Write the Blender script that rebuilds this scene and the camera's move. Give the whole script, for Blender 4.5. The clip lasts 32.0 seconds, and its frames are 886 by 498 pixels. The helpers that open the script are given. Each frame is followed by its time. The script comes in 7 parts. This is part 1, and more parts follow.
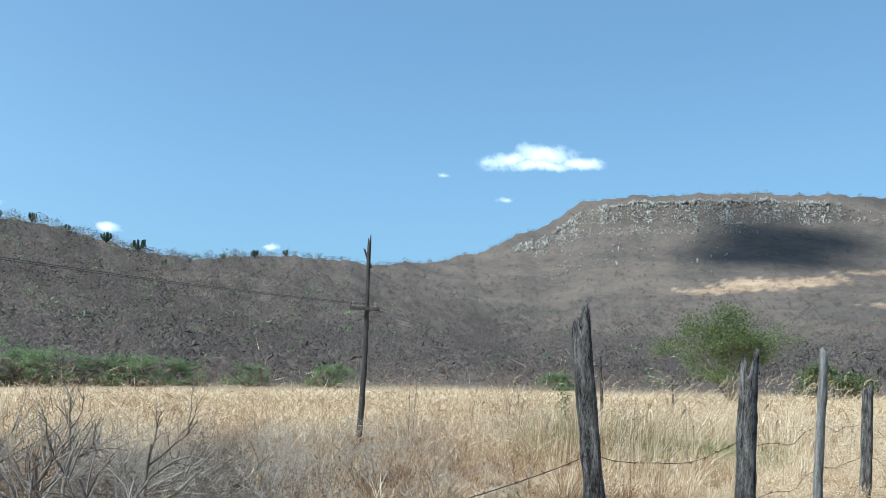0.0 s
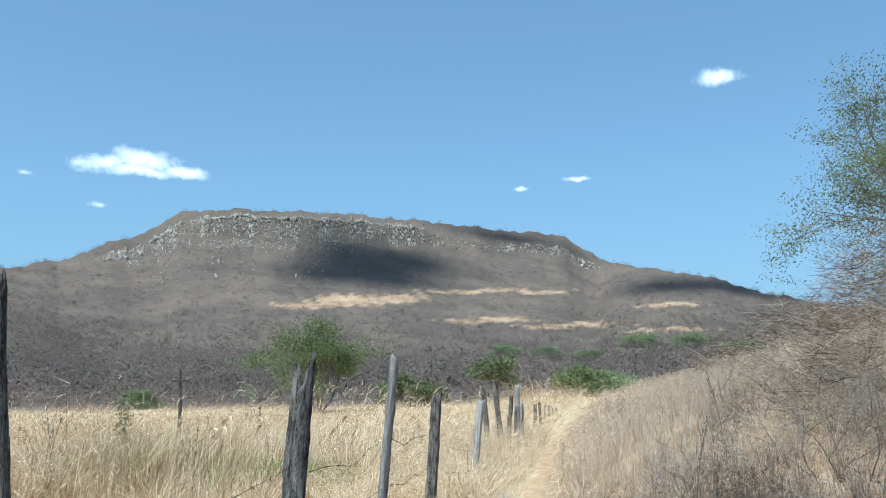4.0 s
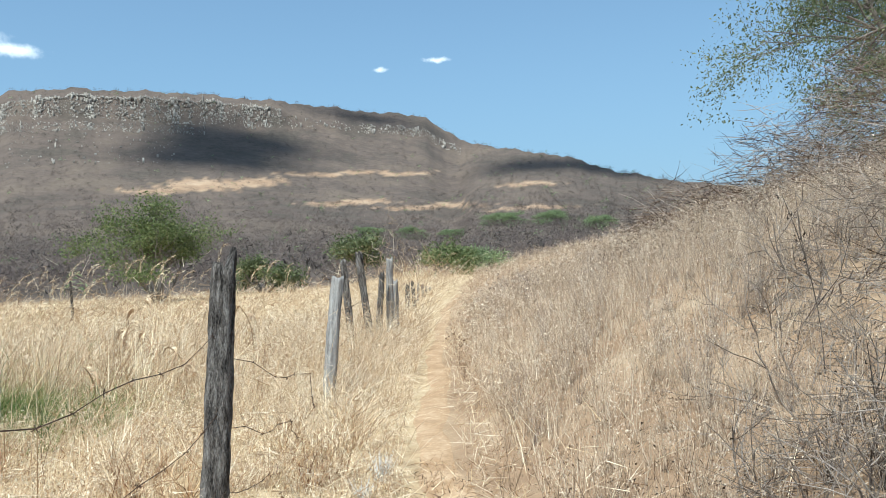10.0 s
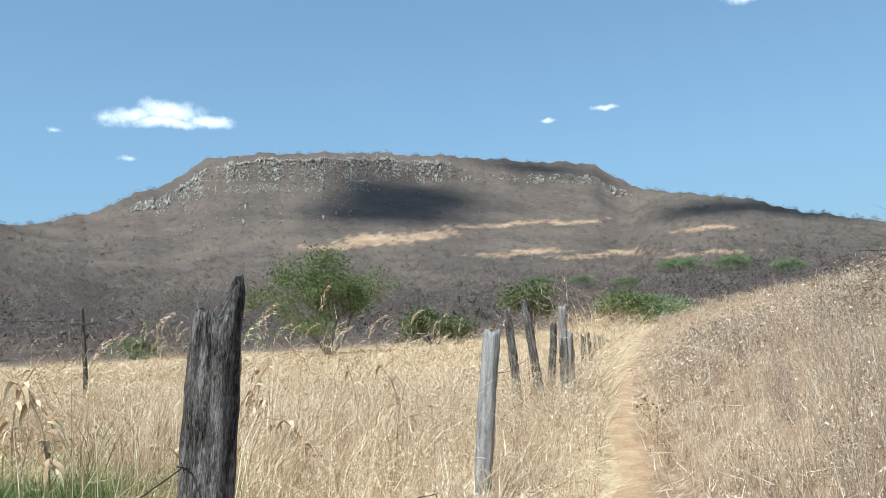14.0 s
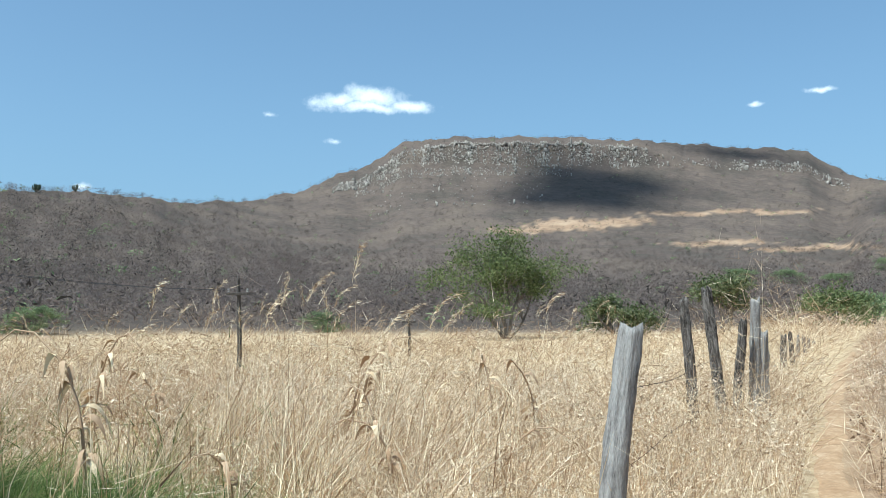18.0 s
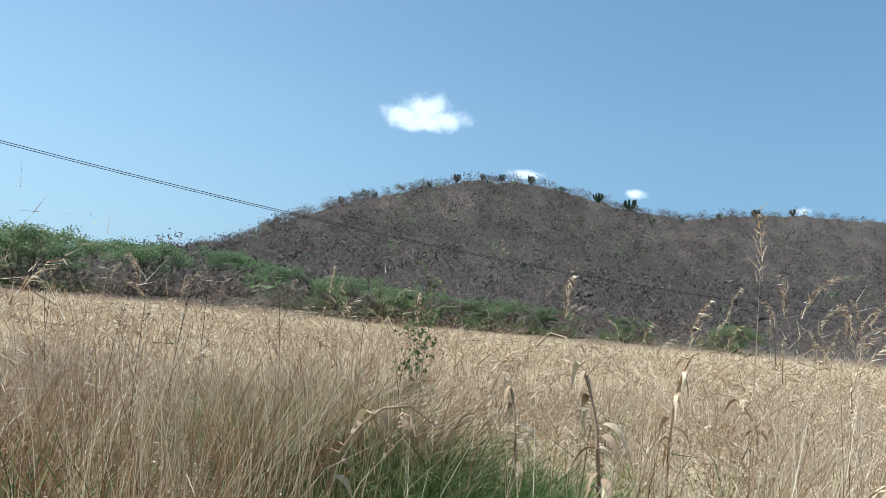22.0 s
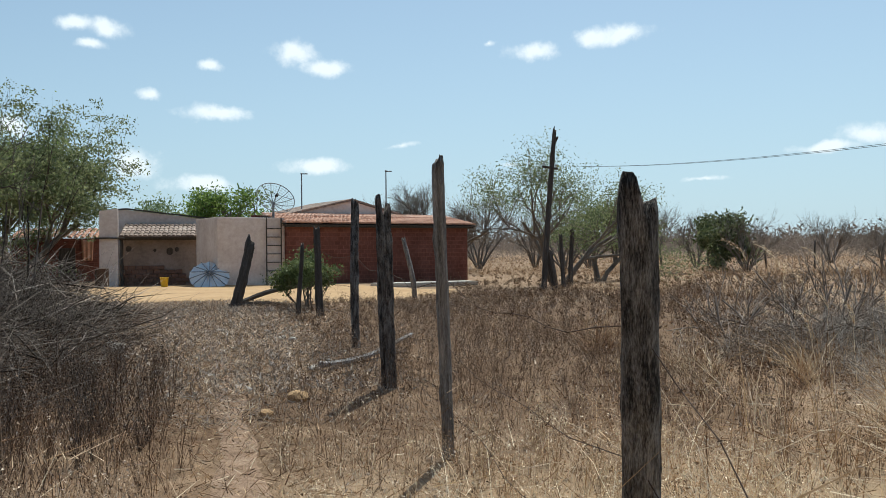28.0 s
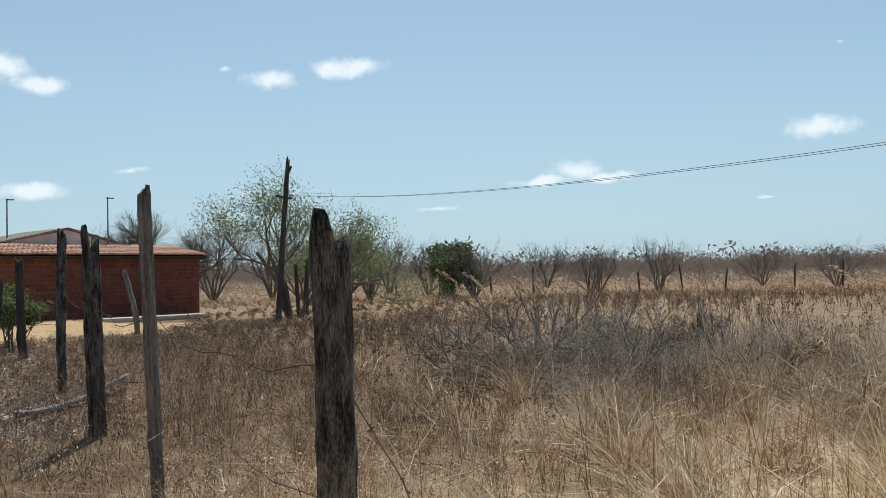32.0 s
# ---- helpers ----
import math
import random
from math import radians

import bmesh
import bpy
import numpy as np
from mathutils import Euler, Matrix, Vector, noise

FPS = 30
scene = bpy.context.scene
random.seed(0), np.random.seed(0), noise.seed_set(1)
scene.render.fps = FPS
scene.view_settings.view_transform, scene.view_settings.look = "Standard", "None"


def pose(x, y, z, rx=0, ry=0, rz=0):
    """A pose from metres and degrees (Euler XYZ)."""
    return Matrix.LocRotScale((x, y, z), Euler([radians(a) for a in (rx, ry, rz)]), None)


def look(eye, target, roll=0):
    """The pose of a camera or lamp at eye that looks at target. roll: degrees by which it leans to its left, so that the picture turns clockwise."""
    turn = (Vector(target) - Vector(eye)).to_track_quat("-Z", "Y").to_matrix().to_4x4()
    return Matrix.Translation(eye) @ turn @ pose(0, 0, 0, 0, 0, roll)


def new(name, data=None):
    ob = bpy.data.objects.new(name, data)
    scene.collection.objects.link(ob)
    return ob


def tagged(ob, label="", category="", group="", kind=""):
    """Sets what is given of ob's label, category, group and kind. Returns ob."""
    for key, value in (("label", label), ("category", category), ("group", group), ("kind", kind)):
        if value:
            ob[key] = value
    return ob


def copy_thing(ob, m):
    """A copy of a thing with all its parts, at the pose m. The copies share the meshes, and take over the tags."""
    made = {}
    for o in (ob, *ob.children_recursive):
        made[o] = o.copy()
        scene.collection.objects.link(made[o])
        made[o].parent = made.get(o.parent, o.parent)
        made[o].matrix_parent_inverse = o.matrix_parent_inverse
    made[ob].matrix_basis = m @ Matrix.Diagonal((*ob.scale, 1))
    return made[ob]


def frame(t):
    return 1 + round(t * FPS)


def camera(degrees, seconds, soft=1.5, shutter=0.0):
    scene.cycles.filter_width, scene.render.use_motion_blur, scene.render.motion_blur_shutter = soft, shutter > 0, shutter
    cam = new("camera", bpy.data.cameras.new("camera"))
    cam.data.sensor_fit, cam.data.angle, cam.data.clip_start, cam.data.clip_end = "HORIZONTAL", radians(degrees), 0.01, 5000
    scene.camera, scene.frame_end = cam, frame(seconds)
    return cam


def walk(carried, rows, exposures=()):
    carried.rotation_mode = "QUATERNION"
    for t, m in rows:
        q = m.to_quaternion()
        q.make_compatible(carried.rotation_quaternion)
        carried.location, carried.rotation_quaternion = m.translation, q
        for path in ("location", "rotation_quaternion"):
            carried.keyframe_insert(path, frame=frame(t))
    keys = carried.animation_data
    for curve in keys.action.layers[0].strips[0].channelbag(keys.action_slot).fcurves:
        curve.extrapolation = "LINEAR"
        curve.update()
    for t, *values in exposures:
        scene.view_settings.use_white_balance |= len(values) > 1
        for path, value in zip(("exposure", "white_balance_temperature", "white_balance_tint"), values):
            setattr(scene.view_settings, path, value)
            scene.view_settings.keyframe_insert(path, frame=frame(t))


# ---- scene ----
cam = camera(55.9, 32.0, soft=0.75)
# seconds, eye, yaw to the left from +y, pitch, roll
PATH = [
    (0, (0.749, 8.716, 1.844), 32.74, 7.66, 1.10),
    (0.5, (0.728, 8.740, 1.840), 25.17, 8.31, 0.33),
    (1, (0.719, 8.874, 1.826), 18.62, 8.47, 0.41),
    (1.5, (0.772, 9.116, 1.829), 13.92, 8.49, 0.35),
    (2, (0.794, 9.329, 1.822), 13.70, 8.21, 1.24),
    (2.5, (0.747, 9.522, 1.830), 10.31, 7.81, 1.24),
    (3, (0.669, 9.803, 1.820), 4.59, 7.60, 0.79),
    (3.5, (0.635, 10.109, 1.829), 4.97, 9.06, 0.30),
    (5.5, (0.423, 11.509, 1.747), 6.79, 6.90, -1.19),
    (6, (0.317, 11.812, 1.720), 7.23, 6.62, -1.48),
    (6.5, (0.230, 12.103, 1.673), 15.92, 5.58, -1.71),
    (7, (0.115, 12.486, 1.646), 22.18, 2.95, -1.75),
    (7.5, (0.013, 12.756, 1.654), 14.60, 3.50, -3.02),
    (8, (0.030, 13.266, 1.647), 2.38, 4.60, -3.43),
    (8.2, (0.049, 13.430, 1.668), 0.86, 5.09, -2.74),
    (8.3, (0.288, 16.252, 1.593), -0.85, 2.68, -0.78),
    (8.5, (0.271, 16.343, 1.565), -1.16, 2.57, -2.05),
    (9, (0.267, 16.655, 1.541), -0.13, 1.21, -2.60),
    (9.5, (0.323, 16.979, 1.552), -2.69, 0.97, -2.14),
    (10, (0.320, 17.206, 1.571), -3.71, 0.62, -2.09),
    (10.5, (0.356, 17.573, 1.586), -4.36, 1.30, -3.28),
    (11, (0.385, 17.835, 1.586), -2.52, 1.19, -3.01),
    (11.5, (0.355, 18.120, 1.542), -0.71, 0.74, -2.60),
    (12, (0.340, 18.521, 1.523), 0.06, 1.32, -2.73),
    (12.5, (0.360, 18.869, 1.542), 4.18, 2.36, -2.31),
    (13, (0.284, 19.216, 1.549), 5.11, 3.54, -2.08),
    (13.5, (0.269, 19.559, 1.536), 6.75, 4.16, -2.48),
    (15.5, (0.501, 20.838, 1.563), 9.33, 5.73, -2.53),
    (16, (0.417, 21.057, 1.532), 12.02, 6.17, -0.91),
    (16.5, (0.359, 21.390, 1.525), 12.41, 6.68, -1.43),
    (17, (0.384, 21.649, 1.531), 13.84, 6.15, -1.14),
    (17.5, (0.410, 21.850, 1.515), 17.23, 4.64, -0.29),
    (18, (0.423, 22.144, 1.511), 20.90, 3.83, 0.09),
    (18.5, (0.505, 22.416, 1.511), 28.73, 3.47, 0.42),
    (19, (0.531, 22.743, 1.506), 33.99, 2.38, 1.37),
    (19.5, (0.487, 22.918, 1.489), 37.31, 1.24, 1.41),
    (20, (0.411, 23.141, 1.479), 43.49, 1.57, 1.11),
    (20.5, (0.412, 23.378, 1.480), 50.96, 2.45, 3.10),
    (21, (0.422, 23.594, 1.478), 56.52, 2.15, 4.68),
    (21.5, (0.394, 23.816, 1.497), 60.54, 2.87, 5.00),
    (22, (0.435, 23.996, 1.488), 67.65, 3.51, 4.64),
    (22.5, (0.345, 24.093, 1.473), 75.91, 2.91, 3.97),
    (23, (0.328, 24.106, 1.476), 85.51, 3.38, 3.54),
    (23.5, (0.308, 24.100, 1.470), 97.75, 3.29, 2.69),
    (24, (0.316, 24.098, 1.458), 102.66, 2.49, 2.54),
    (24.5, (0.286, 24.050, 1.450), 113.63, 1.18, 3.17),
    (25, (0.323, 23.988, 1.438), 123.39, 0.35, 2.62),
    (25.5, (0.322, 24.282, 1.454), 133.12, -0.38, 1.57),
    (26, (0.480, 24.535, 1.438), 142.33, -0.76, 0.91),
    (26.5, (0.526, 24.574, 1.436), 147.34, -0.76, 0.29),
    (28.5, (0.648, 24.559, 1.448), 170.92, 0.36, -0.50),
    (29, (0.662, 24.554, 1.456), 174.59, 0.69, -0.51),
    (29.5, (0.665, 24.532, 1.454), 178.74, 0.93, -0.76),
    (30, (0.644, 24.537, 1.450), 178.91, 0.81, -1.15),
    (30.5, (0.636, 24.537, 1.456), 179.12, 0.86, -1.51),
    (31, (0.603, 24.580, 1.461), 175.09, 1.13, -1.93),
    (31.5, (0.546, 24.610, 1.457), 161.48, 1.47, -1.81),
    (32, (0.454, 24.558, 1.467), 148.18, 1.71, -1.30),
]

def gaze(eye, yaw, pitch, roll):
    yaw, pitch = radians(yaw), radians(pitch)
    ahead = Vector((-math.sin(yaw) * math.cos(pitch), math.cos(yaw) * math.cos(pitch), math.sin(pitch)))
    return look(eye, Vector(eye) + 2 * ahead, roll)


walk(cam, [(t, gaze(eye, yaw, pitch, roll)) for t, eye, yaw, pitch, roll in PATH],
     exposures=[(0, 0.48, 5350, -4), (8, 0.46, 5500, -4), (10.5, 0.44, 5800, 0), (12, 0.42, 5800, 1), (13.5, 0.42, 5750, 0), (16, 0.42, 5500, -4), (18, 0.38, 5600, -2), (20, 0.42, 5600, -1), (22, 0.24, 5500, 0), (24, 0.12, 5650, 1), (26, 0.0, 6000, 2), (29, 0.09, 6200, 2), (31, 0.07, 6200, 2), (32, -0.06, 6150, 2)])

# ---- world and sun ----
SUN_AZ, SUN_EL = radians(212), radians(60)
sun_way = Vector((math.sin(SUN_AZ) * math.cos(SUN_EL), math.cos(SUN_AZ) * math.cos(SUN_EL), math.sin(SUN_EL)))
sun = new("sun", bpy.data.lights.new("sun", "SUN"))
sun.data.energy, sun.data.angle, sun.data.color = 4.6, radians(0.53), (1.0, 0.95, 0.87)
sun.matrix_world = look((0, 0, 60), Vector((0, 0, 60)) - sun_way)

world = bpy.data.worlds.new("sky")
scene.world = world
world.use_nodes = True
wn, wl = world.node_tree.nodes, world.node_tree.links
wn.clear()


def node(nodes, kind, operation="", vector_type="", data_type="", interpolation_type="", attribute_name="", **values):
    n = nodes.new(kind)
    if operation:
        n.operation = operation
    if vector_type:
        n.vector_type = vector_type
    if data_type:
        n.data_type = data_type
    if interpolation_type:
        n.interpolation_type = interpolation_type
    if attribute_name:
        n.attribute_name = attribute_name
    for k, v in values.items():
        n.inputs[k[2:].replace("_", " ")].default_value = v
    return n


sky = node(wn, "ShaderNodeTexSky")
sky.sky_type, sky.sun_disc, sky.sun_elevation, sky.sun_rotation = "NISHITA", False, SUN_EL, SUN_AZ
sky.altitude, sky.air_density, sky.dust_density, sky.ozone_density = 300, 1.0, 1.0, 0.6
coord = node(wn, "ShaderNodeTexCoord")
ragged = node(wn, "ShaderNodeTexNoise", i_Scale=16.0, i_Detail=5.0, i_Roughness=0.6)
fine = node(wn, "ShaderNodeTexNoise", i_Scale=30.0, i_Detail=6.0, i_Roughness=0.62)
wl.new(coord.outputs["Generated"], ragged.inputs["Vector"])
wl.new(coord.outputs["Generated"], fine.inputs["Vector"])
# clouds: azimuth from +y to +x, elevation, half width, half height, in degrees
CLOUDS_NORTH = [(-25.7, 13.95, 2.7, 1.05), (-28.3, 13.75, 2.3, 0.7), (-23.2, 13.55, 2.7, 0.6), (-26.0, 13.35, 4.2, 0.55), (-28.4, 11.1, 1.4, 0.4), (3.8, 13.3, 1.8, 0.32), (-0.2, 12.7, 0.8, 0.3), (13.7, 19.3, 1.9, 0.7),
                (-32.7, 12.8, 1.2, 0.4), (-69.7, 12.9, 2.2, 1.35), (-71.0, 12.4, 2.2, 0.9), (-68.3, 12.3, 2.3, 0.95), (-69.6, 12.0, 3.2, 0.7), (-62.3, 8.9, 1.7, 0.5), (-54.8, 8.1, 1.0, 0.5), (-44.4, 7.4, 1.1, 0.4)]
CLOUDS_WEST = [(-123.8, 8.6, 3.1, 0.85), (-114.7, 7.8, 2.3, 0.7), (-139.0, 6.8, 2.2, 0.85), (-141.2, 6.2, 3.0, 0.5), (-136.9, 6.3, 2.0, 0.45), (-99.9, 8.0, 1.8, 0.5), (-104.7, 9.8, 0.8, 0.6),
               (-98.3, 10.1, 0.9, 0.3), (-108.3, 7.7, 0.8, 0.3), (-126.7, 4.6, 1.0, 0.3), (-98.7, 2.3, 1.3, 0.4), (-114.7, 3.2, 0.7, 0.2),
               (-148.7, 4.4, 2.3, 0.3), (-122.1, 13.6, 0.5, 0.25), (-92.5, 2.0, 1.6, 0.6)]
CLOUDS_SOUTH = [(-176.0, 13.1, 2.2, 1.05), (-173.9, 12.2, 2.3, 0.85), (170.6, 14.1, 1.7, 0.6), (172.4, 13.9, 1.7, 0.9), (171.2, 12.9, 1.3, 0.5), (179.0, 9.0, 2.9, 0.7), (-155.6, 13.9, 2.2, 0.8), (-153.4, 14.0, 2.4, 0.9), (-159.9, 13.1, 2.1, 0.8),
                (174.7, 16.5, 1.6, 0.6), (178.6, 12.0, 1.0, 0.6), (174.9, 10.2, 1.4, 0.5), (173.9, 5.8, 2.2, 1.3), (-174.7, 5.7, 2.9, 0.65),
                (-168.9, 7.1, 2.3, 0.35), (-160.9, 5.7, 1.9, 0.35), (177.9, 4.4, 2.7, 0.8), (-177.0, 16.6, 0.6, 0.4), (-162.4, 13.8, 0.7, 0.35),
                (166.6, 7.6, 2.2, 0.8), (168.6, 17.6, 2.0, 0.7)]
bend = node(wn, "ShaderNodeVectorMath", operation="MULTIPLY_ADD")
bend.inputs[1].default_value = (0.035, 0.035, 0.022)
wl.new(ragged.outputs["Color"], bend.inputs[0])
shift = node(wn, "ShaderNodeVectorMath", operation="SUBTRACT")
shift.inputs[1].default_value = (0.0175, 0.0175, 0.011)
wl.new(coord.outputs["Generated"], shift.inputs[0])
wl.new(shift.outputs[0], bend.inputs[2])
nearest = None
for az, el, wide, high in CLOUDS_NORTH + CLOUDS_WEST + CLOUDS_SOUTH:
    a, e = radians(az), radians(el)
    m = node(wn, "ShaderNodeMapping", vector_type="TEXTURE")
    m.inputs["Location"].default_value = (math.sin(a) * math.cos(e), math.cos(a) * math.cos(e), math.sin(e))
    m.inputs["Rotation"].default_value = (e, 0, -a)
    m.inputs["Scale"].default_value = (radians(wide), 0.3, radians(high))
    wl.new(bend.outputs[0], m.inputs["Vector"])
    far = node(wn, "ShaderNodeVectorMath", operation="LENGTH")
    wl.new(m.outputs[0], far.inputs[0])
    reach = far.outputs["Value"]
    if high <= 0.42:
        # the small ones are thin and half clear
        thin = node(wn, "ShaderNodeMath", operation="ADD")
        thin.inputs[1].default_value = 0.3
        wl.new(reach, thin.inputs[0])
        reach = thin.outputs[0]
    if nearest is None:
        nearest = reach
    else:
        least = node(wn, "ShaderNodeMath", operation="MINIMUM")
        wl.new(nearest, least.inputs[0])
        wl.new(reach, least.inputs[1])
        nearest = least.outputs[0]
rough = node(wn, "ShaderNodeMath", operation="MULTIPLY_ADD")
rough.inputs[1].default_value = 1.6
wl.new(fine.outputs[0], rough.inputs[0])
wl.new(nearest, rough.inputs[2])
cover = node(wn, "ShaderNodeMapRange", interpolation_type="SMOOTHSTEP")
for k, v in (("From Min", 0.95), ("From Max", 1.75), ("To Min", 0.97), ("To Max", 0.0)):
    cover.inputs[k].default_value = v
wl.new(rough.outputs[0], cover.inputs["Value"])
white = node(wn, "ShaderNodeMix", data_type="RGBA")
white.inputs[7].default_value = (9.0, 9.3, 9.7, 1)
wl.new(cover.outputs[0], white.inputs[0])
wl.new(sky.outputs[0], white.inputs[6])
# pale haze low over the horizon
height = node(wn, "ShaderNodeSeparateXYZ")
wl.new(coord.outputs["Generated"], height.inputs[0])
low = node(wn, "ShaderNodeMapRange", interpolation_type="SMOOTHSTEP")
for k, v in (("From Min", -0.02), ("From Max", 0.36), ("To Min", 0.8), ("To Max", 0.35)):
    low.inputs[k].default_value = v
wl.new(height.outputs["Z"], low.inputs["Value"])
haze = node(wn, "ShaderNodeMix", data_type="RGBA")
toward = node(wn, "ShaderNodeVectorMath", operation="DOT_PRODUCT")
toward.inputs[1].default_value = (math.sin(SUN_AZ), math.cos(SUN_AZ), 0)
wl.new(coord.outputs["Generated"], toward.inputs[0])
glare = node(wn, "ShaderNodeMapRange", interpolation_type="SMOOTHSTEP")
for k, v in (("From Min", -0.25), ("From Max", 1.0), ("To Min", 0.0), ("To Max", 1.0)):
    glare.inputs[k].default_value = v
wl.new(toward.outputs["Value"], glare.inputs["Value"])
pale = node(wn, "ShaderNodeMix", data_type="RGBA")
pale.inputs[6].default_value, pale.inputs[7].default_value = (2.2, 3.5, 4.95, 1), (4.8, 6.3, 7.5, 1)
wl.new(glare.outputs[0], pale.inputs[0])
wl.new(pale.outputs[2], haze.inputs[7])
wl.new(low.outputs[0], haze.inputs[0])
wl.new(sky.outputs[0], haze.inputs[6])
wl.new(haze.outputs[2], white.inputs[6])
back = node(wn, "ShaderNodeBackground", i_Strength=0.105)
wl.new(white.outputs[2], back.inputs["Color"])
wl.new(back.outputs[0], node(wn, "ShaderNodeOutputWorld").inputs["Surface"])


# ---- materials ----
def material(name, colours, scale=4.0, rough=0.9, bump=0.0, bump_scale=40.0, stretch=(1, 1, 1), island=0.0, metal=0.0, detail=6.0, stops=(0.3, 0.7), through_light=0.0, coords="Object"):
    """Two or three colours mixed by noise at two scales, with relief; island: how far each separate piece varies."""
    mat = bpy.data.materials.new(name)
    mat.use_nodes = True
    ns, ls = mat.node_tree.nodes, mat.node_tree.links
    bsdf = ns["Principled BSDF"]
    bsdf.inputs["Roughness"].default_value, bsdf.inputs["Metallic"].default_value = rough, metal
    bsdf.inputs["Specular IOR Level"].default_value = 0.25
    tc = node(ns, "ShaderNodeTexCoord")
    mp = node(ns, "ShaderNodeMapping")
    mp.inputs["Scale"].default_value = stretch
    ls.new(tc.outputs[coords], mp.inputs["Vector"])
    big = node(ns, "ShaderNodeTexNoise", i_Scale=scale, i_Detail=detail, i_Roughness=0.62)
    small = node(ns, "ShaderNodeTexNoise", i_Scale=scale * 9, i_Detail=4.0, i_Roughness=0.7)
    ls.new(mp.outputs[0], big.inputs["Vector"])
    ls.new(mp.outputs[0], small.inputs["Vector"])
    mixed = node(ns, "ShaderNodeMath", operation="MULTIPLY_ADD")
    mixed.inputs[1].default_value = 0.45
    half = node(ns, "ShaderNodeMath", operation="MULTIPLY")
    half.inputs[1].default_value = 0.55
    ls.new(big.outputs[0], half.inputs[0])
    ls.new(small.outputs[0], mixed.inputs[0])
    ls.new(half.outputs[0], mixed.inputs[2])
    value = mixed.outputs[0]
    if island:
        geo = node(ns, "ShaderNodeNewGeometry")
        add = node(ns, "ShaderNodeMath", operation="MULTIPLY_ADD")
        add.inputs[1].default_value = island
        less = node(ns, "ShaderNodeMath", operation="SUBTRACT")
        less.inputs[1].default_value = island / 2
        ls.new(value, less.inputs[0])
        ls.new(geo.outputs["Random Per Island"], add.inputs[0])
        ls.new(less.outputs[0], add.inputs[2])
        value = add.outputs[0]
    ramp = node(ns, "ShaderNodeValToRGB")
    el = ramp.color_ramp.elements
    el[0].position, el[1].position = stops
    for n, c in enumerate(colours):
        if n == 0:
            el[0].color = (*c, 1)
        elif n == len(colours) - 1:
            el[-1].color = (*c, 1)
        else:
            el.new(stops[0] + (stops[1] - stops[0]) * n / (len(colours) - 1)).color = (*c, 1)
    ls.new(value, ramp.inputs[0])
    ls.new(ramp.outputs[0], bsdf.inputs["Base Color"])
    if bump:
        grain = node(ns, "ShaderNodeTexNoise", i_Scale=bump_scale, i_Detail=5.0, i_Roughness=0.65)
        ls.new(mp.outputs[0], grain.inputs["Vector"])
        bp = node(ns, "ShaderNodeBump", i_Strength=1.0, i_Distance=bump)
        ls.new(grain.outputs[0], bp.inputs["Height"])
        ls.new(bp.outputs[0], bsdf.inputs["Normal"])
    if through_light:
        glow = node(ns, "ShaderNodeBsdfTranslucent")
        ls.new(ramp.outputs[0], glow.inputs["Color"])
        mix = node(ns, "ShaderNodeMixShader", i_Fac=through_light)
        ls.new(bsdf.outputs[0], mix.inputs[1])
        ls.new(glow.outputs[0], mix.inputs[2])
        ls.new(mix.outputs[0], ns["Material Output"].inputs["Surface"])
    return mat


STRAW = material("dry_straw", [(0.36, 0.225, 0.12), (0.71, 0.53, 0.325), (0.93, 0.79, 0.57)], 0.6, 0.75, island=0.9, through_light=0.12)
STRAW_PALE = material("bleached_straw", [(0.42, 0.295, 0.185), (0.71, 0.555, 0.385), (0.87, 0.745, 0.57)], 0.6, 0.7, island=0.9, through_light=0.12)
HERB = material("dry_herb", [(0.22, 0.135, 0.075), (0.38, 0.25, 0.15), (0.55, 0.41, 0.28)], 0.5, 0.85, island=0.6)
HERB_BROWN = material("brown_herb", [(0.09, 0.054, 0.033), (0.185, 0.115, 0.07), (0.35, 0.24, 0.155)], 0.5, 0.9, island=0.6)
RUSSET = material("russet_straw", [(0.20, 0.105, 0.052), (0.40, 0.24, 0.13), (0.64, 0.46, 0.28)], 0.7, 0.85, island=0.6)
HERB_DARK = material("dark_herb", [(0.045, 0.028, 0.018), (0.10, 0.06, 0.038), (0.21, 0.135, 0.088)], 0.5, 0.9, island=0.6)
HERB_PALE = material("pale_dry_herb", [(0.32, 0.23, 0.155), (0.52, 0.40, 0.285), (0.71, 0.58, 0.445)], 0.5, 0.85, island=0.7, through_light=0.05)
GREEN_FRESH = material("fresh_grass", [(0.06, 0.11, 0.025), (0.13, 0.205, 0.05), (0.27, 0.32, 0.11)], 0.8, 0.7, island=0.8, through_light=0.35)
GREEN_GRASS = material("green_grass", [(0.055, 0.09, 0.022), (0.15, 0.195, 0.058), (0.36, 0.36, 0.15)], 0.8, 0.7, island=0.9, through_light=0.3)
LEAF = material("fresh_leaf", [(0.09, 0.15, 0.035), (0.17, 0.25, 0.06), (0.27, 0.34, 0.10)], 0.7, 0.65, island=0.5, through_light=0.6)
LEAF_DARK = material("dull_leaf", [(0.06, 0.08, 0.033), (0.12, 0.142, 0.064), (0.205, 0.22, 0.105)], 0.7, 0.65, island=0.5, through_light=0.3)
LEAF_FEATHER = material("feathery_leaf", [(0.10, 0.125, 0.055), (0.185, 0.215, 0.10), (0.28, 0.305, 0.155)], 0.7, 0.65, island=0.5, through_light=0.5)
# for far trees only: distance haze is mixed into this paler leaf colour
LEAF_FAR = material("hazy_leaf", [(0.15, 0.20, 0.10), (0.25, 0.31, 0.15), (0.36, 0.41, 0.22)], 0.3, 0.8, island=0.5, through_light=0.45)
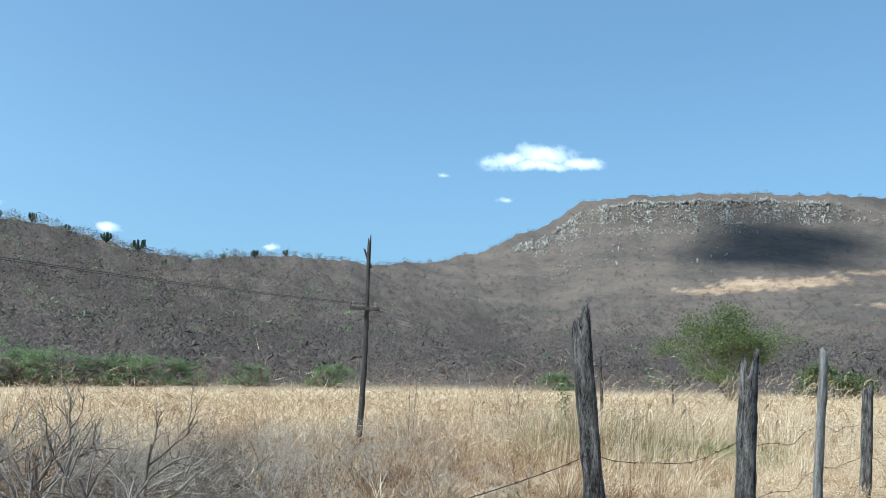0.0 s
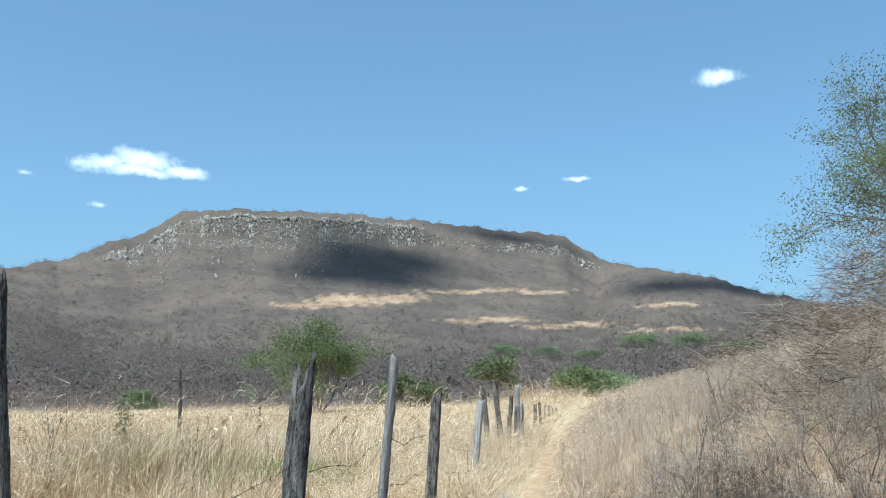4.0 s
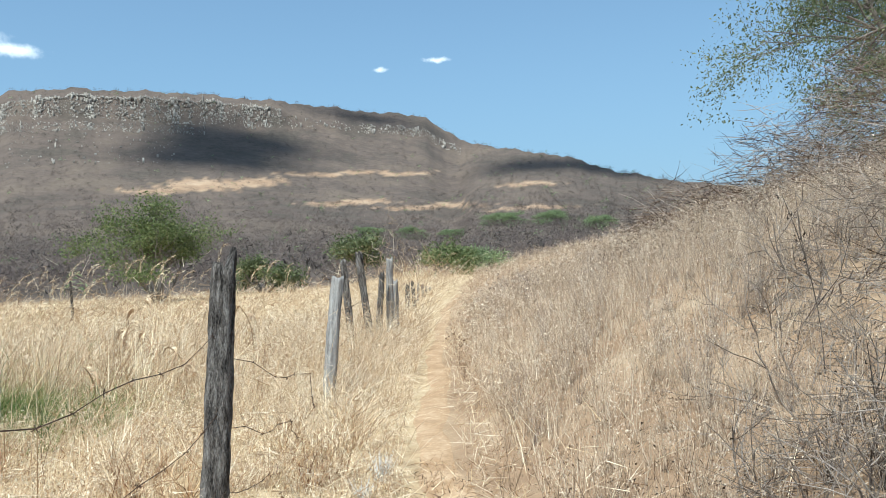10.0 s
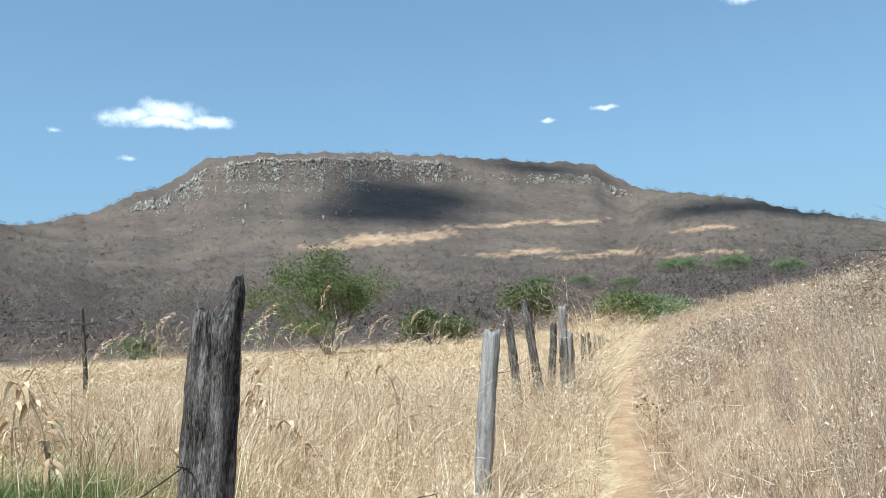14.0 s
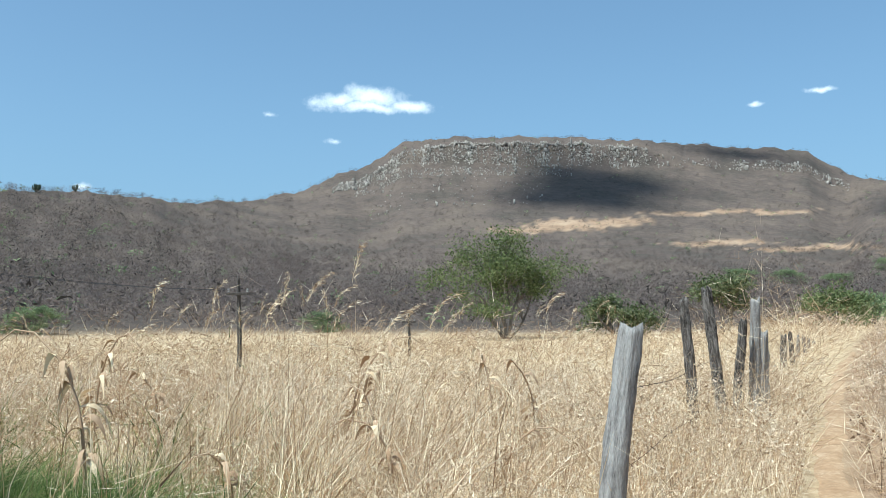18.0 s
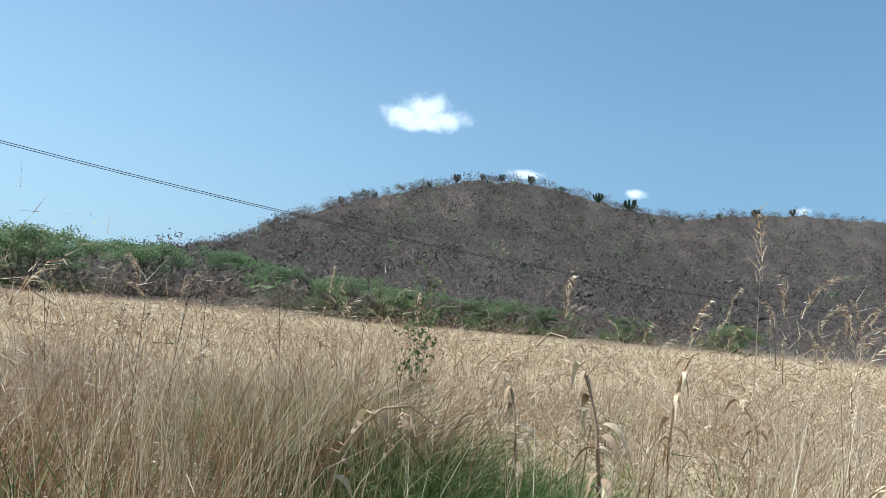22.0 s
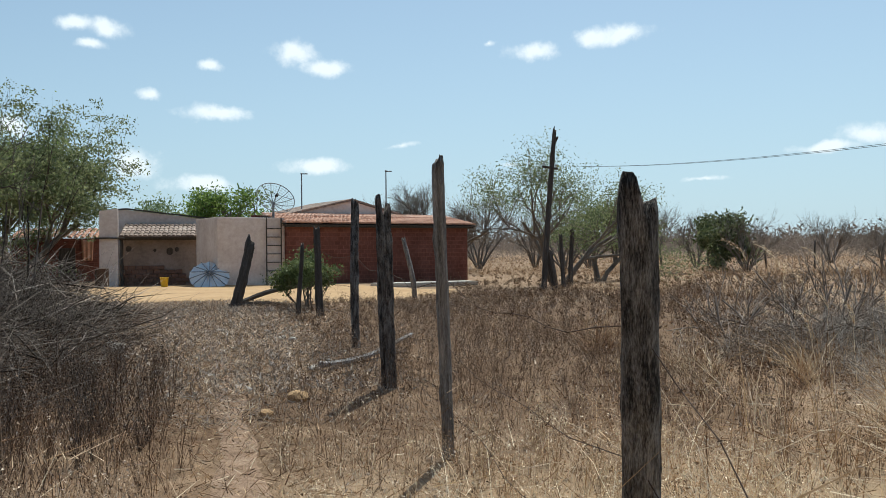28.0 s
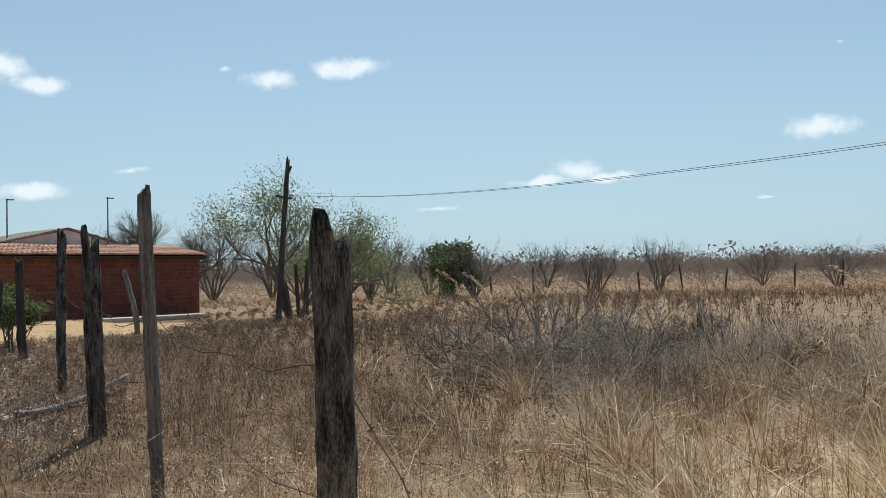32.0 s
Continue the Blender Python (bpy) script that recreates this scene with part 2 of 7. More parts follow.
LEAF_MID = material("mid_leaf", [(0.08, 0.105, 0.038), (0.145, 0.178, 0.065), (0.23, 0.26, 0.11)], 0.7, 0.65, island=0.5, through_light=0.35)
BARK_DARK = material("dark_bark", [(0.035, 0.028, 0.023), (0.075, 0.062, 0.052), (0.14, 0.12, 0.10)], 6, 0.95, bump=0.006, stretch=(1, 1, 0.2))
BARK = material("grey_bark", [(0.09, 0.07, 0.055), (0.17, 0.14, 0.115), (0.27, 0.235, 0.2)], 6, 0.95, bump=0.006, stretch=(1, 1, 0.2))
TWIG = material("dead_twig", [(0.12, 0.09, 0.07), (0.23, 0.185, 0.15), (0.38, 0.325, 0.28)], 3, 0.95, island=0.5)
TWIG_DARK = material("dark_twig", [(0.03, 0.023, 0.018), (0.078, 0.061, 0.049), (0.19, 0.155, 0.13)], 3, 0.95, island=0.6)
TWIG_ROSE = material("rosy_twig", [(0.20, 0.145, 0.11), (0.34, 0.26, 0.205), (0.52, 0.43, 0.35)], 3, 0.95, island=0.6)
TWIG_SILVER = material("silver_twig", [(0.21, 0.175, 0.145), (0.35, 0.305, 0.26), (0.54, 0.49, 0.435)], 3, 0.9, island=0.5)
WOOD = material("weathered_wood", [(0.045, 0.038, 0.033), (0.185, 0.165, 0.15), (0.35, 0.325, 0.305)], 7, 0.95, bump=0.025, bump_scale=14, stretch=(4, 4, 0.4), stops=(0.35, 0.62))
WOOD_OLD = material("cracked_wood", [(0.022, 0.019, 0.017), (0.15, 0.13, 0.116), (0.33, 0.30, 0.275)], 9, 0.95, bump=0.06, bump_scale=16, stretch=(3, 3, 0.55), stops=(0.42, 0.6))
WOOD_PALE = material("silvered_wood", [(0.08, 0.07, 0.065), (0.29, 0.27, 0.255), (0.45, 0.43, 0.405)], 7, 0.95, bump=0.022, bump_scale=14, stretch=(4, 4, 0.4), stops=(0.34, 0.62))
WOOD_DARK = material("dark_wood", [(0.03, 0.025, 0.021), (0.075, 0.064, 0.056), (0.17, 0.15, 0.135)], 7, 0.95, bump=0.012, bump_scale=22, stretch=(3, 3, 0.22))
RUST = material("rusty_wire", [(0.06, 0.035, 0.025), (0.13, 0.085, 0.06)], 30, 0.8, metal=0.5)
CABLE = material("black_cable", [(0.02, 0.02, 0.022), (0.05, 0.05, 0.055)], 10, 0.6)
DIRT = material("path_dirt", [(0.27, 0.165, 0.09), (0.43, 0.285, 0.168), (0.62, 0.46, 0.31)], 2.2, 0.95, bump=0.02, bump_scale=14)
YARD = material("yard_dirt", [(0.35, 0.215, 0.105), (0.45, 0.29, 0.15), (0.54, 0.37, 0.215)], 0.5, 0.95, bump=0.02, bump_scale=9)
DIRT_TRODDEN = material("trodden_dirt", [(0.17, 0.105, 0.066), (0.29, 0.19, 0.125), (0.42, 0.30, 0.21)], 5, 0.95, bump=0.03, bump_scale=18)
ROCK = material("cliff_rock", [(0.17, 0.15, 0.13), (0.30, 0.265, 0.23), (0.45, 0.41, 0.36)], 0.12, 0.95, bump=0.4, bump_scale=0.5, island=0.4)
SCRUB = material("leafless_scrub", [(0.13, 0.102, 0.086), (0.19, 0.152, 0.128), (0.27, 0.22, 0.185)], 0.02, 0.95, island=0.4, through_light=0.55)
SCRUB_PLUM = material("plum_scrub", [(0.155, 0.12, 0.106), (0.21, 0.165, 0.146), (0.27, 0.215, 0.19)], 0.05, 0.95, island=0.4, through_light=0.6)
SCRUB_DARK = material("dark_scrub", [(0.06, 0.049, 0.042), (0.105, 0.086, 0.072), (0.18, 0.15, 0.12)], 0.03, 0.95, island=0.6, through_light=0.2)
CACTUS = material("cactus_skin", [(0.035, 0.055, 0.03), (0.06, 0.085, 0.05), (0.10, 0.12, 0.075)], 1.5, 0.8)


def add_mesh(name, verts, faces, mat, parent=None, smooth=False):
    me = bpy.data.meshes.new(name)
    verts, faces = np.asarray(verts, np.float32), np.asarray(faces, np.int32)
    me.vertices.add(len(verts))
    me.vertices.foreach_set("co", verts.ravel())
    k = faces.shape[1]
    me.loops.add(faces.size)
    me.loops.foreach_set("vertex_index", faces.ravel())
    me.polygons.add(len(faces))
    me.polygons.foreach_set("loop_start", np.arange(0, faces.size, k, dtype=np.int32))
    me.polygons.foreach_set("loop_total", np.full(len(faces), k, np.int32))
    if smooth:
        me.polygons.foreach_set("use_smooth", np.ones(len(faces), bool))
    me.update(calc_edges=True)
    me.materials.append(mat)
    ob = new(name, me)
    ob.parent = parent
    return ob


def part(name, bm, mat, parent, label=""):
    me = bpy.data.meshes.new(name)
    bm.to_mesh(me)
    bm.free()
    me.materials.append(mat)
    ob = new(name, me)
    ob.parent = parent
    return tagged(ob, label)


def thing(name, place, label, category, group="", turn=0.0):
    ob = new(name)
    ob.location, ob.rotation_euler = place, (0, 0, radians(turn))
    return tagged(ob, label, category, group)


# ---- the ground, from the field to the horizon ----
GROUND_Y = [-400, -60, -15, 0, 8.7, 12.8, 17, 24.5, 36, 50, 80, 120, 200]
GROUND_Z = [0.3, 0.0, -0.1, 0.1, 0.25, 0.08, -0.05, -0.12, -0.3, -0.5, -0.7, -0.7, -0.7]
PATH_Y = [-14, -2, 8, 16, 24.5, 34, 45, 60, 90]
PATH_X = [3.6, 2.2, 1.25, 0.62, 0.66, 1.2, 2.1, 4.2, 9.0]
RIDGE_AZ = [-180, -100, -89.5, -84.5, -81.5, -78.4, -75.1, -69.8, -66.1, -62.7, -59.5, -56.3, -53.9, -51.6, -46.6, -43.3, -38.0, -34.1, -30.6, -28.5,
            -26.2, -23.4, -19.9, -12.9, -6.6, -2.0, 2.7, 5.1, 8.4, 12.0, 16.1, 20.6, 30, 50, 80, 180]
RIDGE_EL = [-0.2, -0.2, 0.3, 1.6, 2.5, 4.3, 5.8, 7.4, 8.3, 8.5, 8.1, 7.3, 6.9, 6.6, 7.1, 7.1, 6.7, 6.95, 7.7, 8.7,
            9.5, 11.2, 11.5, 11.4, 10.9, 10.3, 9.8, 8.1, 7.35, 6.75, 5.35, 4.4, 3.2, 2.0, 0.5, -0.2]
CREST_AZ = [-180, -95, -88, -75, -60, -50, -40, -32, -25, -10, 5, 10, 20, 40, 80, 180]
CREST_R = [900, 500, 190, 245, 280, 330, 440, 640, 740, 750, 840, 700, 620, 500, 500, 900]
HUB = (0.4, 22.0)
EYE = 1.5


def smooth(a, b, v):
    s = np.clip((v - a) / (b - a), 0, 1)
    return s * s * (3 - 2 * s)


def path_x(y):
    return np.interp(y, PATH_Y, PATH_X)


def field(x, y):
    x, y = np.asarray(x, float), np.asarray(y, float)
    z = np.interp(y, GROUND_Y, GROUND_Z)
    z = z - np.clip(-x - 2, 0, 16) * 0.012 * smooth(5, 25, y)
    side = np.clip(x - path_x(y) - 0.5, 0, 200)
    bank = (2.7 * (1 - np.exp(-side * 0.62 / 2.7)) + 0.06 * side) * smooth(18.5, 26, y) * (1 - 0.4 * smooth(31, 42, y)) * (1 - smooth(70, 130, y))
    z = z + bank + 0.9 * smooth(38, 62, y) * smooth(-6, 3, x) * (1 - smooth(75, 140, y))
    return z + 0.05 * np.sin(x * 1.3 + 0.7) * np.sin(y * 0.9) * smooth(0.5, 2.5, np.abs(x - path_x(y)))


def polar(x, y):
    dx, dy = np.asarray(x, float) - HUB[0], np.asarray(y, float) - HUB[1]
    return np.degrees(np.arctan2(dx, dy)), np.hypot(dx, dy)


def hill_foot(az):
    """How far the field goes before the hills begin."""
    return 70 - 9 * smooth(-38, -55, az) + 16 * smooth(-5, 20, az)


def land(x, y):
    """Height of the ground: the field near by, the two hills and the saddle behind it."""
    az, r = polar(x, y)
    z = field(x, y)
    crest_el = np.interp(az, RIDGE_AZ, RIDGE_EL) + 0.10 * np.sin(az * 2.3) * np.sin(az * 0.77 + 1) + 0.05 * np.sin(az * 7.1)
    crest_r = np.interp(az, CREST_AZ, CREST_R)
    foot = hill_foot(az)
    s = np.clip((r - foot) / (crest_r - foot), 0, 1)
    mesa = smooth(-37, -24, az) * (1 - smooth(4.2, 6.5, az))
    cliff = smooth(-31, -19, az) * (1 - 0.75 * smooth(-9, -4, az))
    plain = s ** 0.85
    steps = np.interp(s, [0, 0.3, 0.55, 0.62, 0.92, 1.0], [0, 0.22, 0.42, 0.50, 0.885, 1.0])
    wall = np.interp(s, [0, 0.3, 0.55, 0.62, 0.90, 0.918, 1.0], [0, 0.22, 0.42, 0.50, 0.83, 0.955, 1.0])
    prof = plain * (1 - mesa) + mesa * (steps * (1 - cliff) + wall * cliff)
    el_foot = np.degrees(np.arctan2(z - EYE, np.maximum(r, 1)))
    el = el_foot + (crest_el - el_foot) * prof
    xx, yy = np.asarray(x, float), np.asarray(y, float)
    gully = 0.035 * (np.sin(xx * 0.031 + 2.1 * np.sin(yy * 0.013)) + np.sin(yy * 0.027 + 1.7 * np.sin(xx * 0.019) + 1)) * np.sin(np.pi * s) ** 1.2
    hill = EYE + np.minimum(r, crest_r) * np.tan(np.radians(el + gully))
    hill = hill - np.maximum(r - crest_r, 0) * 0.06
    hill = np.maximum(hill, -6)
    amount = smooth(-97, -89, az) * (1 - smooth(75, 120, az)) * smooth(foot - 8, foot + 25, r)
    return z * (1 - amount) + hill * amount


def zone_south(x, y):
    """1 in the low brown herb field towards the house, 0 in the tall straw."""
    return np.clip(smooth(21.5, 17.0, y - 0.3 * smooth(-1.3, -2.6, x) + 0.25 * np.clip(-x - 4, 0, 8)), 0, 1)


def build_ground():
    az = np.radians(np.concatenate([np.arange(-180, -96, 0.9), np.arange(-96, 34, 0.32), np.arange(34, 180, 0.9)]))
    r = np.concatenate([np.geomspace(0.25, 90, 105), np.arange(94, 900, 7.5), np.geomspace(910, 4600, 16)])
    a, b = len(az), len(r)
    xx = HUB[0] + np.outer(np.sin(az), r)
    yy = HUB[1] + np.outer(np.cos(az), r)
    zz = land(xx, yy)
    on_path = np.abs(xx - path_x(yy))
    zz = zz - 0.03 * (1 - smooth(0.15, 0.4, on_path)) * ((yy > -14) & (yy < 70))
    verts = np.stack([xx, yy, zz], -1).reshape(-1, 3)
    verts = np.vstack([verts, [[HUB[0], HUB[1], float(land(*HUB))]]])
    i, j = np.meshgrid(np.arange(a), np.arange(b - 1), indexing="ij")
    k = (i + 1) % a
    quads = np.stack([i * b + j, i * b + j + 1, k * b + j + 1, k * b + j], -1).reshape(-1, 4)
    middle = np.stack([np.arange(a) * b, (np.arange(a) + 1) % a * b, np.full(a, a * b)], -1)
    tris = np.vstack([quads[:, [0, 2, 1]], quads[:, [0, 3, 2]], middle])
    ob = add_mesh("ground", verts, tris, ground_material(), smooth=True)
    x, y, z = verts.T
    azd, rr = polar(x, y)
    el = np.degrees(np.arctan2(z - EYE, np.maximum(rr, 0.1)))
    sand = np.zeros(len(x))
    for ca, ce, wa, we in ((-12.4, 5.4, 3.0, 0.42), (-9.2, 5.55, 2.6, 0.34), (-3.4, 6.05, 4.6, 0.13), (1.0, 5.95, 2.4, 0.12), (-14.8, 5.1, 3.2, 0.2), (9.8, 4.85, 2.2, 0.17), (-2.6, 4.05, 3.2, 0.2), (3.2, 3.6, 4.0, 0.18), (10.0, 3.25, 3.4, 0.15)):
        d = np.hypot((azd - ca) / wa, (el - ce + 0.07 * np.sin(azd * 1.1) + 0.04 * np.sin(azd * 2.9)) / we) + 0.2 * np.sin(azd * 5.1 + el * 6) + 0.15 * np.sin(azd * 13 + el * 17)
        sand = np.maximum(sand, 1 - smooth(0.6, 1.15, d))
    sand *= rr > 150
    south = zone_south(x, y) * (1 - smooth(110, 220, rr)) * (1 - 0.7 * np.maximum(smooth(-3, -5, x) * smooth(13, 16, y), smooth(-7, -10, x)))
    scrub = smooth(-6, 12, rr - hill_foot(azd)) * smooth(-97, -89, azd) * (1 - smooth(75, 120, azd))
    bare = smooth(9, 3, y) * (1 - smooth(30, 60, rr)) * smooth(-9, -2, x) * (1 - smooth(6, 10, x))
    bare = np.maximum(bare, np.exp(-((x - path_x(y) + 0.2) / 0.75) ** 2) * smooth(17, 13, y) * (y > -4))
    straw = smooth(0.3, -0.3, x - path_x(y)) * smooth(18, 22, y)
    for key, values in (("straw", straw), ("sand", sand), ("scrub", scrub), ("bare", bare), ("south", south)):
        ob.data.attributes.new(key, "FLOAT", "POINT").data.foreach_set("value", values.astype(np.float32))
    return tagged(ob, "dry field rising into scrubby hills and a flat-topped mesa", "ground", kind="structure")


def ground_material():
    mat = bpy.data.materials.new("dry_ground")
    mat.use_nodes = True
    ns, ls = mat.node_tree.nodes, mat.node_tree.links
    bsdf = ns["Principled BSDF"]
    bsdf.inputs["Roughness"].default_value = 0.97
    bsdf.inputs["Specular IOR Level"].default_value = 0.15
    tc = node(ns, "ShaderNodeTexCoord")

    def blotch(scale, colours, stops, detail=7.0, rough=0.65):
        tex = node(ns, "ShaderNodeTexNoise", i_Scale=scale, i_Detail=detail, i_Roughness=rough)
        ls.new(tc.outputs["Object"], tex.inputs["Vector"])
        ramp = node(ns, "ShaderNodeValToRGB")
        e = ramp.color_ramp.elements
        e[0].position, e[1].position = stops
        e[0].color, e[1].color = (*colours[0], 1), (*colours[-1], 1)
        if len(colours) == 3:
            e.new(sum(stops) / 2).color = (*colours[1], 1)
        ls.new(tex.outputs[0], ramp.inputs[0])
        return ramp.outputs[0]

    def blend(a, b, fac):
        m = node(ns, "ShaderNodeMix", data_type="RGBA")
        ls.new(a, m.inputs[6])
        ls.new(b, m.inputs[7])
        if isinstance(fac, str):
            at = node(ns, "ShaderNodeAttribute", attribute_name=fac)
            fac = at.outputs["Fac"]
        ls.new(fac, m.inputs[0])
        return m.outputs[2]

    soil = blotch(1.1, [(0.22, 0.14, 0.085), (0.34, 0.23, 0.145), (0.47, 0.35, 0.235)], (0.3, 0.7), 9, 0.7)
    fallen = blotch(3.5, [(0.30, 0.20, 0.11), (0.52, 0.385, 0.235), (0.68, 0.54, 0.36)], (0.3, 0.7), 9, 0.75)
    bare = blotch(0.5, [(0.22, 0.145, 0.095), (0.38, 0.26, 0.165), (0.50, 0.37, 0.25)], (0.3, 0.7), 9, 0.75)
    scrub = blotch(0.2, [(0.062, 0.048, 0.042), (0.112, 0.088, 0.075), (0.17, 0.134, 0.11)], (0.34, 0.68), 10, 0.8)
    tint = blotch(0.02, [(0.085, 0.075, 0.058), (0.16, 0.12, 0.098), (0.23, 0.175, 0.13)], (0.38, 0.62), 6)
    sand = blotch(0.05, [(0.22, 0.145, 0.095), (0.38, 0.255, 0.165), (0.49, 0.36, 0.245)], (0.3, 0.7), 9, 0.7)
    half = node(ns, "ShaderNodeValue")
    half.outputs[0].default_value = 0.4
    scrub = blend(scrub, tint, half.outputs[0])
    litter = blotch(2.2, [(0.08, 0.047, 0.028), (0.16, 0.098, 0.058), (0.28, 0.19, 0.12)], (0.32, 0.68), 9, 0.75)
    colour = blend(blend(blend(blend(blend(soil, fallen, "straw"), litter, "south"), bare, "bare"), scrub, "scrub"), sand, "sand")
    ls.new(colour, bsdf.inputs["Base Color"])
    relief = node(ns, "ShaderNodeTexNoise", i_Scale=0.35, i_Detail=9.0, i_Roughness=0.7)
    fine = node(ns, "ShaderNodeTexNoise", i_Scale=9.0, i_Detail=6.0, i_Roughness=0.7)
    ls.new(tc.outputs["Object"], relief.inputs["Vector"])
    ls.new(tc.outputs["Object"], fine.inputs["Vector"])
    at = node(ns, "ShaderNodeAttribute", attribute_name="scrub")
    b1 = node(ns, "ShaderNodeBump", i_Distance=0.9)
    ls.new(at.outputs["Fac"], b1.inputs["Strength"])
    ls.new(relief.outputs[0], b1.inputs["Height"])
    b2 = node(ns, "ShaderNodeBump", i_Strength=0.8, i_Distance=0.04)
    ls.new(fine.outputs[0], b2.inputs["Height"])
    ls.new(b1.outputs[0], b2.inputs["Normal"])
    ls.new(b2.outputs[0], bsdf.inputs["Normal"])
    return mat


build_ground()


def build_path():
    rng = np.random.default_rng(3)
    y = np.arange(-13, 52, 0.07)
    wide = 0.2 + 0.04 * smooth(15, 20, y) + 0.03 * np.sin(y * 1.7) + 0.02 * np.sin(y * 4.3 + 1) + 0.01 * np.sin(y * 7.7 + 2) + 0.25 * smooth(4, -8, y) - 0.1 * smooth(44, 52, y)
    x = path_x(y) + 0.05 * np.sin(y * 0.9) + 0.02 * np.sin(y * 3.1)
    rows = []
    for f in np.linspace(-1, 1, 9):
        px = x + f * wide
        z = land(px, y) - 0.03 * (1 - smooth(0.15, 0.4, np.abs(px - path_x(y)))) + 0.016 - 0.06 * smooth(0.55, 1.0, abs(f)) + rng.uniform(-0.0015, 0.0015, len(y))
        rows.append(np.stack([px, y, z], -1))
    verts = np.concatenate(rows)
    n = len(y)
    i, j = np.meshgrid(np.arange(8), np.arange(n - 1), indexing="ij")
    faces = np.stack([i * n + j, (i + 1) * n + j, (i + 1) * n + j + 1, i * n + j + 1], -1).reshape(-1, 4)
    north = verts[faces].mean(1)[:, 1] > 20.8
    tagged(add_mesh("path", verts, faces[north], DIRT, smooth=True), "narrow worn footpath of orange dirt through dry grass", "path", kind="structure")
    tagged(add_mesh("path", verts, faces[~north], DIRT_TRODDEN, smooth=True), "trodden brown footpath strewn with litter towards the house", "path", kind="structure")


build_path()


# ---- fence posts, poles and wires ----
def ground_at(x, y):
    return float(land(x, y))


def rough_column(height, radius, rng, sides=20, rings=40, notch=0.0, notch_way=0.0, taper=0.85, bow=0.0, point=0.0, knots=3, prongs=0.06, flat=1.0):
    """A split, cracked trunk standing on z = 0; notch: the depth of the split in its top; point: how far the top is cut to a point."""
    bm = bmesh.new()
    cracks = [(rng.uniform(0, 6.28), rng.uniform(0.16, 0.42), rng.uniform(0, 9)) for _ in range(6)]
    lumps = [(rng.uniform(0.15, 0.9) * height, rng.uniform(0, 6.28), rng.uniform(0.1, 0.25)) for _ in range(knots)]
    swing = [rng.uniform(0, 6.28) for _ in range(3)]
    ragged = [0.5 * math.sin(6.283 * k / sides * 2 + swing[0]) + 0.35 * math.sin(6.283 * k / sides * 3 + swing[1]) + 0.25 * math.sin(6.283 * k / sides * 7 + swing[2]) for k in range(sides)]
    bow_way, loops = rng.uniform(0, 6.28), []
    for n in range(rings + 1):
        f = n / rings
        loop = []
        for k in range(sides):
            a = 6.28318 * k / sides
            r = radius * (1 - (1 - taper) * f) * (1 + 0.10 * math.sin(2 * a + 1.3 + 2 * f) + 0.05 * math.sin(3 * a + 5 * f))
            for ca, depth, ph in cracks:
                gap = math.cos(a - ca - 0.25 * math.sin(3 * f + ph))
                if gap > 0.9:
                    r *= 1 - depth * (gap - 0.9) * 10 * (0.6 + 0.4 * math.sin(7 * f + ph))
            for lz, la, amount in lumps:
                r *= 1 + amount * math.exp(-((f * height - lz) / (1.3 * radius)) ** 2) * max(0, math.cos(a - la)) ** 2
            r *= 1 + 0.035 * math.sin(13 * f * height + 2 * a + ragged[k] * 2) + 0.03 * math.sin(29 * f * height + 5 * a) + rng.uniform(-0.025, 0.025)
            if f < 0.08:
                r *= 1.12
            z = f * height
            if n == rings:
                r *= 0.9
            across = math.cos(a - notch_way)
            if notch:
                z -= notch * min(1, max(0, (0.6 - abs(across)) / 0.3)) * max(0, (f - 0.72) / 0.28)
                z += 0.05 * across * max(0, (f - 0.72) / 0.28)
            if point:
                z -= point * (0.5 - 0.5 * across) * max(0, (f - 0.85) / 0.15)
            z += prongs * ragged[k] * max(0, (f - 0.9) / 0.1)
            off = bow * math.sin(3.14159 * f * 1.3)
            loop.append(bm.verts.new((r * math.cos(a) + off * math.cos(bow_way), r * flat * math.sin(a) + off * math.sin(bow_way), z)))
        loops.append(loop)
    for low, high in zip(loops, loops[1:]):
        for k in range(sides):
            bm.faces.new((low[k], low[(k + 1) % sides], high[(k + 1) % sides], high[k]))
    top = loops[-1]
    sag = 0.55 * notch if notch else 0.02
    middle = bm.verts.new(sum((v.co for v in top), Vector()) / sides + Vector((0, 0, -sag)))
    for k in range(sides):
        bm.faces.new((top[k], top[(k + 1) % sides], middle))
    bm.faces.new(list(reversed(loops[0])))
    return bm


def fence_post(x, y, top, radius, seed, lean=(0, 0), mat=None, label="", turn=0.0, z=None, **shape):
    rng = random.Random(seed)
    base = ground_at(x, y) - 0.12 if z is None else z
    bm = rough_column(top - base, radius, rng, **shape)
    ob = part("fence_post", bm, mat or WOOD, None)
    for p in ob.data.polygons:
        p.use_smooth = True
    tall = top - base
    ob.matrix_world = Matrix.Translation((x - math.tan(radians(lean[1])) * tall, y + math.tan(radians(lean[0])) * tall, base)) @ pose(0, 0, 0, lean[0], lean[1], 0) @ pose(0, 0, 0, 0, 0, turn)
    return tagged(ob, label or "weathered grey split-wood fence post in dry grass", "fence post", "posts of the wire fence")


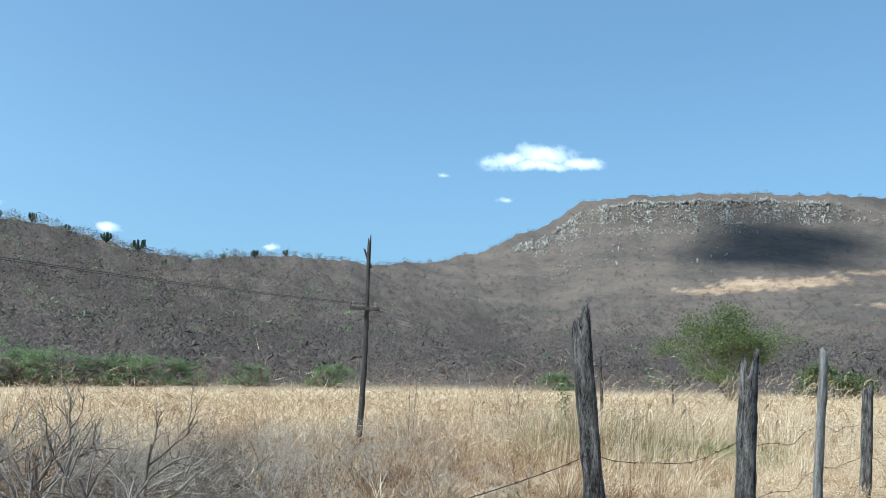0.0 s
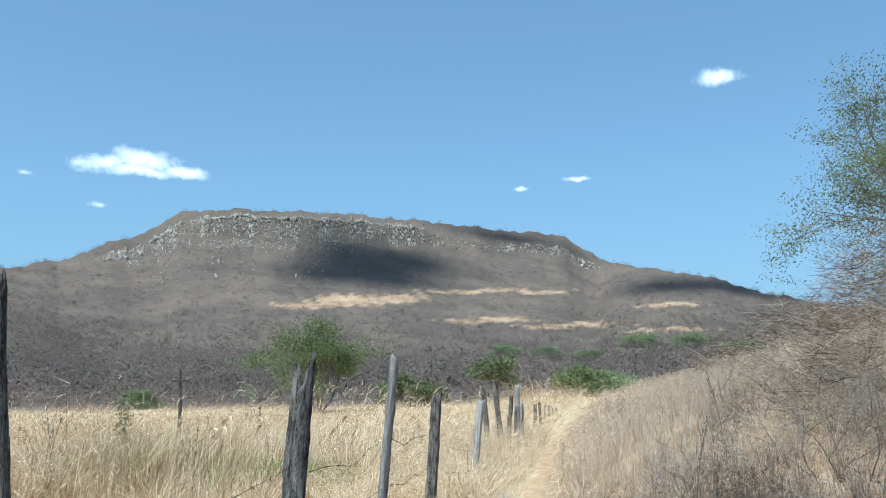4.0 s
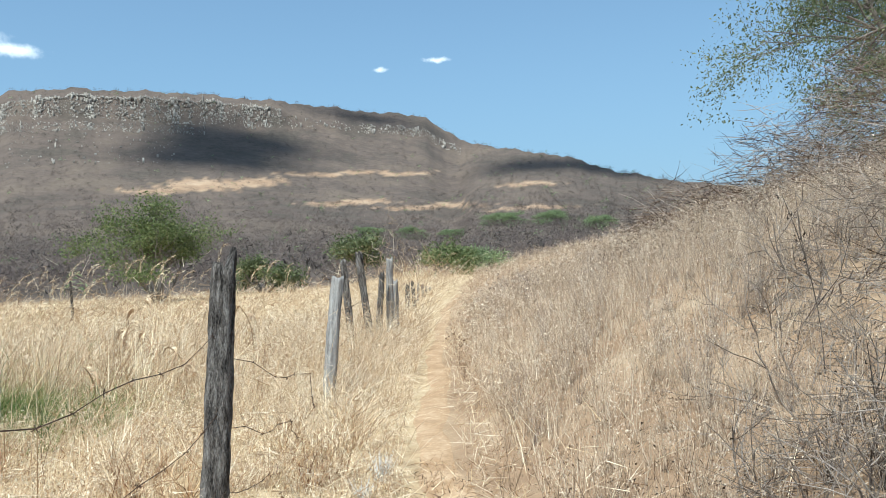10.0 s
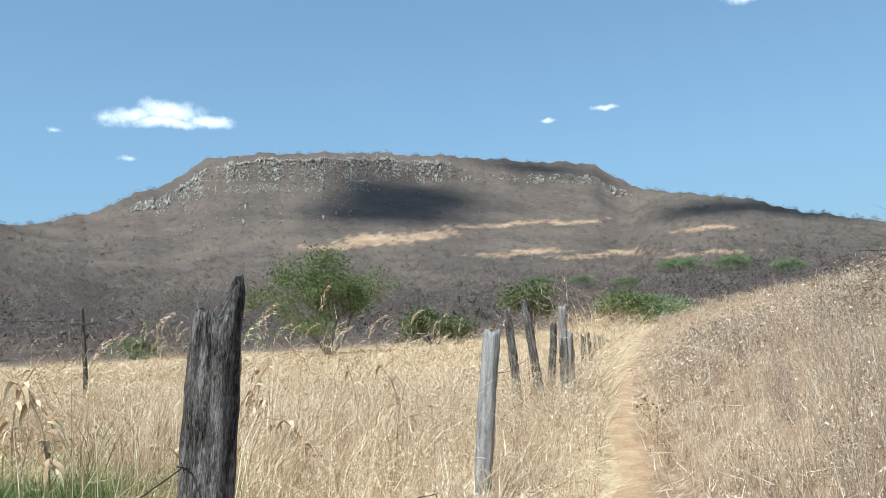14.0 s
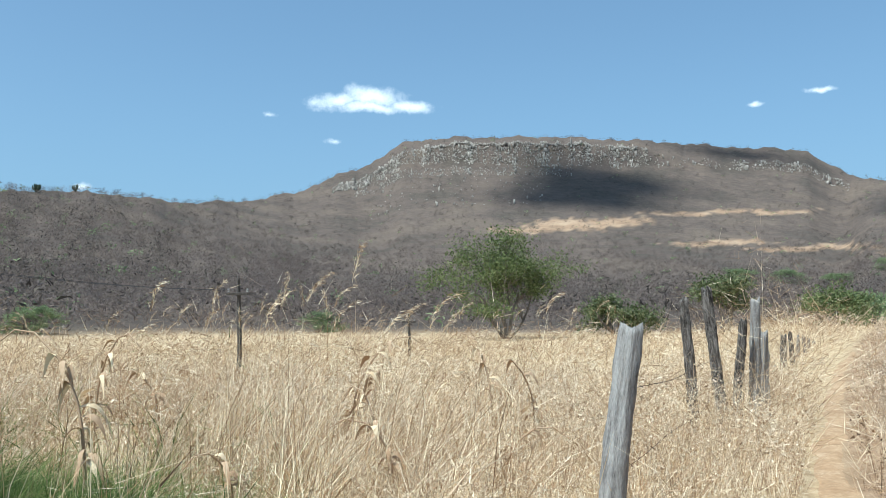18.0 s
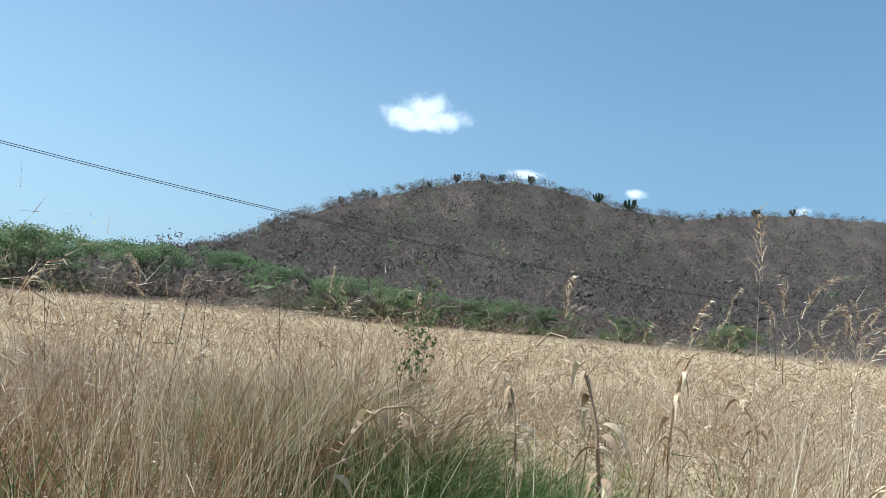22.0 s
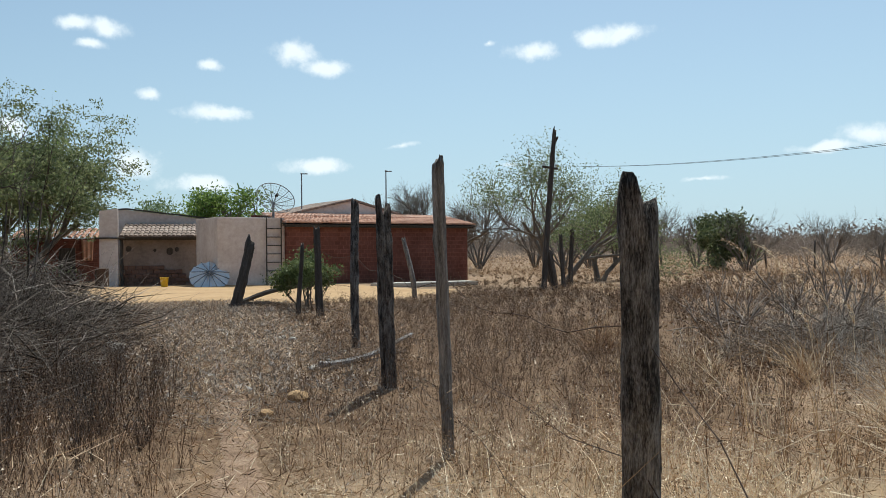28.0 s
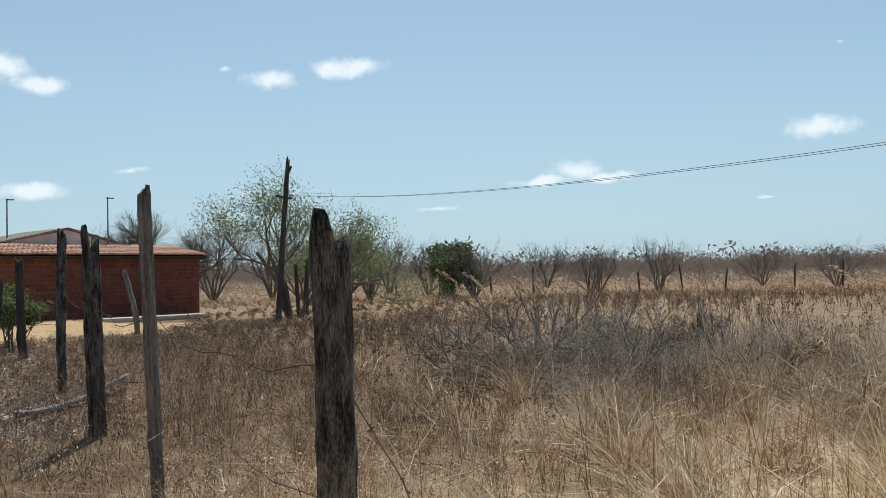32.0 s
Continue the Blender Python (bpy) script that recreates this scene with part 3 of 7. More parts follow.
# (x, y) of each top, its height, the radius and the lean in degrees
fence_post(-1.03, 12.88, 2.13, 0.056, 11, (5.1, -0.3), WOOD_OLD, "tall dark split fence post with a broken forked top", 20, notch=0.09, notch_way=0.3, bow=0.02, knots=5, taper=1.0)
fence_post(-0.88, 16.02, 1.97, 0.08, 12, (-5.7, 2.6), WOOD_OLD, "cracked grey fence post split into two prongs", 0, notch=0.2, notch_way=0.1, prongs=0.02, taper=1.0, knots=2)
fence_post(-0.74, 19.0, 2.10, 0.047, 13, (-6.5, 3.2), WOOD, "slender silver-grey fence post with a pointed top", 40, prongs=0.02, point=0.06, notch_way=2.2, taper=0.85, bow=0.012)
fence_post(-0.63, 22.13, 1.64, 0.072, 14, (-5.5, 3.4), WOOD_OLD, "thick cracked fence post with a split top", 17.7, flat=0.72, prongs=0.015, notch=0.07, notch_way=0.1, taper=1.0, knots=3)
fence_post(-0.29, 27.05, 1.41, 0.072, 15, (-5.6, 5.0), WOOD_PALE, "short bleached fence post leaning over dry grass", 10, taper=1.08, prongs=0.025, bow=0.03)
CLUSTER = [
    (-0.62, 34.62, 1.60, 0.075, -2.1, WOOD_OLD, "brown fence post in a cluster beside the path"),
    (-0.31, 34.24, 1.75, 0.085, -7.1, WOOD_OLD, "leaning brown fence post with a sawn top"),
    (0.14, 35.25, 1.29, 0.075, 3.5, WOOD_OLD, "dark fence post with a bent fork in a cluster"),
    (0.32, 35.46, 1.59, 0.085, 1.1, WOOD_PALE, "grey fence post with a bleached tip in a cluster"),
    (0.41, 35.96, 1.10, 0.085, -1.5, WOOD_PALE, "short grey prop post leaning on the fence"),
]
for n, (x, y, top, radius, lean, mat, label) in enumerate(CLUSTER):
    fence_post(x, y, top, radius, 30 + n, (0, lean), mat, label, bow=0.03, taper=0.9)
FAR_POSTS = [(0.96, 47.05, 0.69, 0.100), (1.14, 48.05, 0.74, 0.070), (1.43, 50.04, 0.59, 0.055), (1.64, 51.53, 0.50, 0.055), (1.85, 53.02, 0.39, 0.055), (2.09, 54.52, 0.27, 0.055), (2.42, 56.00, 0.05, 0.050)]
for n, (x, y, top, radius) in enumerate(FAR_POSTS):
    fence_post(x, y, top, radius, 50 + n, (0, random.Random(n).uniform(-4, 4)), WOOD_DARK if n < 2 else WOOD, "distant grey fence post along the path")
fence_post(-0.86, 9.0, 1.85, 0.07, 71, (0, 2), WOOD_DARK, "dark fence post beside a green shrub", bow=0.03)
fence_post(-0.62, 8.8, 1.55, 0.045, 72, (0, -4), WOOD_DARK, "thin dark fence stake beside a green shrub")
fence_post(-3.7, 3.2, 1.75, 0.07, 73, (0, 9), WOOD, "crooked branching post in front of the brick house", bow=0.12)
fence_post(-11.2, -3.5, 2.1, 0.09, 74, (0, -2), WOOD_DARK, "dark post beside the utility pole")
fence_post(-10.4, -2.6, 1.9, 0.07, 75, (0, 3), WOOD_DARK, "dark post beside the utility pole")
fence_post(-21.0, -18.0, 2.0, 0.09, 76, (0, 2), WOOD_DARK, "distant dark stake in the dry field")
rng = random.Random(5)
for n in range(16):
    f = n / 15
    x, y = -27 - 34 * f + rng.uniform(-1, 1), -30 + 34 * f + rng.uniform(-1, 1)
    fence_post(x, y, ground_at(x, y) + rng.uniform(1.2, 2.0), 0.07, 90 + n, (rng.uniform(-5, 5), rng.uniform(-8, 8)), WOOD_DARK, "distant dark stake in the dry field", sides=7, rings=8)


def strand(name, points, radius, mat, label, category, sag=0.0, barbs=0.0, seed=1, ply=1, group=""):
    """A wire through the points, hanging by sag between each two, with barbs every so many metres."""
    rng = random.Random(seed)
    line = []
    for a, b in zip(points, points[1:]):
        a, b = Vector(a), Vector(b)
        steps = max(6, int((b - a).length / 0.3))
        wave = rng.uniform(-0.03, 0.03)
        for k in range(steps):
            f = k / steps
            line.append(a.lerp(b, f) + Vector((wave * math.sin(9 * f), 0, -sag * 4 * f * (1 - f) + wave * math.sin(14 * f) * (barbs > 0))))
    line.append(Vector(points[-1]))
    bm = bmesh.new()

    def tube(pts, r, sides=4):
        loops = []
        for k, p in enumerate(pts):
            d = (pts[min(k + 1, len(pts) - 1)] - pts[max(k - 1, 0)]).normalized()
            u = d.cross(Vector((0.13, 0.2, 1))).normalized()
            v = d.cross(u)
            loops.append([bm.verts.new(p + r * (u * math.cos(a) + v * math.sin(a))) for a in (6.28318 * s / sides for s in range(sides))])
        for low, high in zip(loops, loops[1:]):
            for s in range(sides):
                bm.faces.new((low[s], low[(s + 1) % sides], high[(s + 1) % sides], high[s]))

    for k in range(ply):
        tube([p + Vector((0, 0, 0.22 * k)) if ply > 1 else p for p in line], radius)
    if barbs:
        gone = 0.0
        for a, b in zip(line, line[1:]):
            gone += (b - a).length
            if gone > barbs:
                gone = 0
                for _ in range(2):
                    w = Vector((rng.uniform(-1, 1), rng.uniform(-1, 1), rng.uniform(-1, 1))).normalized() * 0.017
                    tube([a - w, a + w], radius * 0.8, 3)
    ob = part(name, bm, mat, None)
    return tagged(ob, label, category, group)


FENCE = [(-0.86, 9.0), (-1.02, 12.95), (-0.94, 15.88), (-0.82, 18.9), (-0.69, 22.0)]
FENCE_FAR = [(-0.4, 27.05), (-0.1, 34.9), (0.3, 35.9), (1.1, 47.5)]
for level, height in enumerate((0.4, 0.82, 1.28)):
    pts = [(x, y, ground_at(x, y) + height) for x, y in FENCE]
    # past the thick post the strand has come loose and hangs down
    x, y = -0.55 + 0.1 * level, 23.0 + 0.5 * level
    pts += [(x, y, ground_at(x, y) + 0.62 * height), (x - 0.05, y + 0.9, ground_at(x, y) + 0.3 * height)]
    far = [(x, y, ground_at(x, y) + height - 0.12) for x, y in FENCE_FAR]
    strand("barbed_wire", far, 0.0024, RUST, "rusty barbed wire between the far fence posts", "barbed wire", 0.08, 0.13, 17 + level, group="strands of the wire fence")
    strand("barbed_wire", pts, 0.0024, RUST, "rusty barbed wire sagging between grey fence posts", "barbed wire", 0.05 + 0.03 * level, 0.13, 7 + level, group="strands of the wire fence")


def utility_pole(x, y, top, bar, base, seed, fork, label, bar_turn=0.0, radius=0.1, bow=0.08, lean=(0, 0), prop=False):
    ob = thing("utility_pole", (x, y, base), label, "utility pole", "poles of the power line")
    rng = random.Random(seed)
    trunk = part("trunk", rough_column(top - base, radius, rng, sides=12, rings=34, notch=fork, notch_way=radians(bar_turn), taper=0.62, bow=bow, knots=7, prongs=0.05), WOOD_DARK, ob)
    for p in trunk.data.polygons:
        p.use_smooth = True
    ob.rotation_euler = [radians(a) for a in (*lean, 0)]
    bm = bmesh.new()
    bmesh.ops.create_cube(bm, size=1, matrix=pose(0.03, -0.09, bar - base, 0, 0, bar_turn) @ Matrix.Diagonal((0.62, 0.06, 0.07, 1)))
    bmesh.ops.bevel(bm, geom=bm.edges[:], offset=0.008, segments=1, affect="EDGES")
    arm = part("crossarm", bm, WOOD_DARK, ob, "short wooden crossarm")
    for side in (-0.24, 0.24):
        bm = bmesh.new()
        m = pose(0.03, -0.09, bar - base, 0, 0, bar_turn) @ Matrix.Translation((side, 0, 0.09))
        bmesh.ops.create_cone(bm, cap_ends=True, segments=10, radius1=0.03, radius2=0.018, depth=0.09, matrix=m)
        bmesh.ops.create_cone(bm, cap_ends=True, segments=10, radius1=0.036, radius2=0.03, depth=0.03, matrix=m @ Matrix.Translation((0, 0, 0.02)))
        part("insulator", bm, WOOD_PALE, arm, "small grey insulator")
    if fork:
        bm = rough_column(0.42, radius * 0.42, rng, sides=8, rings=6, taper=0.8, prongs=0.02, knots=1)
        arm = part("fork", bm, WOOD_DARK, ob)
        arm.matrix_local = Matrix.Translation((0.03, 0.02, top - base - 0.62)) @ pose(0, 0, 0, 0, 24, bar_turn + 180)
    if prop:
        arm = part("prop", rough_column(1.5, 0.12, rng, sides=10, rings=10, taper=0.8, knots=2), WOOD_DARK, ob, "short stout prop at the foot")
        arm.matrix_local = Matrix.Translation((-0.45, 0, 0)) @ pose(0, 0, 0, 0, 14, 0)
    return ob


A_POLE, B_POLE, C_POLE, D_POLE = (-9.68, 21.91), (-11.86, 39.95), (-9.02, -0.68), (-13.97, 55.7)
A_TOP, C_TOP = (-9.45, 21.82), (-9.34, -0.68)
utility_pole(*A_POLE, 4.28, 2.86, -0.35, 21, 0.14, "crooked dark wooden utility pole in dry grass", 12.6, 0.066, 0.06, (1.6, 4.0))
utility_pole(*B_POLE, 2.2, 1.78, -0.6, 22, 0.0, "wooden utility pole with a crossarm in the far field", 15, 0.075, 0.03)
utility_pole(*D_POLE, 1.15, 0.77, -0.9, 23, 0.0, "small distant wooden utility pole with a crossarm", 15, 0.075, 0.03)
utility_pole(*C_POLE, 5.3, 4.05, -0.1, 24, 0.16, "dark forked wooden utility pole beside a propped stump", 15, 0.10, 0.04, (0, -4.4), True)


def span(a, az, b, bz, seed):
    for off in (-0.1, 0.1):
        strand("power_cable", [(a[0] + off, a[1], az), (b[0] + off, b[1], bz)], 0.0038, CABLE, "thin black power cable strung between wooden poles", "cable", 0.36, 0, seed, group="cables of the power line")


span(C_TOP, 4.1, A_TOP, 2.94, 1)
span(A_TOP, 2.94, B_POLE, 1.88, 2)
span(B_POLE, 1.88, D_POLE, 0.87, 3)
span(C_TOP, 4.15, (-8.6, -13.6), 3.0, 4)


# ---- trees and bushes ----
class Tubes:
    def __init__(self):
        self.verts, self.faces, self.count = [], [], 0

    def tube(self, pts, radii, sides):
        pts = np.asarray(pts, float)
        way = np.gradient(pts, axis=0)
        way /= np.linalg.norm(way, axis=1, keepdims=True) + 1e-9
        u = np.cross(way, (0.31, 0.17, 0.93))
        u /= np.linalg.norm(u, axis=1, keepdims=True) + 1e-9
        v = np.cross(way, u)
        a = np.arange(sides) * 2 * np.pi / sides
        ring = pts[:, None] + np.asarray(radii)[:, None, None] * (np.cos(a)[None, :, None] * u[:, None] + np.sin(a)[None, :, None] * v[:, None])
        n = len(pts)
        i, j = np.meshgrid(np.arange(n - 1), np.arange(sides), indexing="ij")
        k = (j + 1) % sides
        self.faces.append(np.stack([i * sides + j, i * sides + k, (i + 1) * sides + k, (i + 1) * sides + j], -1).reshape(-1, 4) + self.count)
        self.verts.append(ring.reshape(-1, 3))
        self.count += n * sides

    def mesh(self, name, mat, parent=None):
        return add_mesh(name, np.concatenate(self.verts), np.concatenate(self.faces), mat, parent, True)


def grow(out, tips, p, way, length, radius, depth, rng, kids=3, splay=0.75, lift=0.12, wobble=0.18, sides=5, shrink=0.66):
    steps = 4 if depth else 2
    pts, radii, d = [np.array(p, float)], [radius], np.array(way, float)
    for k in range(steps):
        d = d + rng.normal(0, wobble, 3) + (0, 0, lift)
        d /= np.linalg.norm(d)
        pts.append(pts[-1] + d * length / steps)
        radii.append(radius * (1 - 0.5 * (k + 1) / steps))
    out.tube(pts, radii, max(3, sides))
    if depth == 0:
        tips.append(pts[-1])
        tips.append(pts[-2])
        return
    for k in range(kids):
        f = 0.45 + 0.55 * (k + rng.uniform(0.3, 1)) / kids
        at = min(steps, int(f * steps))
        side = rng.normal(0, 1, 3)
        side -= d * (side @ d)
        side /= np.linalg.norm(side) + 1e-9
        nd = d * math.cos(splay) + side * math.sin(splay) * rng.uniform(0.7, 1.15)
        grow(out, tips, pts[at], nd / np.linalg.norm(nd), length * shrink * rng.uniform(0.75, 1.15), radii[at] * 0.72, depth - 1, rng, kids, splay, lift, wobble, sides - 1, shrink)


def leaf_cloud(name, tips, per_tip, spread, size, rng, mat, parent, flat=0.6, keep=None):
    tips = np.asarray(tips)
    n = len(tips) * per_tip
    c = np.repeat(tips, per_tip, 0) + rng.normal(0, 1, (n, 3)) * np.array([spread, spread, spread * flat])
    a = rng.normal(0, 1, (n, 3))
    a /= np.linalg.norm(a, axis=1, keepdims=True)
    b = np.cross(a, rng.normal(0, 1, (n, 3)))
    b /= np.linalg.norm(b, axis=1, keepdims=True)
    s = size * rng.uniform(0.6, 1.4, (n, 1))
    verts = np.stack([c - a * s, c + b * s * 0.42, c + a * s, c - b * s * 0.42], 1).reshape(-1, 3)
    return add_mesh(name, verts, np.arange(4 * n).reshape(-1, 4), mat, parent)


def tree(x, y, height, seed, label, leaf=LEAF, per_tip=14, size=0.06, spread=0.35, depth=4, kids=3, splay=0.75, lift=0.1, stems=1, radius=0.16, bark=None, z=None, name="tree", first=0.34, flat=0.6, lean=0.25, shrink=0.7, squash=1.0, bare=0.0):
    rng = np.random.default_rng(seed)
    ob = thing(name, (x, y, ground_at(x, y) - 0.1 if z is None else z), label, "tree" if name == "tree" else "bush")
    out, tips = Tubes(), []
    for k in range(stems):
        a = 6.283 * (k + rng.uniform(0, 0.6)) / stems
        tilt = lean if stems > 1 else lean * 0.4
        grow(out, tips, (0.08 * math.cos(a), 0.08 * math.sin(a), 0), (tilt * math.cos(a), tilt * math.sin(a), 1), height * first, radius, depth, rng, kids, splay, lift, sides=7, shrink=shrink)
    tips = np.array(tips)
    tall = np.percentile(tips[:, 2], 99)
    k = height / tall
    for v in out.verts:
        v *= k
        v[:, 2] *= squash
    tips = tips * k * (1, 1, squash)
    out.mesh("trunk", bark or BARK, ob)
    if per_tip:
        tips = tips[tips[:, 2] > bare * height]
        leaf_cloud("crown", tips, per_tip, spread, size, rng, leaf, ob, flat)
    return ob


def dry_bush(seed, size, stems, depth, mat, name="dry_bush", kids=3, splay=0.8, lift=0.03, thick=0.011, shrink=0.72, flat=0.75):
    """A leafless bush of forked branches, each a part, at the origin."""
    rng = np.random.default_rng(seed)
    ob = new(name)
    for k in range(stems):
        out = Tubes()
        a = 6.283 * rng.uniform(0, 1)
        q = rng.uniform(0, 0.25 * size)
        grow(out, [], (q * math.cos(a), q * math.sin(a), -0.05), (flat * math.cos(a) * rng.uniform(0.4, 1.4), flat * math.sin(a) * rng.uniform(0.4, 1.4), rng.uniform(0.5, 1.0)), size * 0.45, thick, depth, rng, kids, splay, lift, 0.22, 4, shrink)
        out.mesh("branch", mat, ob)
    return ob


# the green tree and bushes at the far edge of the field
tree(-16.4, 78.6, 7.4, 101, "bright green thorn tree with grey branches in the field", LEAF_MID, 15, 0.10, 0.40, 4, 3, 0.6, 0.05, 8, 0.085, lean=0.6, first=0.42, bare=0.25)
tree(-10.3, 88.2, 2.9, 102, "low dark green bush behind the dry grass", LEAF_DARK, 20, 0.14, 0.4, 3, 3, 0.8, 0.05, 4, 0.06, lean=0.8, name="bush")
tree(-1.9, 83.0, 3.9, 103, "pale green tree behind the fence posts", LEAF_DARK, 20, 0.13, 0.4, 3, 3, 0.7, 0.06, 3, 0.07, name="bush")
tree(4.8, 86.9, 3.2, 104, "green bush on the crest beside the path", LEAF_MID, 22, 0.13, 0.45, 3, 3, 0.8, 0.04, 4, 0.06, lean=0.8, name="bush", squash=0.8)
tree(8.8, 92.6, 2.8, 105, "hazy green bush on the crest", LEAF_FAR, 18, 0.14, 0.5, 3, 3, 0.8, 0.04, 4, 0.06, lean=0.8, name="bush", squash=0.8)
# the large thorn tree on the bank
tree(18.6, 40.0, 11.0, 106, "large feathery green thorn tree leaning over the bank", LEAF_FEATHER, 32, 0.044, 0.27, 5, 4, 0.7, -0.01, 5, 0.15, lean=0.8, first=0.36, shrink=0.71, flat=0.4)
# trees round the house
tree(9.9, 3.4, 7.2, 111, "half-bare grey tree with sparse yellow-green leaves by a brush heap", LEAF_MID, 8, 0.032, 0.13, 5, 3, 0.52, 0.05, 9, 0.12, BARK_DARK, lean=0.75, first=0.34, shrink=0.76)
tree(3.9, 11.0, 3.7, 122, "thin bare sapling growing through the brush heap", LEAF, 1, 0.025, 0.05, 3, 2, 0.35, 0.14, 3, 0.016, TWIG_DARK, lean=0.3, first=0.5, shrink=0.7)
tree(8.6, 8.2, 2.3, 121, "low green bush growing out of the brush heap", LEAF, 16, 0.045, 0.18, 3, 3, 0.7, 0.05, 5, 0.03, TWIG_DARK, name="bush", lean=0.8)
tree(10.7, -17.5, 8.0, 112, "spreading green thorn tree beside the house", LEAF_FEATHER, 34, 0.08, 0.3, 4, 4, 0.75, 0.0, 4, 0.13, lean=0.75, first=0.38, shrink=0.74, flat=0.4)
tree(6.0, -33, 4.6, 113, "dull green tree behind the house", LEAF_FAR, 26, 0.12, 0.5, 4, 3, 0.75, 0.03, 2, 0.16, lean=0.6)
tree(0.5, -35, 5.6, 114, "green tree crown rising behind the house roof", LEAF, 26, 0.12, 0.5, 4, 3, 0.75, 0.04, 2, 0.16)
tree(-11.2, -25.8, 5.6, 115, "wide bare grey tree behind the brick house", LEAF, 0, 0.1, 0.3, 5, 4, 0.62, 0.05, 3, 0.13, lean=0.8, first=0.32, shrink=0.74)
tree(-9.0, -28, 5.0, 118, "bare grey tree behind the brick house", LEAF, 0, 0.1, 0.3, 5, 3, 0.62, 0.05, 3, 0.12, lean=0.7, first=0.32, shrink=0.74)
tree(-11.0, -4.4, 4.9, 116, "feathery pale green tree beside the utility pole", LEAF_FEATHER, 34, 0.04, 0.26, 4, 3, 0.7, 0.05, 3, 0.07, lean=0.45, shrink=0.74)
tree(-15.0, -9.5, 4.0, 117, "pale green scrub tree beyond the utility pole", LEAF_FEATHER, 26, 0.055, 0.34, 4, 3, 0.7, 0.05, 3, 0.07, lean=0.5)
tree(-28.7, -22, 3.3, 119, "dark green leafy bush in the brown field", LEAF_DARK, 60, 0.13, 0.30, 3, 3, 0.6, 0.08, 4, 0.06, name="bush", lean=0.45, flat=0.9)
tree(-0.85, 7.2, 1.25, 120, "small green shrub at the foot of fence stakes", LEAF_MID, 26, 0.035, 0.09, 3, 3, 0.55, 0.1, 6, 0.014, name="bush", lean=0.4)
BARE = [(-25, -33, 4.6), (-33, -38, 5.0), (-40, -40, 4.2), (-50, -38, 4.6), (-34, -14, 3.0), (-58, -20, 3.6)]
bare_tree = tree(-21, -28, 4.8, 131, "bare grey tree at the edge of the brown field", LEAF, 0, 0.1, 0.3, 4, 3, 0.5, 0.08, 8, 0.05, lean=0.6, shrink=0.74)
tagged(bare_tree, group="bare trees at the field's edge")
for az, r, h in ((-152, 52, 4.4), (-148, 60, 4.2), (-144.5, 50, 3.6), (-132, 58, 4.0), (-136, 60, 3.6), (-163, 60, 5.6), (-159, 62, 5.2), (-121, 62, 3.4), (-117, 66, 3.6), (-105, 70, 4.4)):
    BARE.append((HUB[0] + r * math.sin(radians(az)), HUB[1] + r * math.cos(radians(az)), h))
for n, (x, y, h) in enumerate(BARE):
    copy_thing(bare_tree, Matrix.Translation((x, y, ground_at(x, y))) @ pose(0, 0, 0, 0, 0, n * 67) @ Matrix.Scale(h / 4.8, 4))


def far_wood(name, n, low, high, mat, label, seed, choose, cards=26, flat=0.7, height=(3, 6)):
    """A belt of distant crowns as one mesh of loose leaves; choose(rng, n) gives where they stand."""
    rng = np.random.default_rng(seed)
    x, y = choose(rng, n)
    z = land(x, y)
    h = rng.uniform(*height, len(x))
    c = np.stack([x, y, z + h * 0.55], -1)
    k = len(x) * cards
    d = rng.normal(0, 1, (k, 3))
    d /= np.linalg.norm(d, axis=1, keepdims=True)
    d *= rng.uniform(0.25, 1.0, (k, 1))
    hh = np.repeat(h, cards)[:, None]
    p = np.repeat(c, cards, 0) + d * hh * np.array([0.62, 0.62, 0.45])
    a = rng.normal(0, 1, (k, 3))
    a /= np.linalg.norm(a, axis=1, keepdims=True)
    b = np.cross(a, rng.normal(0, 1, (k, 3)))
    b /= np.linalg.norm(b, axis=1, keepdims=True)
    s = rng.uniform(low, high, (k, 1)) * hh
    verts = np.stack([p - a * s, p + b * s * flat, p + a * s], 1).reshape(-1, 3)
    ob = add_mesh(name, verts, np.arange(3 * k).reshape(-1, 3), mat)
    return tagged(ob, label, "trees" if "wood" in name else "scrub", kind="stuff")


def belt(az0, az1, r0, r1):
    def choose(rng, n):
        a, r = np.radians(rng.uniform(az0, az1, n)), rng.uniform(r0, r1, n)
        return HUB[0] + r * np.sin(a), HUB[1] + r * np.cos(a)
    return choose


far_wood("thorn_wood", 2200, 0.1, 0.2, SCRUB, "belt of leafless grey-brown woodland along the plain", 201, belt(-168, -86, 120, 280), 60, 0.12, height=(2.6, 4.8))
far_wood("thorn_wood", 1500, 0.1, 0.24, SCRUB, "open leafless thorn bushes at the edge of the field", 205, belt(-172, -88, 72, 130), 44, 0.07, height=(1.0, 2.6))
far_wood("far_wood", 900, 0.05, 0.11, SCRUB, "grey-brown thorn wood on the flat horizon", 202, belt(150, 275, 150, 420), 40, height=(4, 7))
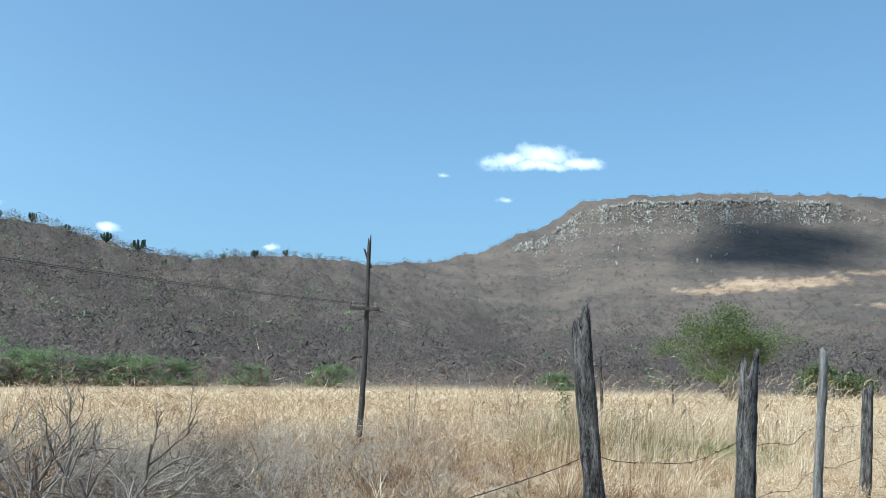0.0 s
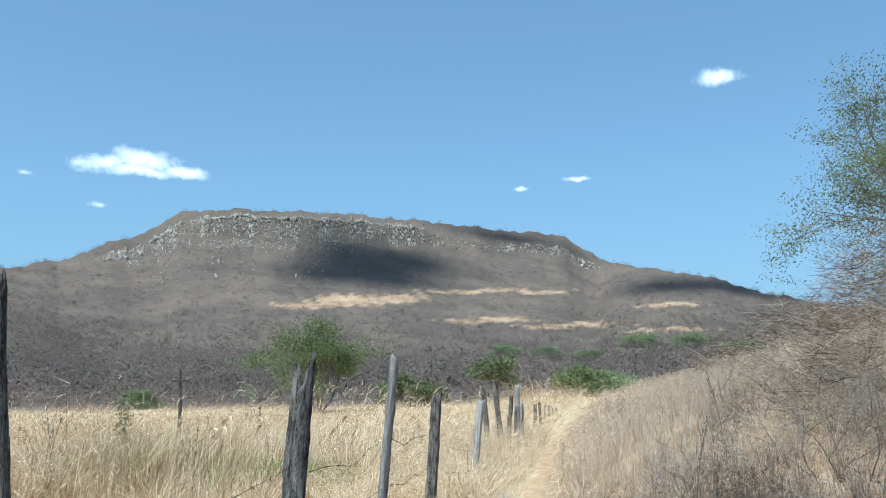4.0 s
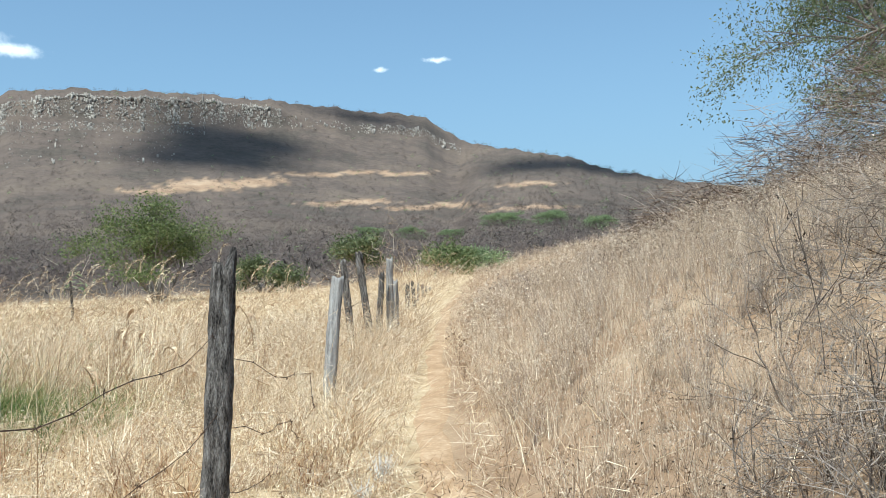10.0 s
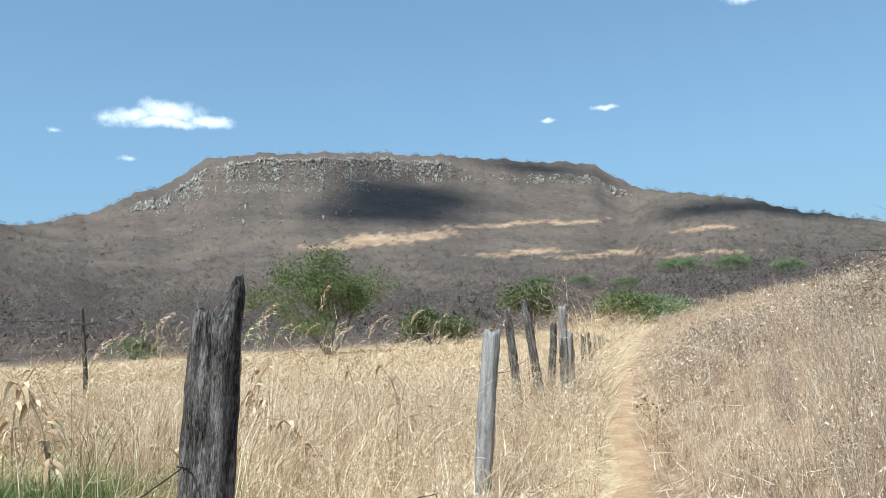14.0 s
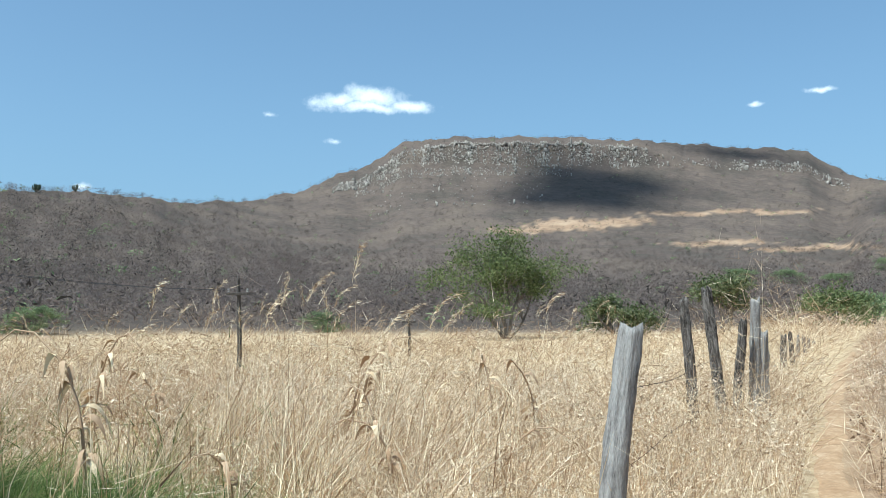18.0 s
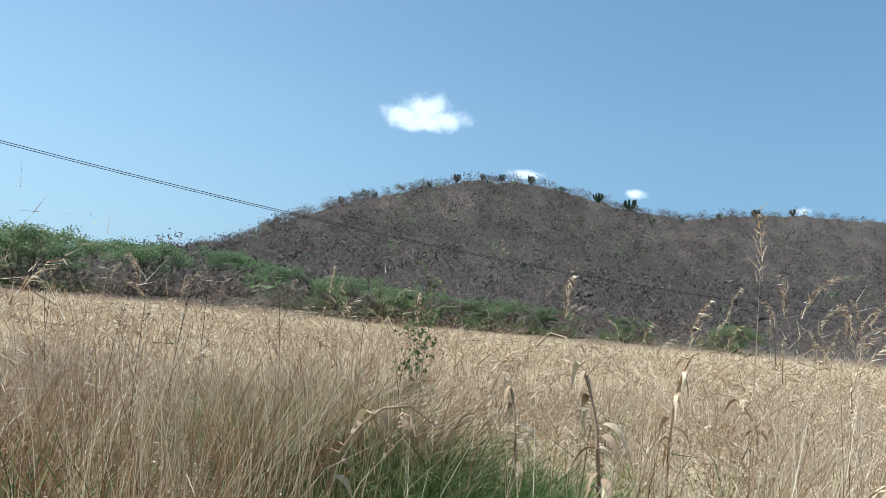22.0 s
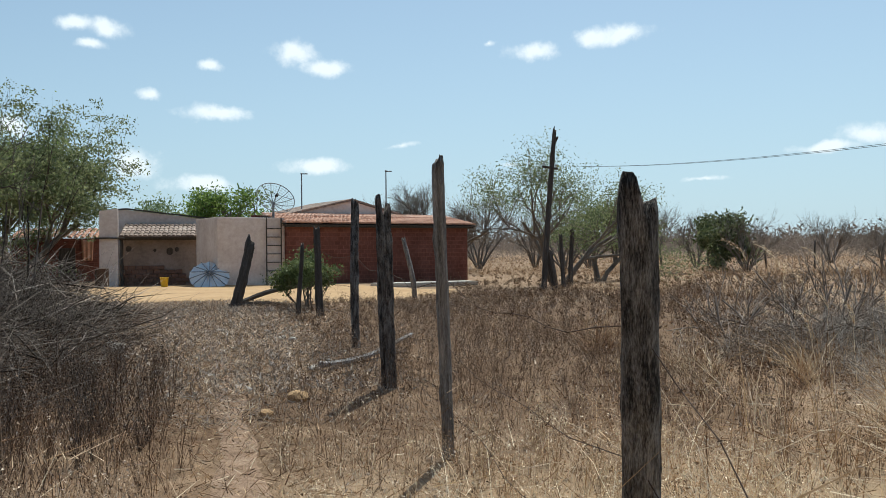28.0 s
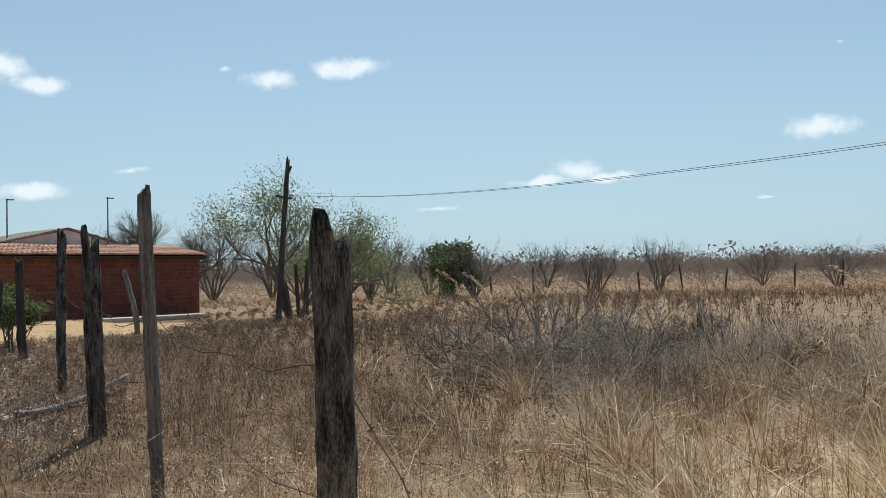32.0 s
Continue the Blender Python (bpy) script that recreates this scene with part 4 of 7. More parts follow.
# round green trees at the foot of the near hill
rng = np.random.default_rng(9)
GREENS = [(-62, 66, 2.6), (-58.5, 67, 2.2), (-64.5, 66, 2.4), (-69, 64, 2.8), (-47, 70, 2.2), (-53.5, 68, 2.0), (-29, 74, 1.9), (-114.6, 72, 3.6), (-112, 77, 3.3), (-108.4, 82, 4.9), (-103.2, 72, 4.4), (-99.4, 77, 2.9), (-95.8, 82, 4.9), (-92.0, 72, 4.8), (-85.8, 77, 4.3), (-80.6, 82, 3.9), (-76.5, 72, 3.3), (-72, 66, 3.2), (-66.6, 68, 2.5)]
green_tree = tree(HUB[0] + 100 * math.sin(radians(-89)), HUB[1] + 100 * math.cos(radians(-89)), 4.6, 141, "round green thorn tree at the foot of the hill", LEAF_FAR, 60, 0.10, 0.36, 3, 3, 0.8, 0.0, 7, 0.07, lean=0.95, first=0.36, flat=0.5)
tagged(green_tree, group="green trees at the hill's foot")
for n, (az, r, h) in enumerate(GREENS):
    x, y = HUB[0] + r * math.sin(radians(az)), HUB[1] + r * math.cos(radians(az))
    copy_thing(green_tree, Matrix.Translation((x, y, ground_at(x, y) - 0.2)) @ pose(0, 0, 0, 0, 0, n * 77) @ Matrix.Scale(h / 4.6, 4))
FAR_GREEN = [(-1.5, 262, 4.2, 2.4), (1.5, 262, 4.4, 1.8), (4.6, 266, 4.0, 2.6), (8.2, 262, 4.6, 3.4), (11.5, 255, 5.0, 2.6), (14.5, 240, 4.6, 3.0)]
for n, (az, r, h, wide) in enumerate(FAR_GREEN):
    x, y = HUB[0] + r * math.sin(radians(az)), HUB[1] + r * math.cos(radians(az))
    copy_thing(green_tree, Matrix.Translation((x, y, ground_at(x, y) - 0.8)) @ pose(0, 0, 0, 0, 0, n * 51) @ Matrix.Diagonal((wide * 0.5, 1.2, h / 4.6, 1)))


# ---- scrub and rocks on the hills ----
def on_hills(rng, n):
    a = rng.uniform(-95, 32, n)
    far = np.interp(a, CREST_AZ, CREST_R)
    r = hill_foot(a) + (far * 1.02 - hill_foot(a)) * rng.uniform(0, 1, n) ** 0.75
    keep = (np.sin(a * 1.3) * np.sin(r * 0.02) + rng.uniform(-1, 1, n)) > -0.6
    a, r = np.radians(a[keep]), r[keep]
    return HUB[0] + r * np.sin(a), HUB[1] + r * np.cos(a)


far_wood("hill_scrub", 30000, 0.08, 0.17, SCRUB, "leafless grey-brown thorn scrub covering the hills", 203, on_hills, 13, 0.5, height=(1.2, 3.0))
far_wood("hill_trees", 4200, 0.07, 0.15, SCRUB_DARK, "dark leafless trees dotted over the hills", 206, on_hills, 26, 0.5, height=(1.8, 4.2))
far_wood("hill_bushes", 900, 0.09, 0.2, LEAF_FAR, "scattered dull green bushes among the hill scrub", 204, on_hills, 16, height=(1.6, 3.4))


def near_hill(rng, n):
    a = np.concatenate([rng.uniform(-94, -30, n // 2), rng.uniform(-34, 30, n - n // 2)])
    far = np.interp(a, CREST_AZ, CREST_R)
    r = hill_foot(a) + (np.minimum(far, 400 + rng.uniform(-90, 90, n)) - hill_foot(a)) * rng.uniform(0, 1, n) ** 0.85
    a = np.radians(a)
    return HUB[0] + r * np.sin(a), HUB[1] + r * np.cos(a)


far_wood("hill_scrub", 12000, 0.06, 0.12, SCRUB_PLUM, "plum-brown leafless scrub crowns covering the near hill", 207, near_hill, 30, 0.42, height=(1.8, 3.8))


def build_cliff():
    """Blocks of grey rock in broken columns along the rim of the mesa."""
    rng = np.random.default_rng(77)
    bm_v, bm_f, count = [], [], 0
    box = np.array([[x, y, z] for x in (-1, 1) for y in (-1, 1) for z in (-1, 1)], float)
    quads = np.array([[0, 1, 3, 2], [4, 6, 7, 5], [0, 4, 5, 1], [2, 3, 7, 6], [0, 2, 6, 4], [1, 5, 7, 3]])
    for band, (a0, a1, s0, s1, n, size) in enumerate(((-28.5, -7.0, 0.898, 0.926, 5200, 0.36), (-27, -12, 0.85, 0.89, 700, 0.3), (-1.5, 5.2, 0.9, 0.928, 420, 0.36), (-7.5, 0, 0.9, 0.92, 130, 0.34), (-26, -14, 0.70, 0.84, 130, 0.34))):
        for _ in range(n):
            az = rng.uniform(a0, a1)
            if band == 0 and 0.5 * math.sin(az * 3.7) + 0.5 * math.sin(az * 8.9 + 1) + 0.4 * math.sin(az * 21.3) + rng.uniform(-0.9, 0.9) > 0.75:
                continue
            far = float(np.interp(az, CREST_AZ, CREST_R))
            foot = float(hill_foot(az))
            r = foot + (far - foot) * rng.uniform(s0, s1)
            x, y = HUB[0] + r * math.sin(radians(az)), HUB[1] + r * math.cos(radians(az))
            half = np.array([rng.lognormal(0.25, 0.5), rng.uniform(0.8, 2.0), rng.lognormal(0.62, 0.55)]) * size * (0.75 + 0.35 * math.sin(az * 1.9) * math.sin(az * 4.3 + 2))
            v = box * half * (1 + rng.uniform(-0.34, 0.34, (8, 3)))
            t = rng.uniform(0, 6.28)
            v = v @ np.array([[math.cos(t), -math.sin(t), 0], [math.sin(t), math.cos(t), 0], [0, 0, 1]])
            bm_v.append(v + (x, y, float(land(x, y)) + half[2] * 0.3))
            bm_f.append(quads + count)
            count += 8
    tagged(add_mesh("cliff_rocks", np.concatenate(bm_v), np.concatenate(bm_f), ROCK), "broken band of grey cliff rocks below the mesa rim", "rocks", kind="stuff")


build_cliff()


def cactus(seed, height):
    out = Tubes()
    rng = np.random.default_rng(seed)
    n = 13
    for k in range(n):
        a = 6.283 * k / n + rng.uniform(-0.3, 0.3)
        reach, top = rng.uniform(0.15, 0.42) * height, height * rng.uniform(0.7, 1.0)
        pts = [(0, 0, -0.3), (0.03 * math.cos(a), 0.03 * math.sin(a), 0.2 * height), (0.6 * reach * math.cos(a), 0.6 * reach * math.sin(a), 0.36 * height), (reach * math.cos(a), reach * math.sin(a), 0.55 * height), (reach * 1.05 * math.cos(a), reach * 1.05 * math.sin(a), top)]
        out.tube(pts, np.array([0.06, 0.06, 0.055, 0.055, 0.03]) * height, 6)
    return out.mesh("column_cactus", CACTUS)


# columnar cacti along the skyline of the near hill: azimuth, share of the slope, height
CACTI = [(-57.0, 0.97, 5.4, 1.35), (-54.9, 0.97, 6.6, 1.5), (-66.7, 0.99, 4.6, 1), (-63.6, 0.99, 4.2, 1), (-61.6, 0.99, 4.8, 1), (-59.5, 0.98, 4.0, 1), (-74.4, 0.98, 4.2, 1), (-78.5, 0.98, 3.6, 1), (-47.0, 0.98, 5.4, 1.2), (-44.8, 0.98, 4.6, 1.2), (-53.4, 0.85, 4.2, 1), (-72.2, 0.98, 3.2, 1), (-68.5, 0.98, 3.0, 1), (-64.9, 0.99, 3.4, 1), (-51.5, 0.97, 3.2, 1), (-49.2, 0.97, 3.4, 1.3)]
first_cactus = None
for n, (az, s, h, wide) in enumerate(CACTI):
    far = float(np.interp(az, CREST_AZ, CREST_R))
    r = 95 + (far - 95) * s
    x, y = HUB[0] + r * math.sin(radians(az)), HUB[1] + r * math.cos(radians(az))
    m = Matrix.Translation((x, y, ground_at(x, y) - 0.4)) @ pose(0, 0, 0, 0, 0, n * 41) @ Matrix.Diagonal((wide * h / 5.2, wide * h / 5.2, h / 5.2, 1))
    if first_cactus is None:
        first_cactus = tagged(cactus(3, 4.0), "dark columnar cactus standing on the hill skyline", "cactus", "cacti on the hill")
        first_cactus.matrix_world = m
    else:
        ob = copy_thing(first_cactus, Matrix())
        ob.matrix_world = m

# the shade that a passing cloud throws on the mesa comes from this cloud, high over the valley
def passing_cloud(target, wide, deep, seed, up=5200.0):
    rng = np.random.default_rng(seed)
    c = np.array(target) + np.array(sun_way) / sun_way.z * (up - target[2])
    bm = bmesh.new()
    for _ in range(16):
        p = c + rng.normal(0, 1, 3) * (wide * 0.42, deep * 0.42, 8)
        s = rng.uniform(0.3, 0.55)
        bmesh.ops.create_icosphere(bm, subdivisions=2, radius=1, matrix=Matrix.Translation(p) @ Matrix.Diagonal((wide * s, deep * s, 12, 1)))
    ob = part("cloud", bm, CLOUD_WHITE, None)
    return tagged(ob, "small white cloud drifting high over the valley", "cloud")


CLOUD_WHITE = material("cloud_white", [(0.75, 0.76, 0.78), (0.82, 0.82, 0.83)], 0.01, 1.0)


def on_slope(az, el):
    """The spot of the hillside that shows at this azimuth and elevation from the path."""
    r = np.arange(120.0, 800.0, 2.0)
    x, y = HUB[0] + r * math.sin(radians(az)), HUB[1] + r * math.cos(radians(az))
    z = land(x, y)
    k = int(np.argmax(np.degrees(np.arctan2(z - EYE, r)) > el))
    return float(x[k]), float(y[k]), float(z[k])


passing_cloud(on_slope(-11.2, 7.9), 62, 84, 5)
passing_cloud(on_slope(-1.0, 9.6), 56, 18, 6)
passing_cloud(on_slope(14.5, 5.6), 70, 42, 8)


# ---- the house ----
def brick_material():
    mat = material("red_brick", [(0.12, 0.048, 0.036), (0.19, 0.078, 0.057), (0.27, 0.12, 0.092)], 1.2, 0.95, bump=0.01)
    ns, ls = mat.node_tree.nodes, mat.node_tree.links
    bsdf = ns["Principled BSDF"]
    old = bsdf.inputs["Base Color"].links[0].from_socket
    tc = node(ns, "ShaderNodeTexCoord")
    mp = node(ns, "ShaderNodeMapping")
    mp.inputs["Rotation"].default_value = (radians(90), 0, 0)
    ls.new(tc.outputs["Object"], mp.inputs["Vector"])
    br = node(ns, "ShaderNodeTexBrick", i_Scale=1.0, i_Mortar_Size=0.014, i_Brick_Width=0.3, i_Row_Height=0.19)
    br.inputs["Color1"].default_value, br.inputs["Color2"].default_value, br.inputs["Mortar"].default_value = (1, 1, 1, 1), (0.78, 0.72, 0.7, 1), (1.25, 1.15, 1.1, 1)
    ls.new(mp.outputs[0], br.inputs["Vector"])
    mul = node(ns, "ShaderNodeMix", data_type="RGBA")
    mul.blend_type = "MULTIPLY"
    mul.inputs[0].default_value = 1
    ls.new(old, mul.inputs[6])
    ls.new(br.outputs["Color"], mul.inputs[7])
    ls.new(mul.outputs[2], bsdf.inputs["Base Color"])
    return mat


BRICK = brick_material()
PLASTER = material("stained_plaster", [(0.44, 0.35, 0.31), (0.62, 0.525, 0.475), (0.74, 0.66, 0.61)], 0.7, 0.95, bump=0.006, stops=(0.28, 0.6))
# dirty plaster, its colour also darkened for the shade below the lean-to roof
PLASTER_DARK = material("dirty_shaded_plaster", [(0.17, 0.13, 0.11), (0.28, 0.22, 0.185), (0.38, 0.31, 0.27)], 0.9, 0.95, bump=0.008)
BRICK_OLD = material("sooty_brick", [(0.10, 0.06, 0.045), (0.19, 0.11, 0.08), (0.28, 0.17, 0.125)], 3, 0.95, bump=0.01)
TILE = material("clay_tile", [(0.34, 0.17, 0.11), (0.52, 0.30, 0.21), (0.66, 0.45, 0.35)], 2.5, 0.9, bump=0.006, island=0.4)
TILE_OLD = material("old_clay_tile", [(0.13, 0.095, 0.075), (0.36, 0.275, 0.225), (0.62, 0.54, 0.47)], 2.5, 0.95, bump=0.008, island=0.6)
TIN = material("bare_aluminium", [(0.55, 0.56, 0.58), (0.75, 0.76, 0.78)], 3, 0.4, metal=0.45)
MESH_GREY = material("dish_mesh", [(0.16, 0.16, 0.165), (0.30, 0.30, 0.31)], 20, 0.6, metal=0.5)
YELLOW = material("yellow_plastic", [(0.62, 0.36, 0.02), (0.72, 0.45, 0.04)], 3, 0.45)
BLACK_PLASTIC = material("dark_plastic", [(0.02, 0.02, 0.022), (0.05, 0.05, 0.05)], 3, 0.5)
WHITE_PAINT = material("chalky_white", [(0.55, 0.53, 0.5), (0.72, 0.70, 0.67)], 3, 0.9)
CONCRETE = material("pale_concrete", [(0.36, 0.33, 0.29), (0.52, 0.48, 0.43)], 1.5, 0.95, bump=0.006)


def box_part(name, lo, hi, mat, parent, label="", bevel=0.012):
    bm = bmesh.new()
    lo, hi = Vector(lo), Vector(hi)
    bmesh.ops.create_cube(bm, size=1, matrix=Matrix.Translation((lo + hi) / 2) @ Matrix.Diagonal((*(hi - lo), 1)))
    if bevel:
        bmesh.ops.bevel(bm, geom=bm.edges[:], offset=bevel, segments=1, affect="EDGES")
    return part(name, bm, mat, parent, label)


def prism(name, outline, depth0, depth1, mat, parent, label=""):
    """An outline in x and z, pushed from y = depth0 to depth1."""
    bm = bmesh.new()
    a = [bm.verts.new((x, depth0, z)) for x, z in outline]
    b = [bm.verts.new((x, depth1, z)) for x, z in outline]
    bm.faces.new(a)
    bm.faces.new(list(reversed(b)))
    for k in range(len(a)):
        bm.faces.new((a[k], b[k], b[(k + 1) % len(a)], a[(k + 1) % len(a)]))
    bmesh.ops.recalc_face_normals(bm, faces=bm.faces[:])
    return part(name, bm, mat, parent, label)


def tiled_roof(parent, x0, x1, front, back, mat, seed, pitch=0.2):
    """Columns of round clay tiles from the eave front=(y, z) up to back=(y, z)."""
    rng = random.Random(seed)
    columns = int((x1 - x0) / pitch)
    run = math.hypot(back[0] - front[0], back[1] - front[1])
    rows = max(2, int(run / 0.42))
    for k in range(columns):
        bm = bmesh.new()
        cx = x0 + (k + 0.5) * pitch
        for n in range(rows):
            f0, f1 = n / rows, (n + 1.18) / rows
            ends = []
            for f, lift, wide in ((f0, 0.03, 0.118), (min(f1, 1.02), 0.0, 0.10)):
                y = front[0] + (back[0] - front[0]) * f
                z = front[1] + (back[1] - front[1]) * f + lift + rng.uniform(-0.008, 0.008)
                ends.append([bm.verts.new((cx + wide * math.cos(a) + rng.uniform(-0.006, 0.006), y, z + 0.085 * math.sin(a))) for a in (math.pi * s / 6 for s in range(7))])
            for s in range(6):
                bm.faces.new((ends[0][s], ends[1][s], ends[1][s + 1], ends[0][s + 1]))
            bm.faces.new(ends[0])
        part("tile_column", bm, mat, parent)


def build_house():
    turn = 18.4
    base = -0.06
    house = thing("brick_house", (-1.57, -11.9, base), "low red brick house with a clay tile roof and plastered wall", "house", turn=turn + 180)
    # local x runs along the wall to the camera's right, y goes in
    body = box_part("brick_wall", (0, 0, -0.1), (9.4, 0.2, 2.52), BRICK, house, "unplastered red brick wall")
    box_part("side_wall", (9.2, 0.2, -0.1), (9.4, 5.0, 2.52), BRICK, house, "brick side wall in shade")
    box_part("end_wall", (0, 0.2, -0.1), (0.2, 5.0, 2.52), BRICK, house)
    box_part("back_wall", (0.2, 4.8, -0.1), (9.2, 5.0, 3.2), BRICK, house)
    box_part("eave_board", (-0.1, -0.26, 2.50), (9.6, -0.02, 2.56), WOOD_DARK, house, "dark board under the eave")
    roof = box_part("roof_deck", (-0.15, -0.3, 2.56), (9.65, 0.1, 2.6), WOOD_DARK, house)
    prism("roof_slab", [(-0.15, 0), (9.65, 0), (9.65, 0.05), (-0.15, 0.05)], 0, 1, WOOD_DARK, house).matrix_local = Matrix.Translation((0, -0.3, 2.56)) @ pose(0, 0, 0, 9.5, 0, 0) @ Matrix.Diagonal((1, 2.9, 1, 1))
    tiled_roof(house, -0.15, 9.65, (-0.34, 2.64), (2.58, 3.16), TILE, 4)
    # the plastered gable of the rooms behind
    prism("gable_wall", [(1.5, 2.4), (1.5, 3.2), (4.4, 3.86), (7.2, 3.16), (7.2, 2.4)], 2.6, 2.8, PLASTER, house, "grey plastered gable behind the roof")
    for s, (xa, za, xb, zb) in enumerate(((1.2, 3.14, 4.4, 3.88), (4.4, 3.88, 7.5, 3.1))):
        prism("gable_roof", [(xa, za), (xb, zb), (xb, zb + 0.09), (xa, za + 0.09)], 2.5, 7.5, TILE_OLD, house, "edge of the tile roof behind")
    # plastered wall beside the brick
    box_part("plaster_wall", (-2.95, 0.15, -0.1), (-0.02, 0.35, 2.9), PLASTER, house, "pale stained plaster wall")
    box_part("plaster_return", (-2.95, 0.35, -0.1), (-2.75, 3.2, 2.9), PLASTER, house)
    for n in range(7):
        box_part("ladder_rung", (-0.86, 0.02, 0.25 + 0.36 * n), (-0.22, 0.06, 0.29 + 0.36 * n), WOOD_DARK, house)
    for x in (-0.9, -0.24):
        box_part("ladder_rail", (x, 0.02, 0), (x + 0.05, 0.07, 2.9), WOOD_DARK, house, "wooden ladder against the wall")
    return house


build_house()


def build_kitchen():
    ob = thing("outhouse", (6.2, -14.9, -0.06), "plastered outhouse with a lean-to of old clay tiles", "house", turn=180)
    # local x runs to the camera's right
    prism("upper_wall", [(0, -0.1), (0, 3.4), (0.7, 3.46), (4.9, 2.95), (4.9, -0.1)], 2.2, 2.4, PLASTER, ob, "pale plaster wall with a sloping top")
    prism("wall_cap", [(-0.1, 3.41), (0.7, 3.48), (4.95, 2.97), (4.95, 3.03), (0.7, 3.54), (-0.1, 3.47)], 2.1, 2.5, WOOD_DARK, ob)
    prism("front_wall", [(-0.15, -0.1), (-0.15, 3.28), (0.62, 3.4), (0.62, -0.1)], -0.3, -0.1, PLASTER, ob, "pale plaster wall beside the lean-to")
    box_part("side_wall", (-0.15, -0.1, -0.1), (0.05, 2.2, 3.2), PLASTER, ob, "pale plaster side wall")
    box_part("porch_back", (0.62, 0.42, -0.1), (4.88, 0.57, 2.3), PLASTER_DARK, ob, "dirty plaster wall coloured darker for the shade under the lean-to")
    # vent holes and stains as flat discs; the holes' inner shade is just dark colour
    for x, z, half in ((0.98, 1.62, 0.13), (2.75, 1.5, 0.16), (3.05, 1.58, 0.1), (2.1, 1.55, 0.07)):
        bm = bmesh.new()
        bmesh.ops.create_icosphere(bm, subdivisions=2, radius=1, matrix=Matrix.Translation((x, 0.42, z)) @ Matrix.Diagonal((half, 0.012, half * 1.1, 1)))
        part("dark_disc", bm, WOOD_DARK, ob, "flat dark disc marking a hole in the dirty plaster")
    for row in range(5):
        for k in range(9):
            x = 0.66 + 0.31 * k + 0.15 * (row % 2)
            if (row, k) not in ((4, 6), (4, 7), (4, 8), (3, 8)):
                box_part("brick", (x, 0.30 + 0.012 * ((k * 7 + row * 5) % 3), 0.19 * row - 0.08), (x + 0.295, 0.42, 0.19 * row + 0.098), BRICK_OLD, ob, bevel=0.012)
    box_part("porch_post", (0.68, -0.05, -0.1), (0.80, 0.07, 2.0), WOOD_DARK, ob, "dark porch post")
    box_part("rafter_end", (-0.32, -0.42, 2.06), (0.9, -0.32, 2.13), WOOD_DARK, ob, "beam end jutting past the wall")
    box_part("beam", (0.64, -0.1, 2.0), (4.85, 0.02, 2.12), WOOD_DARK, ob, "dark porch beam")
    tiled_roof(ob, 0.66, 4.9, (-0.35, 2.12), (1.9, 2.72), TILE_OLD, 9)
    prism("roof_slab", [(0.66, 0), (4.9, 0), (4.9, 0.05), (0.66, 0.05)], 0, 1, WOOD_DARK, ob).matrix_local = Matrix.Translation((0, -0.3, 2.08)) @ pose(0, 0, 0, 14.5, 0, 0) @ Matrix.Diagonal((1, 2.3, 1, 1))


build_kitchen()


def build_shed():
    ob = thing("brick_shed", (11.5, -21.5, -0.06), "unfinished brick shed beside the outhouse", "house", turn=180)
    box_part("wall", (0, 0, -0.1), (4.6, 0.2, 2.2), BRICK, ob, "rough red brick wall")
    # no gap in the wall: a dark panel imitates the shaded doorway
    box_part("doorway_panel", (2.2, -0.02, 0), (3.0, 0.02, 1.7), WOOD_DARK, ob, "dark panel standing for a shaded doorway")
    tiled_roof(ob, -0.1, 4.7, (-0.2, 2.2), (2.2, 2.7), TILE, 12, 0.3)


build_shed()


def antenna_mast(x, y, top, label):
    ob = thing("antenna_mast", (x, y, 2.6), label, "antenna mast")
    bm = bmesh.new()
    bmesh.ops.create_cone(bm, cap_ends=True, segments=8, radius1=0.035, radius2=0.028, depth=top - 2.6, matrix=Matrix.Translation((0, 0, (top - 2.6) / 2)))
    part("pole", bm, MESH_GREY, ob)
    bm = bmesh.new()
    bmesh.ops.create_cube(bm, size=1, matrix=Matrix.Translation((-0.12, 0, top - 2.64)) @ Matrix.Diagonal((0.34, 0.04, 0.05, 1)))
    bmesh.ops.create_icosphere(bm, subdivisions=1, radius=0.05, matrix=Matrix.Translation((0, 0, top - 2.62)))
    part("head", bm, MESH_GREY, ob)


antenna_mast(-2.6, -16.6, 5.2, "thin grey mast behind the satellite dish")
antenna_mast(-6.7, -16.2, 5.35, "thin grey mast rising above the tile roof")


